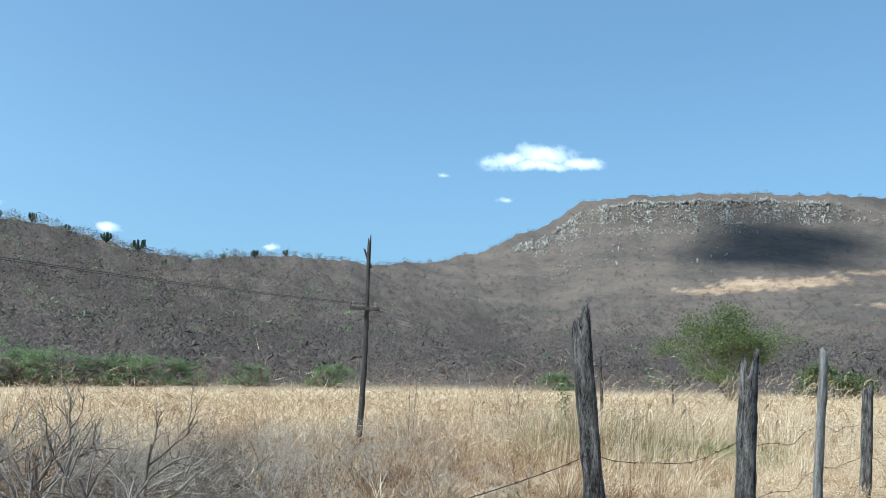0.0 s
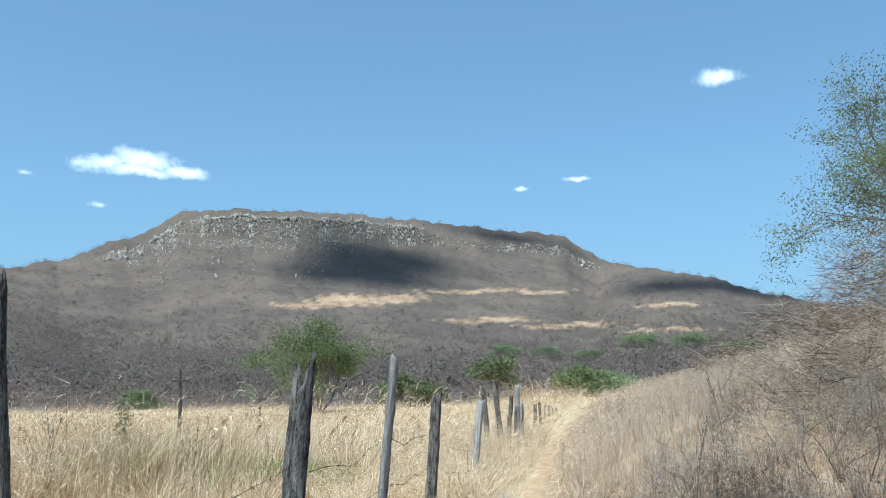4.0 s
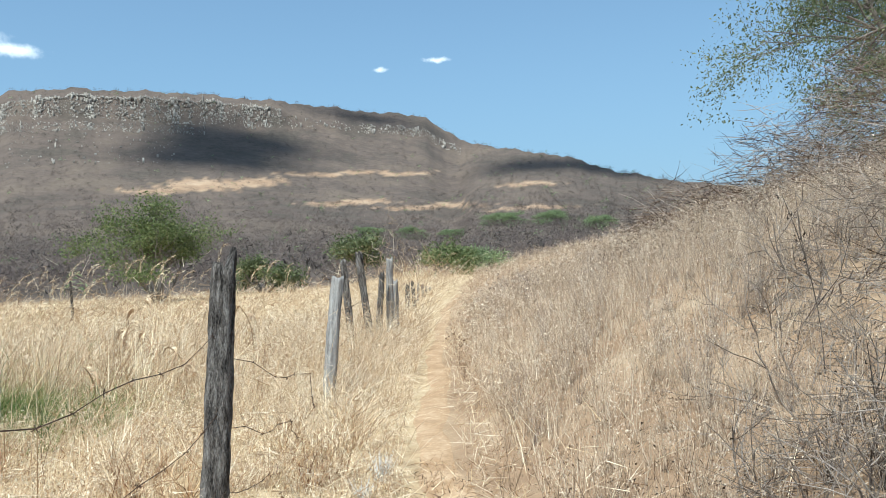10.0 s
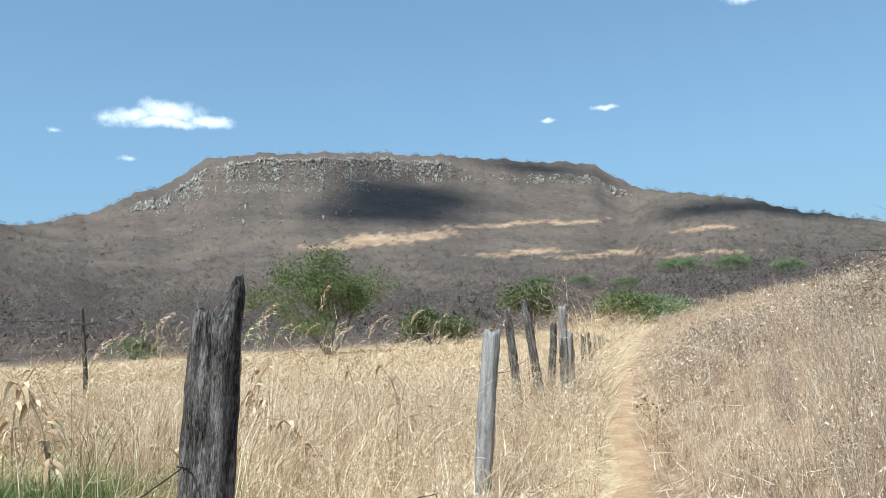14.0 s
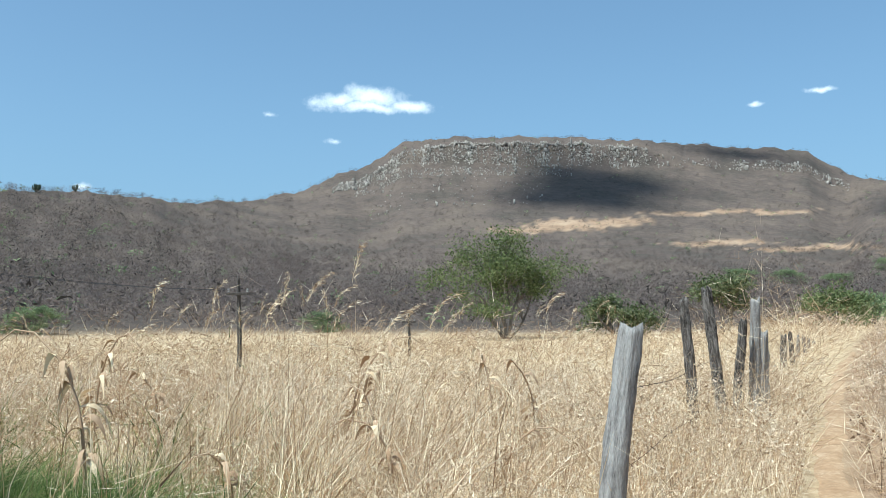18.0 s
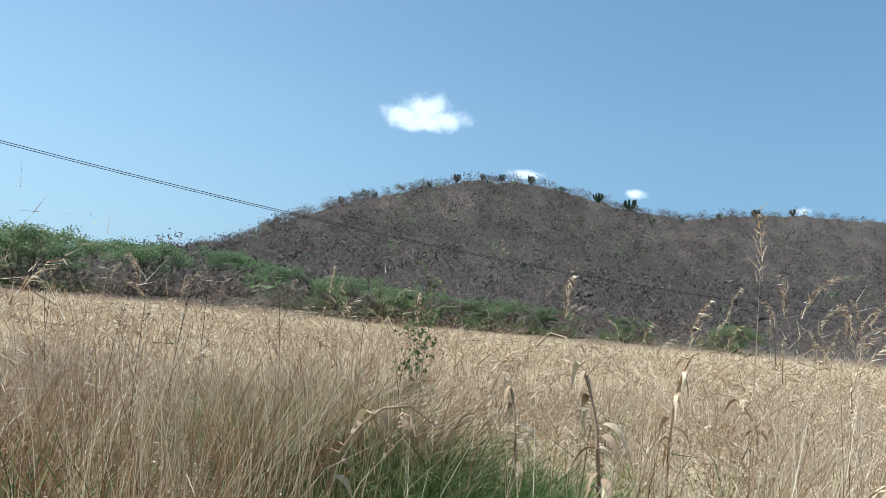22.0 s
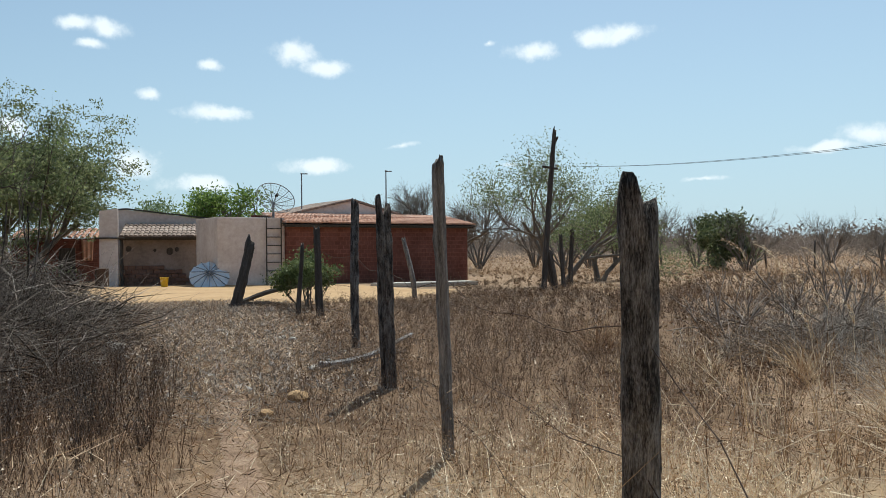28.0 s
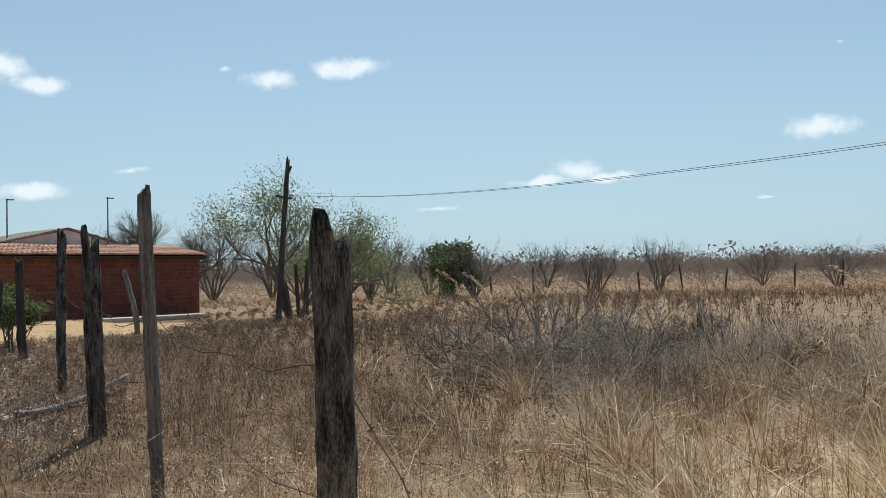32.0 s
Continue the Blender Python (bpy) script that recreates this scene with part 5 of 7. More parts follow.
def satellite_dish(place, size, tilt, turn):
    ob = thing("satellite_dish", place, "large grey mesh satellite dish on the wall top", "satellite dish", turn=turn)
    bm = bmesh.new()
    rings, sides = 10, 36
    loops = []
    for n in range(rings + 1):
        r = size * n / rings
        loops.append([bm.verts.new((r * math.cos(a), r * math.sin(a), 0.42 * r * r / size)) for a in (6.28318 * s / sides for s in range(sides))] if n else [bm.verts.new((0, 0, 0))])
    for n in range(1, rings):
        for s in range(sides):
            bm.faces.new((loops[n][s], loops[n][(s + 1) % sides], loops[n + 1][(s + 1) % sides], loops[n + 1][s]))
    bmesh.ops.wireframe(bm, faces=bm.faces[:], thickness=0.009, use_replace=True)
    dish = part("reflector", bm, MESH_GREY, ob, "open wire mesh reflector")
    dish.matrix_local = Matrix.Translation((0, 0, 0.75)) @ pose(0, 0, 0, tilt, 0, 0)
    for k in range(12):
        bm = bmesh.new()
        a = 6.28318 * k / 12
        ends = [Vector((q * size * math.cos(a), q * size * math.sin(a), 0.42 * size * q * q - 0.02)) for q in (0.05, 0.4, 0.7, 1.0)]
        for p, q in zip(ends, ends[1:]):
            bmesh.ops.create_cone(bm, cap_ends=True, segments=5, radius1=0.016, radius2=0.016, depth=(q - p).length, matrix=Matrix.Translation((p + q) / 2) @ (q - p).to_track_quat("Z", "Y").to_matrix().to_4x4())
        part("rib", bm, MESH_GREY, dish)
    bm = bmesh.new()
    for k in range(36):
        p, q = (Vector((size * math.cos(a), size * math.sin(a), 0.42 * size)) for a in (6.28318 * k / 36, 6.28318 * (k + 1) / 36))
        bmesh.ops.create_cone(bm, cap_ends=True, segments=5, radius1=0.02, radius2=0.02, depth=(q - p).length, matrix=Matrix.Translation((p + q) / 2) @ (q - p).to_track_quat("Z", "Y").to_matrix().to_4x4())
    part("rim", bm, MESH_GREY, dish)
    bm = bmesh.new()
    bmesh.ops.create_cone(bm, cap_ends=True, segments=10, radius1=0.05, radius2=0.05, depth=0.8, matrix=Matrix.Translation((0, 0, 0.35)))
    part("stand", bm, MESH_GREY, ob)
    for s in range(3):
        bm = bmesh.new()
        a = 2.094 * s
        end, start = Vector((0, 0, 0.62 * size)), Vector((0.9 * size * math.cos(a), 0.9 * size * math.sin(a), 0.34 * size))
        mid = (end + start) / 2
        q = (end - start).to_track_quat("Z", "Y").to_matrix().to_4x4()
        bmesh.ops.create_cone(bm, cap_ends=True, segments=5, radius1=0.012, radius2=0.012, depth=(end - start).length, matrix=Matrix.Translation(mid) @ q)
        part("strut", bm, MESH_GREY, dish)
    bm = bmesh.new()
    bmesh.ops.create_cone(bm, cap_ends=True, segments=10, radius1=0.07, radius2=0.05, depth=0.16, matrix=Matrix.Translation((0, 0, 0.62 * size)))
    part("receiver", bm, BLACK_PLASTIC, dish)


satellite_dish((-1.05, -12.4, 2.75), 0.84, 52, 200)


def fallen_reflector():
    """A ribbed sheet-metal dish leaning on the ground."""
    ob = thing("metal_reflector", (1.6, -10.9, 0.53), "ribbed aluminium dish leaning on its rim on the dirt", "metal dish", turn=8)
    ob.rotation_euler = (radians(-46), radians(8), radians(10))
    n = 14
    for k in range(n):
        a0, a1 = 6.28318 * k / n, 6.28318 * (k + 1) / n
        bm = bmesh.new()
        rows = []
        for r in (0.06, 0.3, 0.55, 0.8):
            z = -0.34 * r * r
            rows.append([bm.verts.new((r * math.cos(a), r * math.sin(a), z + lift)) for a, lift in ((a0, 0.035), ((a0 + a1) / 2, -0.015), (a1, 0.035))])
        for low, high in zip(rows, rows[1:]):
            for s in range(2):
                bm.faces.new((low[s], low[s + 1], high[s + 1], high[s]))
        panel = part("panel", bm, TIN, ob)
        bm = bmesh.new()
        q = Vector((math.cos(a0), math.sin(a0), -0.27)).normalized()
        bmesh.ops.create_cube(bm, size=1, matrix=Matrix.Translation((0.43 * math.cos(a0), 0.43 * math.sin(a0), -0.03)) @ q.to_track_quat("X", "Z").to_matrix().to_4x4() @ Matrix.Diagonal((0.8, 0.022, 0.03, 1)))
        part("rib", bm, MESH_GREY, panel)


fallen_reflector()


def bucket():
    ob = thing("bucket", (3.4, -11.4, -0.02), "yellow plastic bucket standing on the dirt yard", "bucket")
    bm = bmesh.new()
    loops = [[bm.verts.new((r * math.cos(a), r * math.sin(a), z)) for a in (6.28318 * s / 20 for s in range(20))] for r, z in ((0.13, 0), (0.165, 0.36), (0.178, 0.37), (0.178, 0.39), (0.158, 0.385), (0.125, 0.02))]
    for low, high in zip(loops, loops[1:]):
        for s in range(20):
            bm.faces.new((low[s], low[(s + 1) % 20], high[(s + 1) % 20], high[s]))
    bm.faces.new(loops[-1])
    bm.faces.new(list(reversed(loops[0])))
    part("pail", bm, YELLOW, ob)


bucket()


def barrel(x, y):
    ob = thing("barrel", (x, y, -0.06), "rusty brown barrel beside the outhouse wall", "barrel")
    bm = bmesh.new()
    shape = ((0.26, 0), (0.28, 0.02), (0.28, 0.24), (0.295, 0.26), (0.28, 0.28), (0.28, 0.5), (0.295, 0.52), (0.28, 0.54), (0.28, 0.78), (0.29, 0.8), (0.25, 0.79))
    loops = [[bm.verts.new((r * math.cos(a), r * math.sin(a), z)) for a in (6.28318 * s / 20 for s in range(20))] for r, z in shape]
    for low, high in zip(loops, loops[1:]):
        for s in range(20):
            bm.faces.new((low[s], low[(s + 1) % 20], high[(s + 1) % 20], high[s]))
    bm.faces.new(list(reversed(loops[0])))
    part("drum", bm, RUST, ob)
    bm = bmesh.new()
    bmesh.ops.create_circle(bm, cap_ends=True, segments=20, radius=0.252, matrix=Matrix.Translation((0, 0, 0.785)))
    part("lid", bm, RUST, ob)


barrel(5.95, -12.5)
CLOTH = material("faded_cloth", [(0.40, 0.20, 0.13), (0.55, 0.30, 0.20), (0.66, 0.42, 0.30)], 4, 0.95)


def hanging_cloth(x, y, top, wide, drop):
    """A sheet of cloth hung on a wall, with folds."""
    n, m = 14, 8
    u, v = np.meshgrid(np.linspace(0, 1, n), np.linspace(0, 1, m), indexing="ij")
    px = x + wide * (u - 0.5) * (1 - 0.15 * v)
    py = y + 0.05 * np.sin(u * 17) * (0.3 + v) + 0.08
    pz = top - drop * v - 0.06 * np.sin(u * 3.1) * (1 - v)
    i, j = np.meshgrid(np.arange(n - 1), np.arange(m - 1), indexing="ij")
    faces = np.stack([i * m + j, (i + 1) * m + j, (i + 1) * m + j + 1, i * m + j + 1], -1).reshape(-1, 4)
    ob = add_mesh("hanging_cloth", np.stack([px, py, pz], -1).reshape(-1, 3), faces, CLOTH, smooth=True)
    ob.modifiers.new("thickness", "SOLIDIFY").thickness = 0.012
    tagged(ob, "faded orange cloth hanging on the shed wall", "cloth")


hanging_cloth(7.9, -21.42, 2.1, 0.6, 1.1)
strand("antenna_cable", [(-1.0, -12.3, 2.95), (0.4, -11.75, 2.2), (1.25, -11.6, 0.9), (1.5, -11.5, 0.1)], 0.012, CABLE, "black cable hanging from the satellite dish to the ground", "cable", 0.12)

# the dirt yard in front of the house
def build_yard():
    rng = np.random.default_rng(8)
    n = 96
    a = np.linspace(0, 2 * np.pi, n, endpoint=False)
    edge = 1 + 0.06 * np.sin(3 * a + 1) + 0.05 * np.sin(7 * a) + rng.uniform(-0.02, 0.02, n)
    verts, rings = [], np.linspace(0.02, 1, 26)
    for f in rings:
        x, y = 2.6 + 9.5 * f * edge * np.cos(a), -3.9 + 9.9 * f * edge * np.sin(a)
        verts.append(np.stack([x, y, land(x, y) + 0.03 - 0.045 * smooth(0.85, 1, f)], -1))
    i, j = np.meshgrid(np.arange(len(rings) - 1), np.arange(n), indexing="ij")
    k = (j + 1) % n
    faces = np.stack([i * n + j, (i + 1) * n + j, (i + 1) * n + k, i * n + k], -1).reshape(-1, 4)
    tagged(add_mesh("yard", np.concatenate(verts), faces, YARD, smooth=True), "bare orange dirt yard in front of the house", "yard", kind="structure")


build_yard()
fence_post(0.2, 6.0, 1.82, 0.12, 81, (0, -14), WOOD_DARK, "stout leaning gate post with a hooked top", taper=0.8, bow=0.02, point=0.2, knots=2)


def log(a, b, radius, seed, label, mat=None):
    a, b = Vector(a), Vector(b)
    ob = part("log", rough_column((b - a).length, radius, random.Random(seed), sides=9, rings=10, taper=0.7, bow=0.06), mat or WOOD, None)
    ob.matrix_world = Matrix.Translation(a) @ (b - a).to_track_quat("Z", "Y").to_matrix().to_4x4()
    return tagged(ob, label, "log")


log((0.45, 5.5, 0.3), (-1.2, 4.9, 0.7), 0.07, 1, "dark pole propped between gate post and shrub", WOOD_DARK)
log((0.75, 6.1, 0.24), (-0.85, 5.9, 0.24), 0.06, 2, "fallen branch lying on the dirt", WOOD_DARK)
log((-0.35, 14.75, 0.1), (-1.75, 13.3, 0.22), 0.045, 3, "long pale branch lying at the foot of the fence", WOOD_PALE)
slab = part("concrete_slab", bmesh.new(), CONCRETE, None)
bm = bmesh.new()
bmesh.ops.create_cube(bm, size=1, matrix=Matrix.Translation((-6.6, -7.2, 0.08)) @ pose(0, 0, 0, 0, 0, 12) @ Matrix.Diagonal((4.2, 1.0, 0.16, 1)))
bmesh.ops.bevel(bm, geom=bm.edges[:], offset=0.03, segments=2, affect="EDGES")
bm.to_mesh(slab.data)
bm.free()
tagged(slab, "long pale concrete slab in front of the brick wall", "slab")


# ---- grass and dry plants ----
TRACK = ((0.6, 8.5), (0.6, 24.6))


def from_track(x, y):
    """Distance from the stretch of path that is walked."""
    dy = np.maximum(np.maximum(TRACK[0][1] - y, y - TRACK[1][1]), 0)
    return np.hypot(x - 0.6, dy)


def scatter(rng, density, x0, x1, y0, y1):
    n = rng.poisson(density * (x1 - x0) * (y1 - y0))
    return rng.uniform(x0, x1, n), rng.uniform(y0, y1, n)


def clumps(x, y, k=1.0):
    return 0.5 + 0.25 * np.sin(1.9 * k * x + 1.2 * np.sin(0.9 * k * y)) + 0.25 * np.sin(1.6 * k * y + 1.4 * np.sin(1.1 * k * x + 2))


def off_path(x, y, clear=0.24):
    return np.abs(x - path_x(y)) > clear + 0.06 * np.sin(7 * y)


def in_yard(x, y):
    return (((x - 2.6) / 9.5) ** 2 + ((y + 3.9) / 9.9) ** 2) < 1.0


def on_house(x, y):
    return (y < -11.5) & (x > -12) & (x < 12)


def blades(name, rng, x, y, height, width, lean, bend, mat, label, wind=(0.35, -0.2), lift=0.0):
    """Grass as one mesh: each blade is a thin bent strip that ends in a point."""
    n = len(x)
    z = land(x, y) - 0.02 + lift
    a, face = rng.uniform(0, 2 * np.pi, n), rng.uniform(0, np.pi, n)
    way = np.stack([np.cos(a) + wind[0], np.sin(a) + wind[1], np.zeros(n)], -1)
    side = np.stack([np.cos(face), np.sin(face), np.zeros(n)], -1) * (width / 2)[:, None]
    base = np.stack([x, y, z], -1)
    up = np.array([0, 0, 1.0])

    def at(f):
        return base + way * (lean * height * f + bend * height * f * f)[:, None] + up * (height * f * (1 - 0.35 * bend * f))[:, None]

    p1, p2 = at(0.5), at(1.0)
    verts = np.stack([base - side, base + side, p1 - side * 0.8, p1 + side * 0.8, p2], 1).reshape(-1, 3)
    k = (np.arange(n) * 5)[:, None]
    tris = np.concatenate([k + [0, 1, 3], k + [0, 3, 2], k + [2, 3, 4]])
    return tagged(add_mesh(name, verts, tris, mat), label, "grass", kind="stuff")


def thatch(name, rng, x, y, low, high, length, width, mat, label):
    """Loose, broken stalks lying every way among the grass, as one mesh of thin slivers."""
    n = len(x)
    c = np.stack([x, y, land(x, y) + rng.uniform(0, 1, n) * (high - low) + low], -1)
    a, tilt = rng.uniform(0, 2 * np.pi, n), rng.normal(0.35, 0.5, n)
    d = np.stack([np.cos(a) * np.cos(tilt), np.sin(a) * np.cos(tilt), np.sin(tilt)], -1) * length[:, None]
    s = np.cross(d, rng.normal(0, 1, (n, 3)))
    s = s / (np.linalg.norm(s, axis=1, keepdims=True) + 1e-9) * (width / 2)[:, None]
    verts = np.stack([c - s, c + s, c + d], 1).reshape(-1, 3)
    return tagged(add_mesh(name, verts, np.arange(3 * n).reshape(-1, 3), mat), label, "grass", kind="stuff")


def trodden(x, y):
    """1 on the bare littered ground along the footpath towards the house."""
    return (1 - smooth(0.7, 1.7, np.abs(x - path_x(y) + 0.15))) * smooth(17.5, 13.5, y)


def straw_fields():
    rng = np.random.default_rng(21)
    rings = ((0, 7, 120, 330, 0.0042), (7, 16, 62, 150, 0.006), (16, 42, 13, 30, 0.013), (42, 112, 2.6, 4.5, 0.034))
    for lo, hi, density, loose, width in rings:
        for kind, rate in (("blade", density), ("loose", loose)):
            x, y = scatter(rng, rate, -0.6 - hi * 1.0, 9 + hi * 0.4, 8 - hi * 0.9, 25 + hi)
            d = from_track(x, y)
            bank = smooth(path_x(y) + 0.3, path_x(y) + 1.6, x)
            south = zone_south(x, y)
            lush = clumps(x, y) * 0.6 + clumps(x, y, 2.7) * 0.4
            edge = np.abs(x - path_x(y))
            keep = (d >= lo) & (d < hi) & off_path(x, y, 0.22) & ~in_yard(x, y) & ~on_house(x, y)
            az, far = polar(x, y)
            keep &= (far < hill_foot(az) - 2 + 4 * np.sin(az * 0.9)) | (az < -95) | (az > 80)
            keep &= rng.uniform(0, 1, len(x)) < (0.3 + 0.7 * lush) * (1 - 0.85 * south * (d < 30)) * (1 - 0.88 * bank * (d < 30)) * (1 - 0.8 * trodden(x, y)) * (1 - 0.45 * (d < 7) * (x < path_x(y)) * (y > 20) * (kind == "blade")) * np.where((x > path_x(y)) & (y < 15), 0.25, 1) * np.where((x < path_x(y)) & (x > -6) & (y > 21) & (y < 32), 0.6, 1)
            x, y, south, bank, d, lush, edge = (v[keep] for v in (x, y, south, bank, d, lush, edge))
            n = len(x)
            tall = (0.26 + 0.56 * rng.uniform(0, 1, n) ** 1.2) * (0.55 + 0.95 * lush) * (1 - 0.55 * south) * (1 - 0.2 * bank) * (0.35 + 0.65 * smooth(0.15, 1.0, edge))
            tall *= 1 + 0.25 * (x < path_x(y)) * smooth(20, 23, y) * smooth(3, 6, d)
            tall *= 1 - 0.6 * np.exp(-(((x + 2.9) / 1.4) ** 2 + ((y - 24.8) / 1.6) ** 2))
            tall *= 1 + (0.85 * smooth(0.5, 0.85, clumps(x, y, 0.42)) - 0.15) * smooth(3.5, 6, d) * (1 - south) * (x < path_x(y))
            tall *= 1 + 0.5 * smooth(-1.9, -1.3, x) * smooth(21.5, 23.5, y) * (x < path_x(y))
            tall *= 1 + (0.15 * smooth(8, 20, d) - 0.5 * smooth(26, 50, d)) * (1 - south)
            pick = rng.uniform(0, 1, n)
            pale = pick < 0.5 * (1 - south) * (1 - 0.4 * bank)
            pale &= rng.uniform(0, 1, n) > np.maximum(0.95 * smooth(-6, -10, x), 0.75 * smooth(9, 24, d))
            brown = ~pale & (pick > 0.86 - 0.25 * bank - np.maximum(0.55 * smooth(-6, -11, x), 0.3 * smooth(9, 24, d)) - 0.35 * smooth(0.45, 0.8, clumps(x, y, 0.31)) * smooth(3, 6, d))
            dark = south > rng.uniform(0.35, 0.95, n)
            brown |= (south > rng.uniform(0.0, 0.5, n)) & ~dark
            pale &= ~brown
            green = (np.hypot((x + 5.7) / 2.7, (y - 26.6) / 2.3) + 0.3 * np.sin(3 * x) * np.sin(2.6 * y) < 0.95) & (rng.uniform(0, 1, n) < 0.85)
            rust = (dark | brown) & (south > 0.02) & (x < -1.6) & ((x < -3.2) & (y > 14.5) | (x < -8) | (y > 17.5))
            dark &= ~rust
            brown &= ~rust
            grey = (bank > 0.5) & (y > 22) & (pick < 0.7)
            pale &= ~grey
            brown &= ~grey
            dark &= ~grey
            rust &= ~grey
            green &= ~grey
            sets = ((HERB_PALE, grey, "greyish straw on the bank"), (RUSSET, rust, "russet dry grass in the field"), (HERB_BROWN, dark, "brown dry grass in the low field"), (GREEN_GRASS, green & ~dark & ~rust, "patch of green grass among the straw"), (STRAW_PALE, pale & ~dark & ~green & ~rust, "bleached dry grass in the field"), (HERB, brown & ~dark & ~green & ~rust, "brownish dry grass in the field"), (STRAW, ~grey & ~pale & ~brown & ~dark & ~green & ~rust, "golden dry grass in the field"))
            for mat, mask, label in sets:
                m = int(mask.sum())
                if not m:
                    continue
                name = "green_grass" if mat is GREEN_GRASS else "dry_grass"
                if kind == "blade":
                    grow_up = 1.1 if mat is GREEN_GRASS else 1.0
                    blades(name, rng, x[mask], y[mask], tall[mask] * grow_up, width * rng.uniform(0.5, 1.5, m), rng.uniform(0.05, 1.05, m), rng.uniform(0.0, 1.5, m), mat, label)
                else:
                    thatch("loose_straw", rng, x[mask], y[mask], 0.02, tall[mask] * 1.05, rng.uniform(0.08, 0.34, m) * (1 + 0.8 * (lo > 6)), width * rng.uniform(0.5, 1.3, m) * 1.2, mat, "loose broken stalks among the " + label)


straw_fields()


def brown_stalks():
    """Dense upright brown stalks in the field by the utility pole."""
    rng = np.random.default_rng(31)
    for x0, x1, y0, y1, density in ((-13, -8.4, 14.5, 19.5, 60), (-16, -5.5, 16, 24.5, 42), (-5.5, -1.6, 18.5, 24.2, 22), (-30, -12, 2, 26, 10), (-12, -4, 8, 16, 6), (-30, -8, 23, 40, 14)):
        x, y = scatter(rng, density, x0, x1, y0, y1)
        keep = rng.uniform(0, 1, len(x)) < clumps(x, y, 0.55) ** 1.5
        x, y = x[keep], y[keep]
        n = len(x)
        blades("brown_stalks", rng, x, y, rng.uniform(0.5, 1.05, n), rng.uniform(0.004, 0.009, n), rng.uniform(0, 0.22, n), rng.uniform(0, 0.3, n), RUSSET if density > 8 else HERB, "upright dry brown stalks in the field", (0.1, 0))


brown_stalks()


def herbs(name, n_stems, n_seeds, rng, x, y, height, mat, label, stem=0.003, seed_size=0.012):
    """Fuzzy dry herbs as one mesh: thin forked stems set with small seed heads."""
    n = len(x)
    base = np.stack([x, y, land(x, y) - 0.02], -1)
    b = np.repeat(base, n_stems, 0)
    h = np.repeat(height, n_stems) * rng.uniform(0.6, 1.05, n * n_stems)
    a = rng.uniform(0, 2 * np.pi, n * n_stems)
    out = rng.uniform(0.05, 0.6, n * n_stems)
    tip = b + np.stack([np.cos(a) * out * h, np.sin(a) * out * h, h], -1)
    mid = b * 0.5 + tip * 0.5 + rng.normal(0, 0.03, b.shape) + np.array([0, 0, 0.04])
    f = rng.uniform(0, np.pi, n * n_stems)
    side = np.stack([np.cos(f), np.sin(f), 0 * f], -1) * stem
    v1 = np.stack([b - side, b + side, mid + side * 0.7, mid - side * 0.7, tip], 1).reshape(-1, 3)
    k = (np.arange(n * n_stems) * 5)[:, None]
    t1 = np.concatenate([k + [0, 1, 2], k + [0, 2, 3], k + [3, 2, 4]])
    s = np.repeat(np.arange(n * n_stems), n_seeds)
    g = rng.uniform(0.35, 1.0, len(s))[:, None]
    c = mid[s] * (1 - g) + tip[s] * g + rng.normal(0, 0.035, (len(s), 3))
    u, w = rng.normal(0, 1, (len(s), 3)), rng.normal(0, 1, (len(s), 3))
    z = seed_size * rng.uniform(0.5, 1.5, (len(s), 1))
    v2 = np.stack([c - u * z * 0.7, c + w * z * 0.7, c + u * z * 0.7], 1).reshape(-1, 3)
    t2 = np.arange(3 * len(s)).reshape(-1, 3) + len(v1)
    return tagged(add_mesh(name, np.vstack([v1, v2]), np.vstack([t1, t2]), mat), label, "dry herbs", kind="stuff")


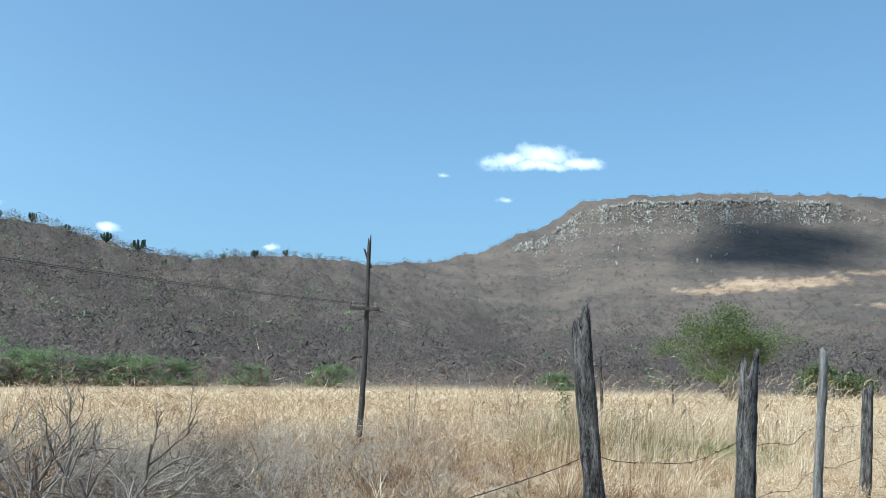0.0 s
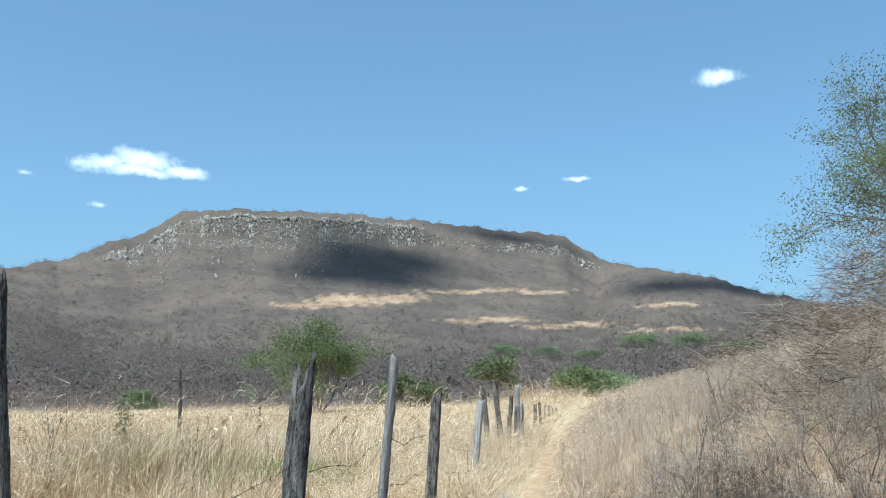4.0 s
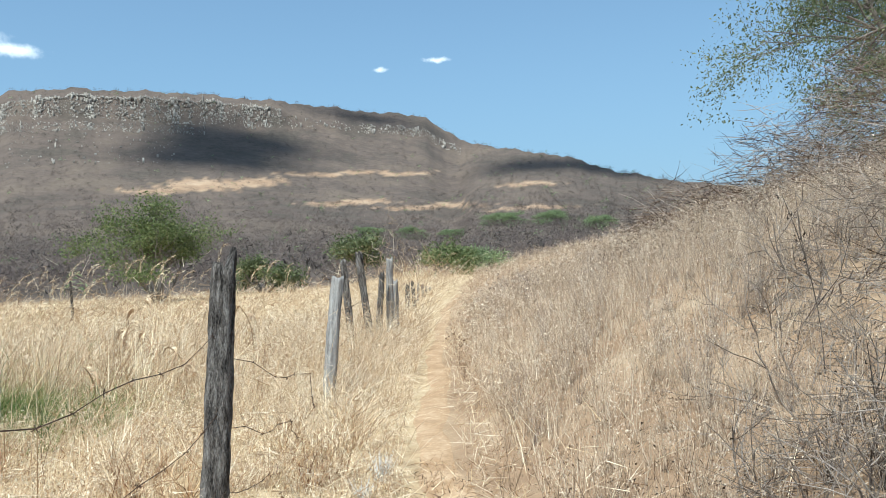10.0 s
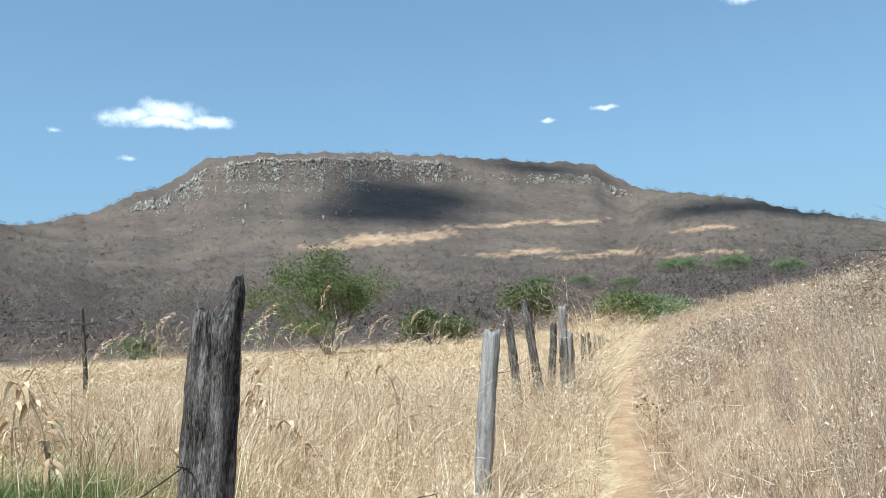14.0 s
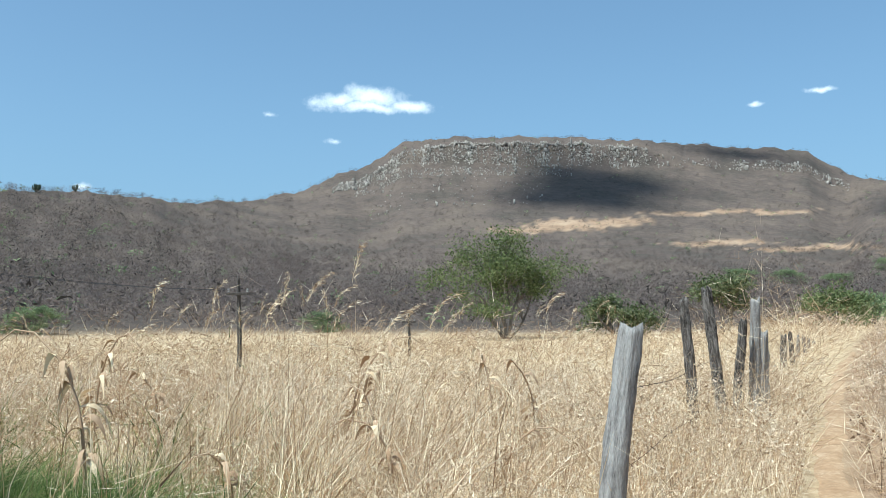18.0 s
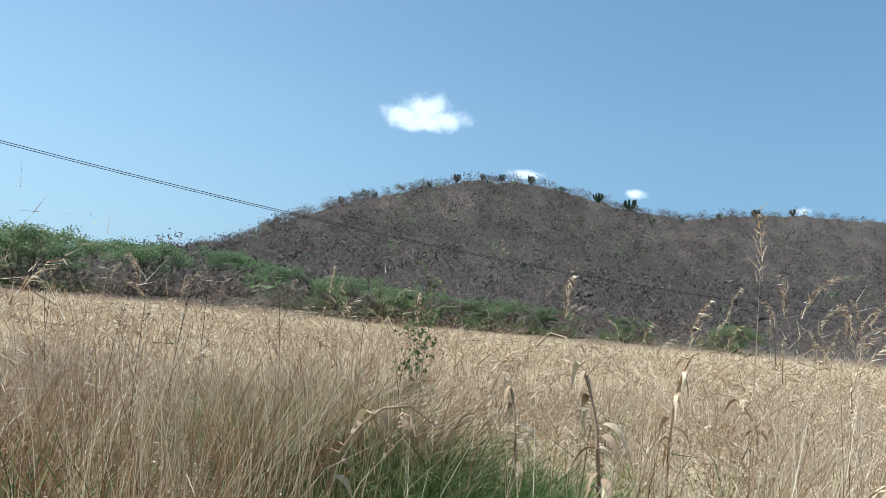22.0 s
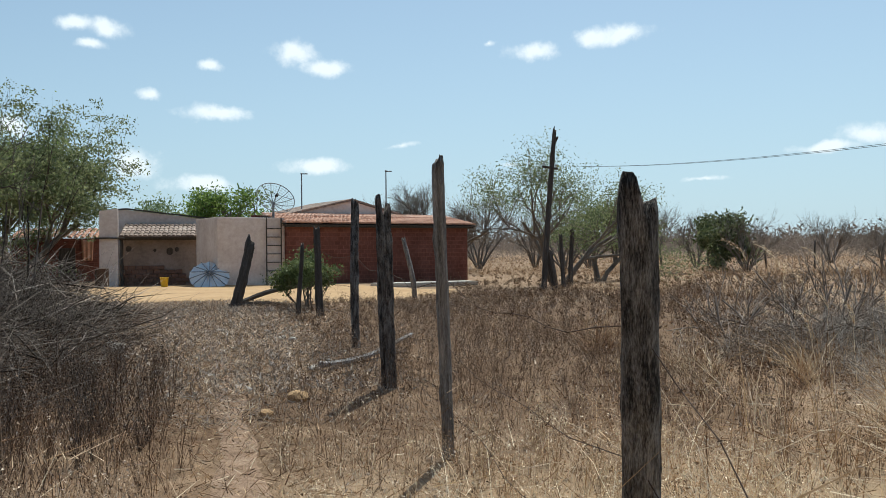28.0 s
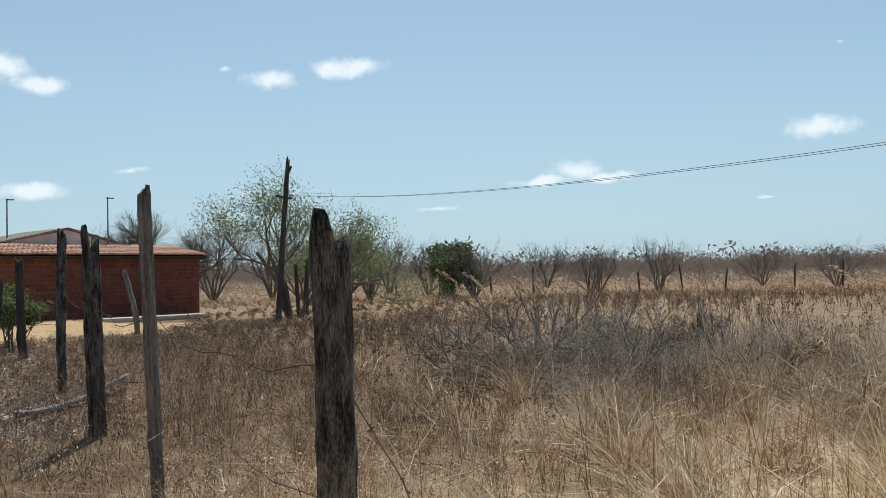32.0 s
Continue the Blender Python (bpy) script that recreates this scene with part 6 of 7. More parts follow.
def herb_fields():
    rng = np.random.default_rng(22)
    for lo, hi, density, stems, seeds, stem, seed_size in ((0, 6, 34, 6, 9, 0.0018, 0.0062), (6, 14, 12, 5, 7, 0.0035, 0.015), (14, 40, 2.2, 5, 9, 0.006, 0.022)):
        x, y = scatter(rng, density, 0.6 - hi * 0.9, 5 + hi, 7 - hi * 0.9, 24 + hi)
        d = from_track(x, y)
        right = smooth(path_x(y) + 0.25, path_x(y) + 0.7, x)
        south = zone_south(x, y)
        keep = (d >= lo) & (d < hi) & off_path(x, y, 0.3) & ~in_yard(x, y) & ~on_house(x, y)
        keep &= rng.uniform(0, 1, len(x)) < np.maximum(right * np.where(y < 13, 0.35, 1), 0.9 * south) * (0.4 + 0.6 * clumps(x, y, 0.8)) * (1 - 0.85 * trodden(x, y))
        x, y, right, south = (v[keep] for v in (x, y, right, south))
        h = (0.28 + 0.22 * rng.uniform(0, 1, len(x))) * (1 + 0.75 * right * (y > 15)) * (0.3 + 0.7 * smooth(9, 16, y + 0.8 * np.abs(x))) * (0.8 + 0.4 * clumps(x, y, 0.5))
        pale = (right > 0.5) & (rng.uniform(0, 1, len(x)) < 0.75 * smooth(19, 23, y))
        herbs("dry_herbs", stems, seeds, rng, x[pale], y[pale], h[pale], HERB_PALE, "fuzzy pale dry herbs covering the bank", stem, seed_size)
        # brown herbs by the heap get a darker copy, shade put into the colour
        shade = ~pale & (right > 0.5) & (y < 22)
        herbs("dry_herbs", stems, seeds, rng, x[shade], y[shade], h[shade], HERB_DARK, "brown dry herbs around the brush heap, coloured darker as if shaded", stem, seed_size)
        pale |= shade
        bank = ~pale & (right > 0.5)
        herbs("dry_herbs", stems, seeds, rng, x[bank], y[bank], h[bank], HERB_PALE, "bleached dry herbs among the fuzzy ones on the bank", stem, seed_size)
        pale |= bank
        herbs("dry_herbs", stems, seeds, rng, x[~pale], y[~pale], h[~pale], HERB_BROWN, "low brown dry herbs with small seed heads", stem, seed_size)


herb_fields()


def low_herbs():
    """Knee-low brown herbs with fuzzy seed heads over the field towards the house."""
    rng = np.random.default_rng(24)
    for lo, hi, rate, stems, seeds, stem, seed_size in ((0, 5, 46, 4, 9, 0.0016, 0.0085), (5, 12, 16, 4, 8, 0.003, 0.016)):
        x, y = scatter(rng, rate, -13, 6, 2, 21)
        d = from_track(x, y)
        keep = (d >= lo) & (d < hi) & off_path(x, y, 0.34) & ~in_yard(x, y) & ~on_house(x, y)
        keep &= rng.uniform(0, 1, len(x)) < zone_south(x, y) * (0.25 + 0.75 * clumps(x, y, 0.6)) * (0.25 + 0.75 * smooth(0.4, 1.3, np.abs(x - path_x(y) + 0.2))) * (1 - 0.8 * trodden(x, y))
        x, y = x[keep], y[keep]
        h = rng.uniform(0.14, 0.38, len(x)) * (0.45 + 0.55 * smooth(6, 13, y)) * (0.7 + 0.5 * clumps(x, y, 0.9))
        tone = rng.uniform(0, 1, len(x))
        for mat, a, b, label in ((HERB_BROWN, 0, 0.55, "low brown herbs with fuzzy seed heads"), (TWIG_ROSE, 0.55, 0.85, "low greyish herbs with fuzzy seed heads"), (RUSSET, 0.85, 1.01, "low russet herbs with fuzzy seed heads")):
            m = (tone >= a) & (tone < b)
            herbs("dry_herbs", stems, seeds, rng, x[m], y[m], h[m], mat, label, stem, seed_size)


low_herbs()


def plumes():
    """Tall grass stalks with pale drooping seed plumes, standing in clumps."""
    rng = np.random.default_rng(23)
    spots = [(-3.6, 26.6), (-4.6, 29.5), (-6.0, 31.5), (-7.6, 29.0), (-3.0, 31.0), (-2.0, 33.0), (-5.2, 24.6), (-8.6, 26.4), (-2.6, 23.6), (-4.2, 21.8), (-3.4, 36.0), (-6.6, 36.0), (-9.5, 33.5), (-1.6, 30.0), (-5.6, 40.0), (-2.2, 38.5), (-10.8, 29.0), (-7.2, 24.2), (-3.4, 19.6), (-4.6, 17.8), (-4.5, 24.8), (-4.2, 24.4), (-4.8, 25.5), (-4.7, 27.7), (-4.1, 28.3), (-3.2, 28.4), (-2.6, 28.8), (-3.3, 25.9), (-3.9, 27.8), (-1.7, 29.8), (-2.3, 27.0), (-2.9, 27.3), (-1.5, 26.0)]
    x, y = [], []
    for sx, sy in spots:
        k = rng.integers(3, 8)
        x.append(rng.normal(sx, 0.32, k))
        y.append(rng.normal(sy, 0.32, k))
    lone_x, lone_y = scatter(rng, 0.22, -16, -1.4, 22, 46)
    x, y = np.concatenate([*x, lone_x]), np.concatenate([*y, lone_y])
    n = len(x)
    h = rng.uniform(1.05, 1.75, n) - 0.25 * (y < 22) - 0.4 * np.isin(x, lone_x)
    blades("tall_grass", rng, np.repeat(x, 4) + rng.normal(0, 0.06, 4 * n), np.repeat(y, 4) + rng.normal(0, 0.06, 4 * n), np.repeat(h, 4) * rng.uniform(0.5, 0.95, 4 * n), np.full(4 * n, 0.006), rng.uniform(0, 0.3, 4 * n), rng.uniform(0.05, 0.6, 4 * n), STRAW, "tall straw leaves standing above the grass", (0.6, 0.1))
    a = rng.normal(0.1, 0.8, n)
    way = np.stack([np.cos(a), np.sin(a), 0 * a], -1)
    base = np.stack([x, y, land(x, y)], -1)
    lean = rng.uniform(0.03, 0.3, n)
    up = np.array([0, 0, 1.0])

    def at(f):
        return base + up * (h * f)[:, None] + way * (0.75 * lean * h * f ** 1.8)[:, None]

    f0 = np.linspace(0, 1, 6)
    verts, side = [], np.stack([-np.sin(a + 0.7), np.cos(a + 0.7), 0 * a], -1) * 0.0022
    for p in range(5):
        lower, upper = at(f0[p]), at(f0[p + 1])
        verts.append(np.stack([lower - side, lower + side, upper], 1))
    tip = at(1.0)
    for m in range(58):
        f = m / 57
        spine = tip + way * (0.12 * f * f + 0.04 * f - 0.02) + up * (0.27 * f - 0.09 * f * f - 0.03) + rng.normal(0, 0.006, (n, 3))
        d = rng.normal(0, 0.3, (n, 3)) + way * (0.2 + 0.9 * f) + np.array([0, 0, 0.9 - 1.1 * f])
        d = d / np.linalg.norm(d, axis=1, keepdims=True) * rng.uniform(0.025, 0.055, (n, 1))
        s = np.cross(d, rng.normal(0, 1, (n, 3)))
        s = s / np.linalg.norm(s, axis=1, keepdims=True) * 0.0022
        verts.append(np.stack([spine - s, spine + s, spine + d], 1))
    v = np.concatenate(verts).reshape(-1, 3)
    tagged(add_mesh("grass_plumes", v, np.arange(len(v)).reshape(-1, 3), STRAW), "pale drooping seed plumes on tall grass stalks", "grass", kind="stuff")


plumes()


def tall_stalks():
    """Tall dry stalks standing in thin stands above the grass."""
    rng = np.random.default_rng(91)
    for mat, many, label in ((HERB, 14, "tall brown stalks standing above the grass"), (STRAW, 16, "tall straw stalks standing above the grass")):
        x, y = [], []
        for sx, sy, k in ((-4.5, 24.8, 6), (-5.0, 24.2, 6), (-4.1, 24.3, 4), (-5.3, 25.2, 4), (-4.7, 27.7, 2), (-4.1, 28.3, 3), (-3.2, 28.4, 2), (-2.6, 28.8, 2), (-3.3, 25.9, 1), (-5.6, 22.6, 3), (-6.8, 23.4, 4), (-3.9, 21.0, 2), (-2.2, 30.5, 2), (-1.6, 27.6, 1)):
            x.append(rng.normal(sx, 0.3, many * k))
            y.append(rng.normal(sy, 0.3, many * k))
        x, y = np.concatenate(x), np.concatenate(y)
        n = len(x)
        blades("tall_stalks", rng, x, y, rng.uniform(0.8, 1.75, n), rng.uniform(0.003, 0.008, n), rng.uniform(0.0, 0.22, n), rng.uniform(0.0, 0.35, n), mat, label, (0.7, 0.25))


tall_stalks()


def tussocks():
    """Arching tufts of tall grass, each fanning from one root, joined by colour."""
    rng = np.random.default_rng(41)
    x, y = scatter(rng, 1.9, -15, -0.9, 20.5, 42)
    keep = (rng.uniform(0, 1, len(x)) < 0.25 + 0.75 * clumps(x, y, 0.7)) & (from_track(x, y) > 1.5)
    x, y = x[keep], y[keep]
    px, py = scatter(rng, 2.2, -12.0, -1.0, 14, 24)
    open_ground = (from_track(px, py) > 4.2) | (py > 23)
    px, py = px[open_ground], py[open_ground]
    x, y = np.concatenate([x, px]), np.concatenate([y, py])
    sx, sy = rng.normal(-6.9, 0.7, 34), rng.normal(25.7, 0.6, 34)
    sx[:5], sy[:5] = rng.normal(-4.2, 0.12, 5), rng.normal(19.75, 0.12, 5)
    x, y = np.concatenate([x, sx]), np.concatenate([y, sy])
    fx, fy = rng.uniform(-0.95, -0.1, 46), rng.uniform(23.4, 30.5, 46)
    x, y = np.concatenate([fx, x]), np.concatenate([fy, y])
    size = rng.uniform(0.45, 1.25, len(x)) * (1 + 0.2 * (np.arange(len(x)) >= len(x) - 34)) * (1 - 0.55 * np.exp(-(((x + 2.7) / 1.3) ** 2 + ((y - 24.8) / 1.5) ** 2))) * (1 - 0.35 * (y < 21)) * np.where(np.arange(len(x)) < 46, 0.6, 0.6 + 0.4 * smooth(1.4, 3, from_track(x, y)))
    wet = np.minimum(1, 1.9 * np.exp(-(((x + 5.7) / 2.3) ** 2 + ((y - 25.9) / 1.9) ** 2)))
    pick = rng.uniform(0, 1, len(x))
    green = pick < 0.9 * wet
    rust = ~green & (y < 24.2) & (rng.uniform(0, 1, len(x)) < 0.35 + 0.4 * smooth(-4, -7, x))
    pale = ~green & ~rust & (pick < 0.5)
    for mat, mask, name, label in ((RUSSET, rust, "russet_tussocks", "arching tufts of russet dry grass"), (GREEN_GRASS, green, "green_tussocks", "arching tufts of green and yellowing grass"), (STRAW_PALE, pale, "straw_tussocks", "arching tufts of bleached tall grass"), (STRAW, ~green & ~pale & ~rust, "straw_tussocks", "arching tufts of golden tall grass")):
        many = 85
        k = int(mask.sum())
        bx, by = np.repeat(x[mask], many) + rng.normal(0, 0.07, k * many), np.repeat(y[mask], many) + rng.normal(0, 0.07, k * many)
        h = np.repeat(size[mask], many) * rng.uniform(0.35, 1.1, k * many)
        blades(name, rng, bx, by, h, rng.uniform(0.004, 0.0125, k * many), rng.uniform(0.0, 0.5, k * many), rng.uniform(0.1, 1.25, k * many), mat, label, (0.25, -0.1))


tussocks()


def green_patch():
    """Fresh green tufts with tall yellowing stalks among them."""
    rng = np.random.default_rng(43)
    for mat, n, cx, cy, rx, ry, low, high, lean, label in (
            (GREEN_FRESH, 230, -5.3, 27.0, 1.7, 0.85, 0.35, 0.75, 1.0, "fresh green grass tufts among the straw"),
            (GREEN_GRASS, 210, -5.8, 25.6, 2.3, 1.2, 0.3, 0.7, 0.95, "green and yellowing grass tufts among the straw"),
            (STRAW, 70, -6.9, 26.0, 1.2, 1.0, 0.7, 1.7, 0.35, "tall straw tufts behind the green grass"),
            (HERB, 45, -7.2, 26.2, 1.0, 0.9, 0.9, 1.9, 0.25, "tall brown stalks behind the green grass")):
        many = 34
        x, y = np.repeat(rng.normal(cx, rx * 0.6, n), many), np.repeat(rng.normal(cy, ry * 0.6, n), many)
        x, y = x + rng.normal(0, 0.09, n * many), y + rng.normal(0, 0.09, n * many)
        h = np.repeat(rng.uniform(low, high, n), many) * rng.uniform(0.5, 1.1, n * many)
        green = mat in (GREEN_FRESH, GREEN_GRASS)
        blades("green_tussocks" if green else "straw_tussocks", rng, x, y, h, rng.uniform(0.004, 0.011, n * many), rng.uniform(0, lean, n * many), rng.uniform(0.1, 1.1, n * many), mat, label, (0.5, 0.0))


green_patch()


def tangle(name, x0, x1, y0, y1, roof, n, mat, label, long=(0.25, 0.9), thick=(0.004, 0.011), seed=51):
    """A heap of dead branches lying every way, filling the space below roof(x, y)."""
    rng = np.random.default_rng(seed)
    x, y = rng.uniform(x0, x1, n), rng.uniform(y0, y1, n)
    top = roof(x, y)
    keep = top > 0.06
    x, y, top = x[keep], y[keep], top[keep]
    n = len(x)
    c = np.stack([x, y, land(x, y) + top * rng.uniform(0, 1, n) ** 0.6], -1)
    a, tilt = rng.uniform(0, 2 * np.pi, n), rng.normal(0.12, 0.42, n)
    size = rng.uniform(*long, n)
    d = np.stack([np.cos(a) * np.cos(tilt), np.sin(a) * np.cos(tilt), np.sin(tilt)], -1) * size[:, None]
    u = np.cross(d, rng.normal(0, 1, (n, 3)))
    u = u / (np.linalg.norm(u, axis=1, keepdims=True) + 1e-9) * (rng.uniform(*thick, n) / 2)[:, None]
    w = np.cross(d / size[:, None], u)
    bend = c + d * 0.5 + rng.normal(0, 0.05, (n, 3)) * size[:, None]
    tip = c + d
    verts = np.stack([c + u, c - u * 0.5 + w * 0.87, c - u * 0.5 - w * 0.87, bend + u * 0.7, bend - u * 0.35 + w * 0.6, bend - u * 0.35 - w * 0.6, tip], 1).reshape(-1, 3)
    k = (np.arange(n) * 7)[:, None]
    tris = np.concatenate([k + f for f in ([0, 1, 4], [0, 4, 3], [1, 2, 5], [1, 5, 4], [2, 0, 3], [2, 3, 5], [3, 4, 6], [4, 5, 6], [5, 3, 6])])
    return tagged(add_mesh(name, verts, tris, mat), label, "brush heap", kind="stuff")


def heap_roof(x, y):
    edge = np.interp(y, [5, 8.6, 12.2, 15.2, 16.6, 18.9, 21], [3.6, 2.1, 1.9, 2.2, 2.4, 2.6, 3.2])
    lumps = 0.75 + 0.25 * np.sin(1.9 * x + 0.7 * y) * np.sin(1.5 * y - 0.4 * x) + 0.12 * np.sin(4.1 * x) * np.sin(3.7 * y)
    return 1.5 * smooth(-0.2, 2.4, x - edge) * smooth(5.5, 8, y) * (1 - 0.6 * smooth(16.0, 18.5, y)) * (1 - smooth(18.5, 21.0, y)) * lumps


def field_heap(x, y):
    return 0.7 * (1 - smooth(0.3, 1.0, np.hypot((x + 7.3) / 2.5, (y - 15.3) / 1.3))) * (0.8 + 0.2 * np.sin(3 * x))


tangle("brush_tangle", 1.8, 11, 5.5, 19, heap_roof, 19000, TWIG_DARK, "dense heap of dark dead thorn branches beside the path")
tangle("brush_tangle", 1.8, 11, 5.5, 20, heap_roof, 2600, TWIG, "grey dead branches strewn over the dark brush heap", (0.5, 1.7), (0.008, 0.022), seed=52)
tangle("brush_tangle", 1.8, 11, 5.5, 20, heap_roof, 3000, TWIG_DARK, "thick dark branches in the brush heap", (0.5, 1.5), (0.01, 0.03), seed=54)
tangle("brush_tangle", -10, -4.6, 13.8, 16.8, field_heap, 4200, TWIG, "low heap of dead branches in the brown field", seed=53)


def round_heap(cx, cy, rx, ry, high):
    def roof(x, y):
        return high * (1 - smooth(0.2, 1.0, np.hypot((x - cx) / rx, (y - cy) / ry))) * (0.8 + 0.2 * np.sin(5 * x) * np.sin(4 * y))
    return roof


def crest_heap(x, y):
    tops = [round_heap(cx, cy, r, r, h)(x, y) for cx, cy, r, h in ((6.1, 29.6, 1.6, 1.9), (7.8, 30.0, 1.8, 3.0), (9.8, 33.0, 2.4, 3.6), (8.4, 27.2, 1.8, 2.4), (5.2, 31.6, 1.4, 1.4), (10.5, 29.4, 2.2, 3.0), (6.5, 25.2, 1.5, 2.9), (5.3, 23.6, 1.1, 1.5))]
    return np.max(tops, axis=0)


tangle("thorn_thicket", 3.8, 12.4, 22.4, 35.6, crest_heap, 14000, TWIG_ROSE, "rosy-grey leafless thicket on the crest of the bank", (0.25, 0.8), (0.005, 0.012), seed=55)
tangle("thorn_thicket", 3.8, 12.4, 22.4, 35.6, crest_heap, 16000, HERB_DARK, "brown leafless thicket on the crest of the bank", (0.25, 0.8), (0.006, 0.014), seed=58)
tangle("thorn_thicket", 1.8, 4.0, 19.4, 22.6, round_heap(2.9, 21.0, 1.0, 1.4, 1.0), 1500, TWIG, "leafless thorn thicket beside the path", (0.2, 0.7), (0.003, 0.008), seed=56)
tangle("thorn_thicket", 3.2, 6.4, 21.4, 26.0, round_heap(4.7, 23.7, 1.5, 2.0, 1.1), 2200, TWIG, "leafless thorn thicket on the bank", (0.2, 0.8), (0.004, 0.010), seed=57)


def bank_bushes():
    """Round dry shrubs of fine twigs that cover the bank, joined by colour."""
    rng = np.random.default_rng(61)
    for lo, hi, rate, stems, seeds, stem, seed_size in ((0, 6, 5.5, 46, 8, 0.0015, 0.0058), (6, 13, 3.6, 34, 8, 0.0026, 0.012), (13, 30, 1.6, 24, 6, 0.005, 0.024)):
        x, y = scatter(rng, rate, 1.2, 16, 14, 46)
        d = from_track(x, y)
        keep = (x > path_x(y) + 0.6) & (d >= lo) & (d < hi) & (heap_roof(x, y) < 0.1)
        x, y = x[keep], y[keep]
        h = rng.uniform(0.4, 1.0, len(x)) * (0.5 + 0.5 * smooth(0.6, 2.0, x - path_x(y)))
        # shrubs near the heap take the dark twig colour to stand for shade
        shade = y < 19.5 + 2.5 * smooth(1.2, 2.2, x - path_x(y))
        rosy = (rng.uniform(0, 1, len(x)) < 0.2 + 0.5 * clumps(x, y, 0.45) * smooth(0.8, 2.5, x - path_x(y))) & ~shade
        herbs("dry_shrubs", stems, seeds, rng, x[shade], y[shade], h[shade], TWIG_DARK, "brown dry shrubs beside the brush heap, coloured darker as if shaded", stem, seed_size)
        herbs("dry_shrubs", stems, seeds, rng, x[rosy], y[rosy], h[rosy], TWIG_ROSE, "round rosy-grey dry shrubs of fine twigs on the bank", stem, seed_size)
        herbs("dry_shrubs", stems, seeds, rng, x[~rosy & ~shade], y[~rosy & ~shade], h[~rosy & ~shade], HERB_PALE, "round straw-coloured dry shrubs on the bank", stem, seed_size)


bank_bushes()


def path_litter():
    """Broken straw and twigs strewn over the footpath and its edges."""
    rng = np.random.default_rng(71)
    for mat, n, wide, label in ((STRAW, 2600, 0.3, "bits of straw strewn over the footpath"), (HERB_BROWN, 5200, 0.42, "bits of dark twig strewn over the footpath"), (RUSSET, 2400, 0.4, "bits of russet straw strewn over the footpath"), (HERB_BROWN, 6000, 0.7, "dead leaves and bits of bark strewn over the trodden ground"), (TWIG_SILVER, 15000, 1.0, "bleached chips strewn over the trodden ground")):
        y = rng.uniform(3, 24, n) if wide < 0.5 else rng.uniform(3, 17.5, n)
        x = path_x(y) + 0.05 * np.sin(y * 0.9) + rng.normal(0, wide, n)
        thatch("path_litter", rng, x, y, 0.005, np.full(n, 0.05), rng.uniform(0.03, 0.16, n), rng.uniform(0.003, 0.008, n), mat, label)


    for mat, n, label in ((HERB_PALE, 8000, "pale chips of bark and husk strewn over the trodden ground"), (TWIG_SILVER, 6500, "grey flakes of wood strewn over the trodden ground")):
        y = rng.uniform(3, 16, n)
        x = path_x(y) - 0.2 + rng.normal(0, 1.0, n)
        thatch("path_litter", rng, x, y, 0.005, np.full(n, 0.04), rng.uniform(0.03, 0.12, n), rng.uniform(0.012, 0.034, n), mat, label)


path_litter()


def seed_grass():
    """Pale grass with fluffy seed heads along the fence."""
    rng = np.random.default_rng(81)
    for x0, y0, y1, rate, seeds, size, mat in ((-5.0, 17, 33, 34, 16, 0.0062, STRAW_PALE), (-5.0, 17, 33, 34, 14, 0.0062, STRAW), (-5.0, 17, 33, 12, 9, 0.007, HERB), (-12.5, 20, 42, 11, 11, 0.014, STRAW_PALE), (-12.5, 20, 42, 5, 9, 0.014, HERB)):
        x, y = scatter(rng, rate, x0, 1.4, y0, y1)
        d = from_track(x, y)
        keep = (x < path_x(y) - 0.3) & (rng.uniform(0, 1, len(x)) < 0.25 + 0.75 * clumps(x, y, 1.3)) & (np.hypot((x + 5.7) / 2.2, (y - 26.6) / 1.8) > 1)
        keep &= (rng.uniform(0, 1, len(x)) > zone_south(x, y)) & ((y > 24.3) | (x > -2.6) | (mat is HERB))
        strip = smooth(-1.9, -1.3, x) * smooth(21.5, 23.5, y)
        if x0 < -6:
            keep &= (x < -4.5) | (y > 30)
        x, y, d, strip = x[keep], y[keep], d[keep], strip[keep]
        h = (1 + 0.45 * strip) * rng.uniform(0.22, 0.62, len(x)) * (0.75 + 0.5 * smooth(2.5, 6, d)) * (0.5 + 0.5 * smooth(0.3, 1.0, np.abs(x - path_x(y))))
        herbs("seed_grass", 6, seeds, rng, x, y, h, mat, "pale grass with fluffy seed heads along the fence", 0.0018 if x0 > -6 else 0.003, size)


seed_grass()


# ---- leafless bushes and brush heaps ----
grey_bush = tagged(dry_bush(301, 1.5, 9, 4, TWIG), "leafless tangled grey bush on the grassy bank", "dead bush", "dead bushes by the path")
grey_bush.matrix_world = Matrix.Translation((2.75, 20.6, ground_at(2.75, 20.6)))
BUSHES = [(3.6, 19.2, 1.1, 40), (4.6, 21.8, 1.2, 80), (2.5, 21.6, 0.75, 33), (3.1, 22.6, 0.85, 210), (4.2, 24.2, 1.0, 300), (3.5, 24.0, 0.7, 95), (5.2, 22.8, 1.1, 130), (3.0, 16.0, 0.9, 120), (5.6, 24.5, 1.1, 160), (4.4, 27.0, 0.8, 200), (7.0, 29.5, 1.3, 240), (9.2, 32.5, 1.6, 280), (6.4, 20.0, 1.3, 20), (8.2, 26.5, 1.3, 60), (7.6, 33.5, 1.1, 100), (10.5, 31.0, 1.5, 140), (2.9, 13.4, 0.9, 180)]
for n, (x, y, k, turn) in enumerate(BUSHES):
    ob = copy_thing(grey_bush, Matrix())
    ob.matrix_world = Matrix.Translation((x, y, ground_at(x, y))) @ pose(0, 0, 0, 0, 0, turn) @ Matrix.Scale(k, 4)
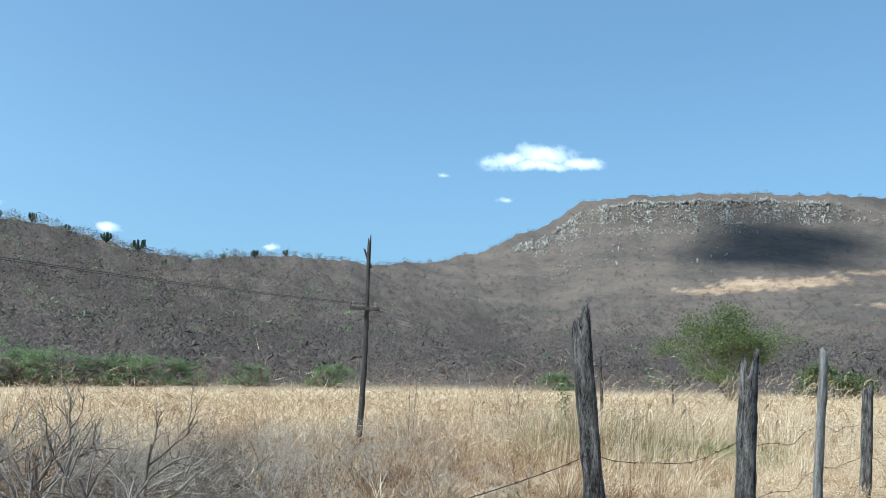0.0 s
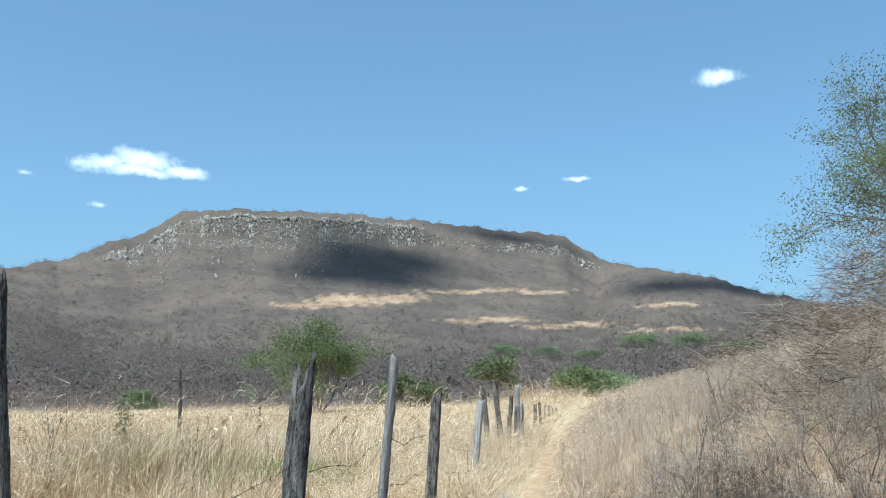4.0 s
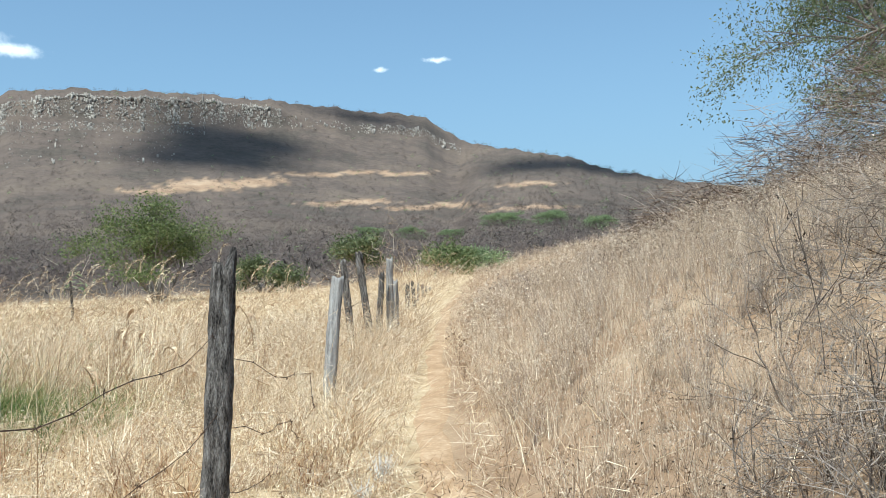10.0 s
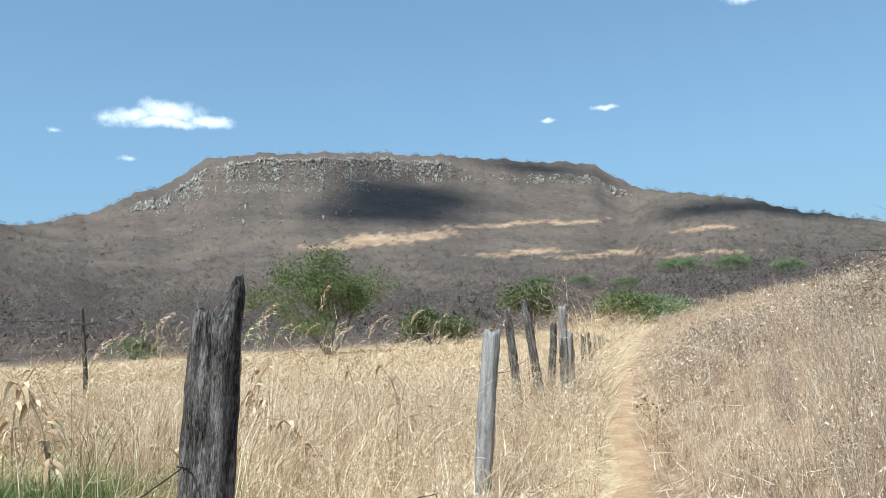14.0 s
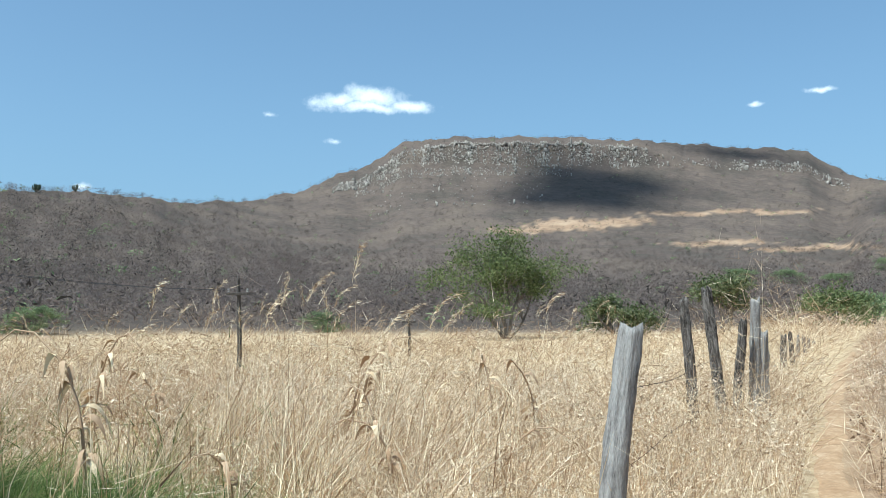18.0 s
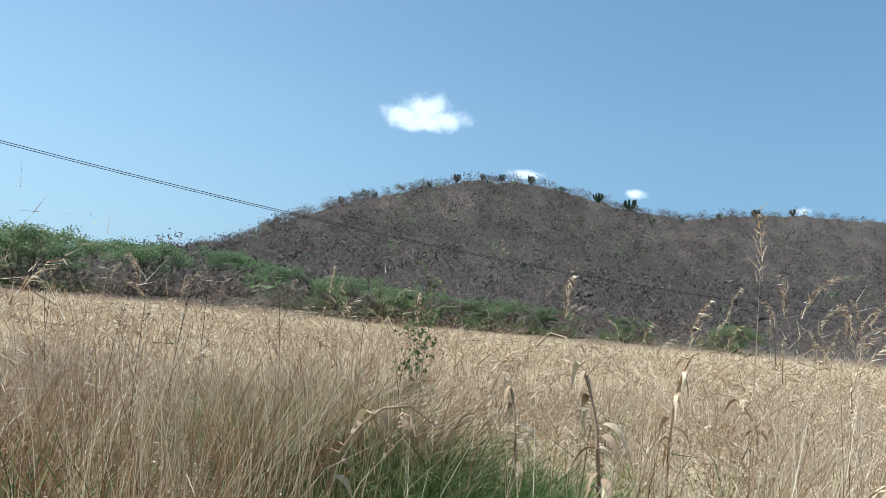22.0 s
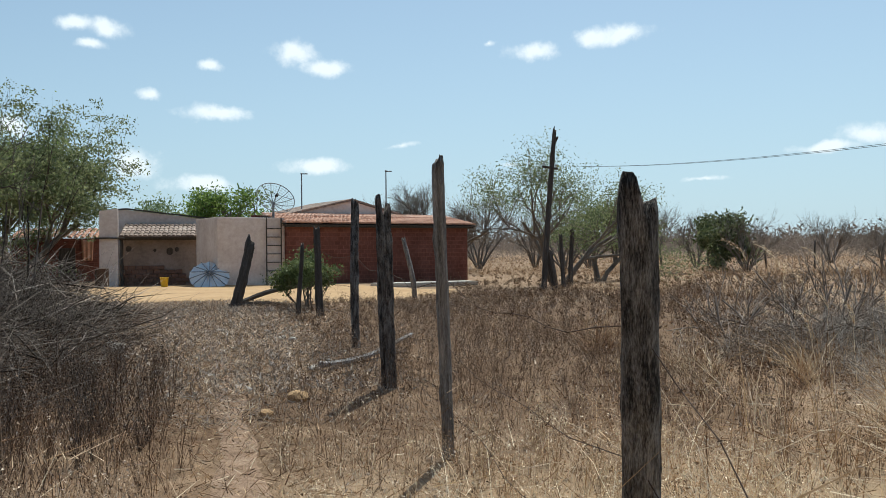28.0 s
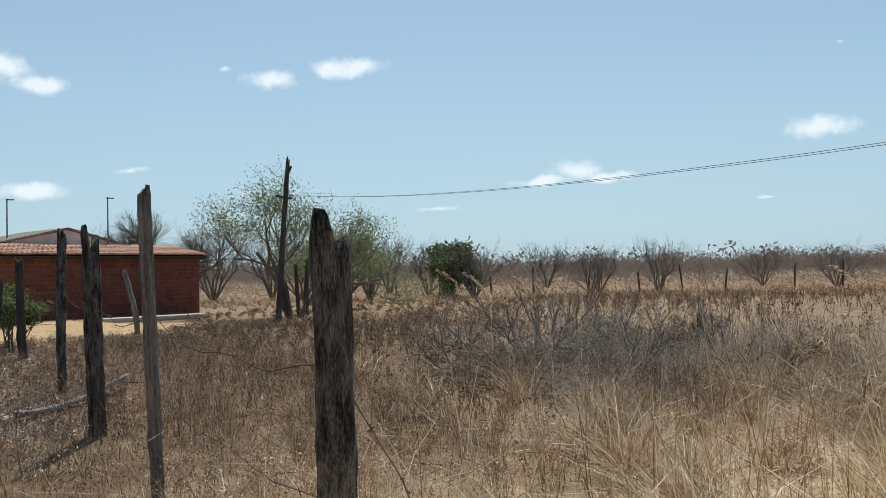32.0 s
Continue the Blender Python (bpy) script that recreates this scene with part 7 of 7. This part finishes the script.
dark_bush = tagged(dry_bush(302, 2.0, 8, 4, TWIG_DARK, "brush_heap", flat=1.0, thick=0.016, lift=-0.01), "heap of dark dead thorn branches beside the path", "brush heap", "brush heaps by the path")
dark_bush.matrix_world = Matrix.Translation((3.6, 12.2, ground_at(3.6, 12.2)))
HEAPS = [(4.4, 15.0, 0.95, 50), (3.5, 11.0, 0.9, 100), (5.2, 11.8, 1.15, 150), (5.6, 14.0, 1.2, 200), (6.9, 11.0, 1.2, 250), (4.3, 9.4, 0.85, 300), (3.5, 15.9, 0.7, 10), (7.4, 14.0, 1.2, 60), (5.6, 16.4, 0.95, 75), (6.2, 8.8, 1.0, 111), (8.6, 12.4, 1.3, 95), (4.0, 13.8, 1.0, 222), (7.0, 16.2, 1.1, 333), (9.2, 15.0, 1.2, 15), (3.3, 13.2, 0.8, 190), (5.0, 13.0, 1.2, 280), (6.4, 12.8, 1.2, 310), (8.4, 17.2, 1.0, 20)]
for n, (x, y, k, turn) in enumerate(HEAPS):
    ob = copy_thing(dark_bush, Matrix())
    ob.matrix_world = Matrix.Translation((x, y, ground_at(x, y))) @ pose(0, 0, 0, 0, 0, turn) @ Matrix.Scale(k, 4)
silver = tagged(dry_bush(303, 1.9, 18, 4, TWIG_SILVER, "silver_brush", flat=1.2, thick=0.007, lift=-0.03), "low sprawl of silvery dead twigs in the grass", "dead bush", "silver brush in the field")
silver.matrix_world = Matrix.Translation((-8.4, 17.4, ground_at(-8.4, 17.4)))
for n, (x, y, k) in enumerate(((-7.2, 16.2, 1.2), (-9.8, 18.6, 1.3), (-6.4, 17.6, 1.1), (-10.6, 16.6, 1.3), (-5.2, 18.6, 0.9), (-11.4, 21.8, 1.2), (-8.2, 19.6, 1.2), (-9.6, 21.0, 1.2), (-7.0, 20.6, 1.0), (-12.2, 18.4, 1.3), (-10.6, 24.2, 1.2), (-9.4, 23.0, 1.1), (-7.5, 15.1, 1.1), (-8.2, 16.6, 0.9))):
    ob = copy_thing(silver, Matrix())
    ob.matrix_world = Matrix.Translation((x, y, ground_at(x, y))) @ pose(0, 0, 0, 0, 0, 57 * n) @ Matrix.Diagonal((k, k, 0.7 * k, 1))
for n, (x, y, k) in enumerate(((-10.4, 15.6, 1.2), (-7.8, 15.8, 1.15), (-6.6, 16.6, 0.8), (-9.2, 14.4, 1.0), (-11.8, 14.2, 1.2), (-8.6, 17.4, 1.1), (-6.0, 18.6, 0.6))):
    ob = copy_thing(dark_bush, Matrix())
    ob.matrix_world = Matrix.Translation((x, y, ground_at(x, y))) @ pose(0, 0, 0, 0, 0, 97 * n + 30) @ Matrix.Scale(0.75 * k, 4)


limbs = tagged(dry_bush(304, 2.3, 9, 3, TWIG, "dead_branches", flat=0.9, thick=0.032, lift=0.0, splay=0.6), "dead forked branches sticking out of a brush heap", "dead branches", "dead branches in the brown field")
limbs.matrix_world = Matrix.Translation((-7.3, 14.4, ground_at(-7.3, 14.4)))
for x, y, k, turn in ((-8.3, 13.6, 0.9, 70), (-6.6, 13.8, 0.75, 160), (-9.2, 14.6, 0.8, 230)):
    copy_thing(limbs, Matrix.Translation((x, y, ground_at(x, y))) @ pose(0, 0, 0, 0, 0, turn) @ Matrix.Scale(k, 4))


# ---- dried corn, tall weeds and small things ----
def corn_stalk(seed, height):
    """A dried corn plant: bent stem, hanging leaves and a withered cob, at the origin."""
    rng = np.random.default_rng(seed)
    ob = tagged(new("corn_stalk"), "dried brown corn stalk with hanging withered leaves", "corn plant", "dried corn in the field")
    out = Tubes()
    a = rng.uniform(0, 6.28)
    bend = np.array([math.cos(a), math.sin(a), 0])
    pts = [np.array([0, 0, height * f]) + bend * 0.34 * height * f ** 4 + rng.normal(0, 0.008, 3) for f in np.linspace(0, 1, 9)]
    pts.append(pts[-1] + bend * 0.2 + np.array([0, 0, 0.02]))
    pts.append(pts[-1] + bend * 0.2 - np.array([0, 0, 0.13]))
    out.tube(pts, np.linspace(0.018, 0.006, len(pts)), 6)
    out.mesh("stem", HERB, ob)
    for k in range(15):
        f = rng.uniform(0.2, 0.97)
        p = np.array([0, 0, height * f]) + bend * 0.34 * height * f ** 4
        b = rng.uniform(0, 6.28)
        way, side = np.array([math.cos(b), math.sin(b), 0]), np.array([-math.sin(b), math.cos(b), 0])
        size, verts = rng.uniform(0.28, 0.58), []
        for m in range(7):
            g = m / 6
            c = p + way * size * (0.75 * g - 0.25 * g * g) + np.array([0, 0, size * (0.35 * g - 1.05 * g * g)])
            w = 0.026 * (0.35 + math.sin(3.0 * g + 0.15)) * (1 - 0.4 * g)
            tw = side * math.cos(2.2 * g * rng.uniform(0.6, 1)) + np.array([0, 0, 1]) * math.sin(2.2 * g)
            verts += [c - tw * w, c + np.array([0, 0, 0.006]), c + tw * w]
        faces = []
        for m in range(6):
            for s in range(2):
                faces.append((m * 3 + s, m * 3 + s + 1, m * 3 + s + 4, m * 3 + s + 3))
        add_mesh("leaf", verts, faces, HERB if k % 3 else STRAW, ob, True)
    return ob


corn = corn_stalk(1, 1.5)
corn.matrix_world = Matrix.Translation((-4.62, 27.4, ground_at(-4.62, 27.4)))
corn_low = corn_stalk(2, 0.95)
corn_low.matrix_world = Matrix.Translation((-4.85, 25.5, ground_at(-4.85, 25.5)))
CORN = [(-5.65, 27.26, 0.8, 0), (-3.1, 29.6, 0.9, 1), (-2.4, 28.4, 0.8, 1), (-6.4, 29.4, 0.95, 0), (-3.9, 30.6, 0.9, 0), (-5.9, 26.2, 0.85, 1), (-7.4, 25.6, 0.9, 1), (-4.2, 31.8, 1.0, 1), (-2.0, 31.4, 0.8, 0), (-6.9, 31.0, 1.0, 1), (-3.2, 27.4, 0.7, 1), (-8.6, 28.4, 0.9, 0), (-1.7, 29.2, 0.75, 1), (-2.9, 32.6, 0.9, 0), (-5.4, 24.3, 0.7, 1), (-9.4, 26.9, 0.8, 0)]
for n, (x, y, k, low) in enumerate(CORN):
    copy_thing(corn_low if low else corn, Matrix.Translation((x, y, ground_at(x, y))) @ pose(0, 0, 0, 4 * math.sin(n), 5 * math.cos(2 * n), 53 * n) @ Matrix.Scale(k, 4))


def leafy_weed(x, y, height, seed):
    rng = np.random.default_rng(seed)
    ob = thing("leafy_weed", (x, y, ground_at(x, y)), "green leafy weed standing above the dry grass", "weed", "leafy weeds in the field")
    out, tips = Tubes(), []
    for k in range(3):
        a = rng.uniform(0, 6.28)
        pts = [np.array([0.05 * k, 0, 0]) + np.array([math.cos(a) * 0.12 * f, math.sin(a) * 0.12 * f, height * f * (1 - 0.12 * k)]) + rng.normal(0, 0.01, 3) for f in np.linspace(0, 1, 8)]
        out.tube(pts, np.linspace(0.008, 0.003, 8), 5)
        tips += pts[3:]
    out.mesh("stem", TWIG, ob)
    leaf_cloud("leaves", tips[2:], 26, 0.075, 0.036, rng, LEAF_MID, ob, 1.0)


for n, (x, y, h) in enumerate(((-7.6, 27.1, 1.85),)):
    leafy_weed(x, y, h, 400 + n)


def seed_stem(x, y, height, seed):
    rng = np.random.default_rng(seed)
    ob = thing("seed_stem", (x, y, ground_at(x, y)), "thin tall dry stem beaded with seed pods", "weed", "tall seed stems in the field")
    out = Tubes()
    a = rng.uniform(0, 6.28)
    pts = [np.array([math.cos(a) * 0.25 * f * f, math.sin(a) * 0.25 * f * f, height * f]) for f in np.linspace(0, 1, 9)]
    out.tube(pts, np.linspace(0.006, 0.0025, 9), 4)
    for k in range(3):
        b, p = rng.uniform(0, 6.28), pts[3 + k]
        out.tube([p, p + (math.cos(b) * 0.15, math.sin(b) * 0.15, 0.2), p + (math.cos(b) * 0.24, math.sin(b) * 0.24, 0.5)], [0.004, 0.003, 0.002], 4)
    out.mesh("stem", TWIG_DARK, ob)
    tagged(leaf_cloud("seed_head", pts[5:], 9, 0.028, 0.016, rng, TWIG_DARK, ob, 1.0), kind="stuff")


for n, (x, y, h) in enumerate(((-8.4, 25.9, 2.05), (-8.0, 25.0, 1.8), (-8.8, 24.8, 1.9), (-8.6, 26.8, 2.2), (-7.6, 24.4, 1.5), (-9.6, 23.6, 2.0), (-9.9, 24.2, 1.7), (-4.4, 22.9, 1.3), (2.6, 21.0, 1.2), (3.4, 23.0, 1.3), (-10.4, 15.0, 1.6), (-12.5, 13.5, 1.9))):
    seed_stem(x, y, h, 500 + n)


def pale_tuft(x, y, size, seed):
    """A tuft of bleached torn leaves beside the path."""
    rng = np.random.default_rng(seed)
    n = 60
    a, lean = rng.uniform(0, 6.28, n), rng.uniform(0.1, 0.8, n)
    h = size * rng.uniform(0.5, 1, n)
    base = np.stack([0.04 * np.cos(a), 0.04 * np.sin(a), 0 * a], -1)
    tip = base + np.stack([np.cos(a) * lean * h, np.sin(a) * lean * h, h], -1)
    s = np.stack([-np.sin(a), np.cos(a), 0 * a], -1) * 0.006
    ob = add_mesh("pale_tuft", np.stack([base - s, base + s, tip], 1).reshape(-1, 3), np.arange(3 * n).reshape(-1, 3), WHITE_PAINT)
    ob.location = (x, y, ground_at(x, y))
    tagged(ob, "small tuft of bleached white leaves beside the path", "grass tuft")


pale_tuft(0.2, 23.6, 0.26, 1)
pale_tuft(0.08, 23.1, 0.16, 2)


def stone(x, y, size, seed, mat, label):
    rng = random.Random(seed)
    bm = bmesh.new()
    bmesh.ops.create_icosphere(bm, subdivisions=2, radius=size)
    for v in bm.verts:
        v.co *= 1 + rng.uniform(-0.18, 0.18)
        v.co.z *= 0.6
    ob = part("stone", bm, mat, None)
    ob.location = (x, y, ground_at(x, y) + size * 0.3)
    return tagged(ob, label, "stone", "stones by the path")


rng = random.Random(77)
for n in range(46):
    y = rng.uniform(5, 15)
    x = float(path_x(y)) + rng.choice((-1, 1)) * rng.uniform(0.1, 1.5)
    stone(x, y, rng.uniform(0.02, 0.07), 600 + n, CONCRETE, "small pale stone lying by the path")
stone(0.02, 16.3, 0.11, 700, YARD, "yellowish crumpled lump lying by the path")
stone(0.35, 16.9, 0.07, 701, YARD, "yellowish crumpled lump lying by the path")
stone(2.2, 12.6, 0.16, 702, CONCRETE, "pale stone beside the brush heap")
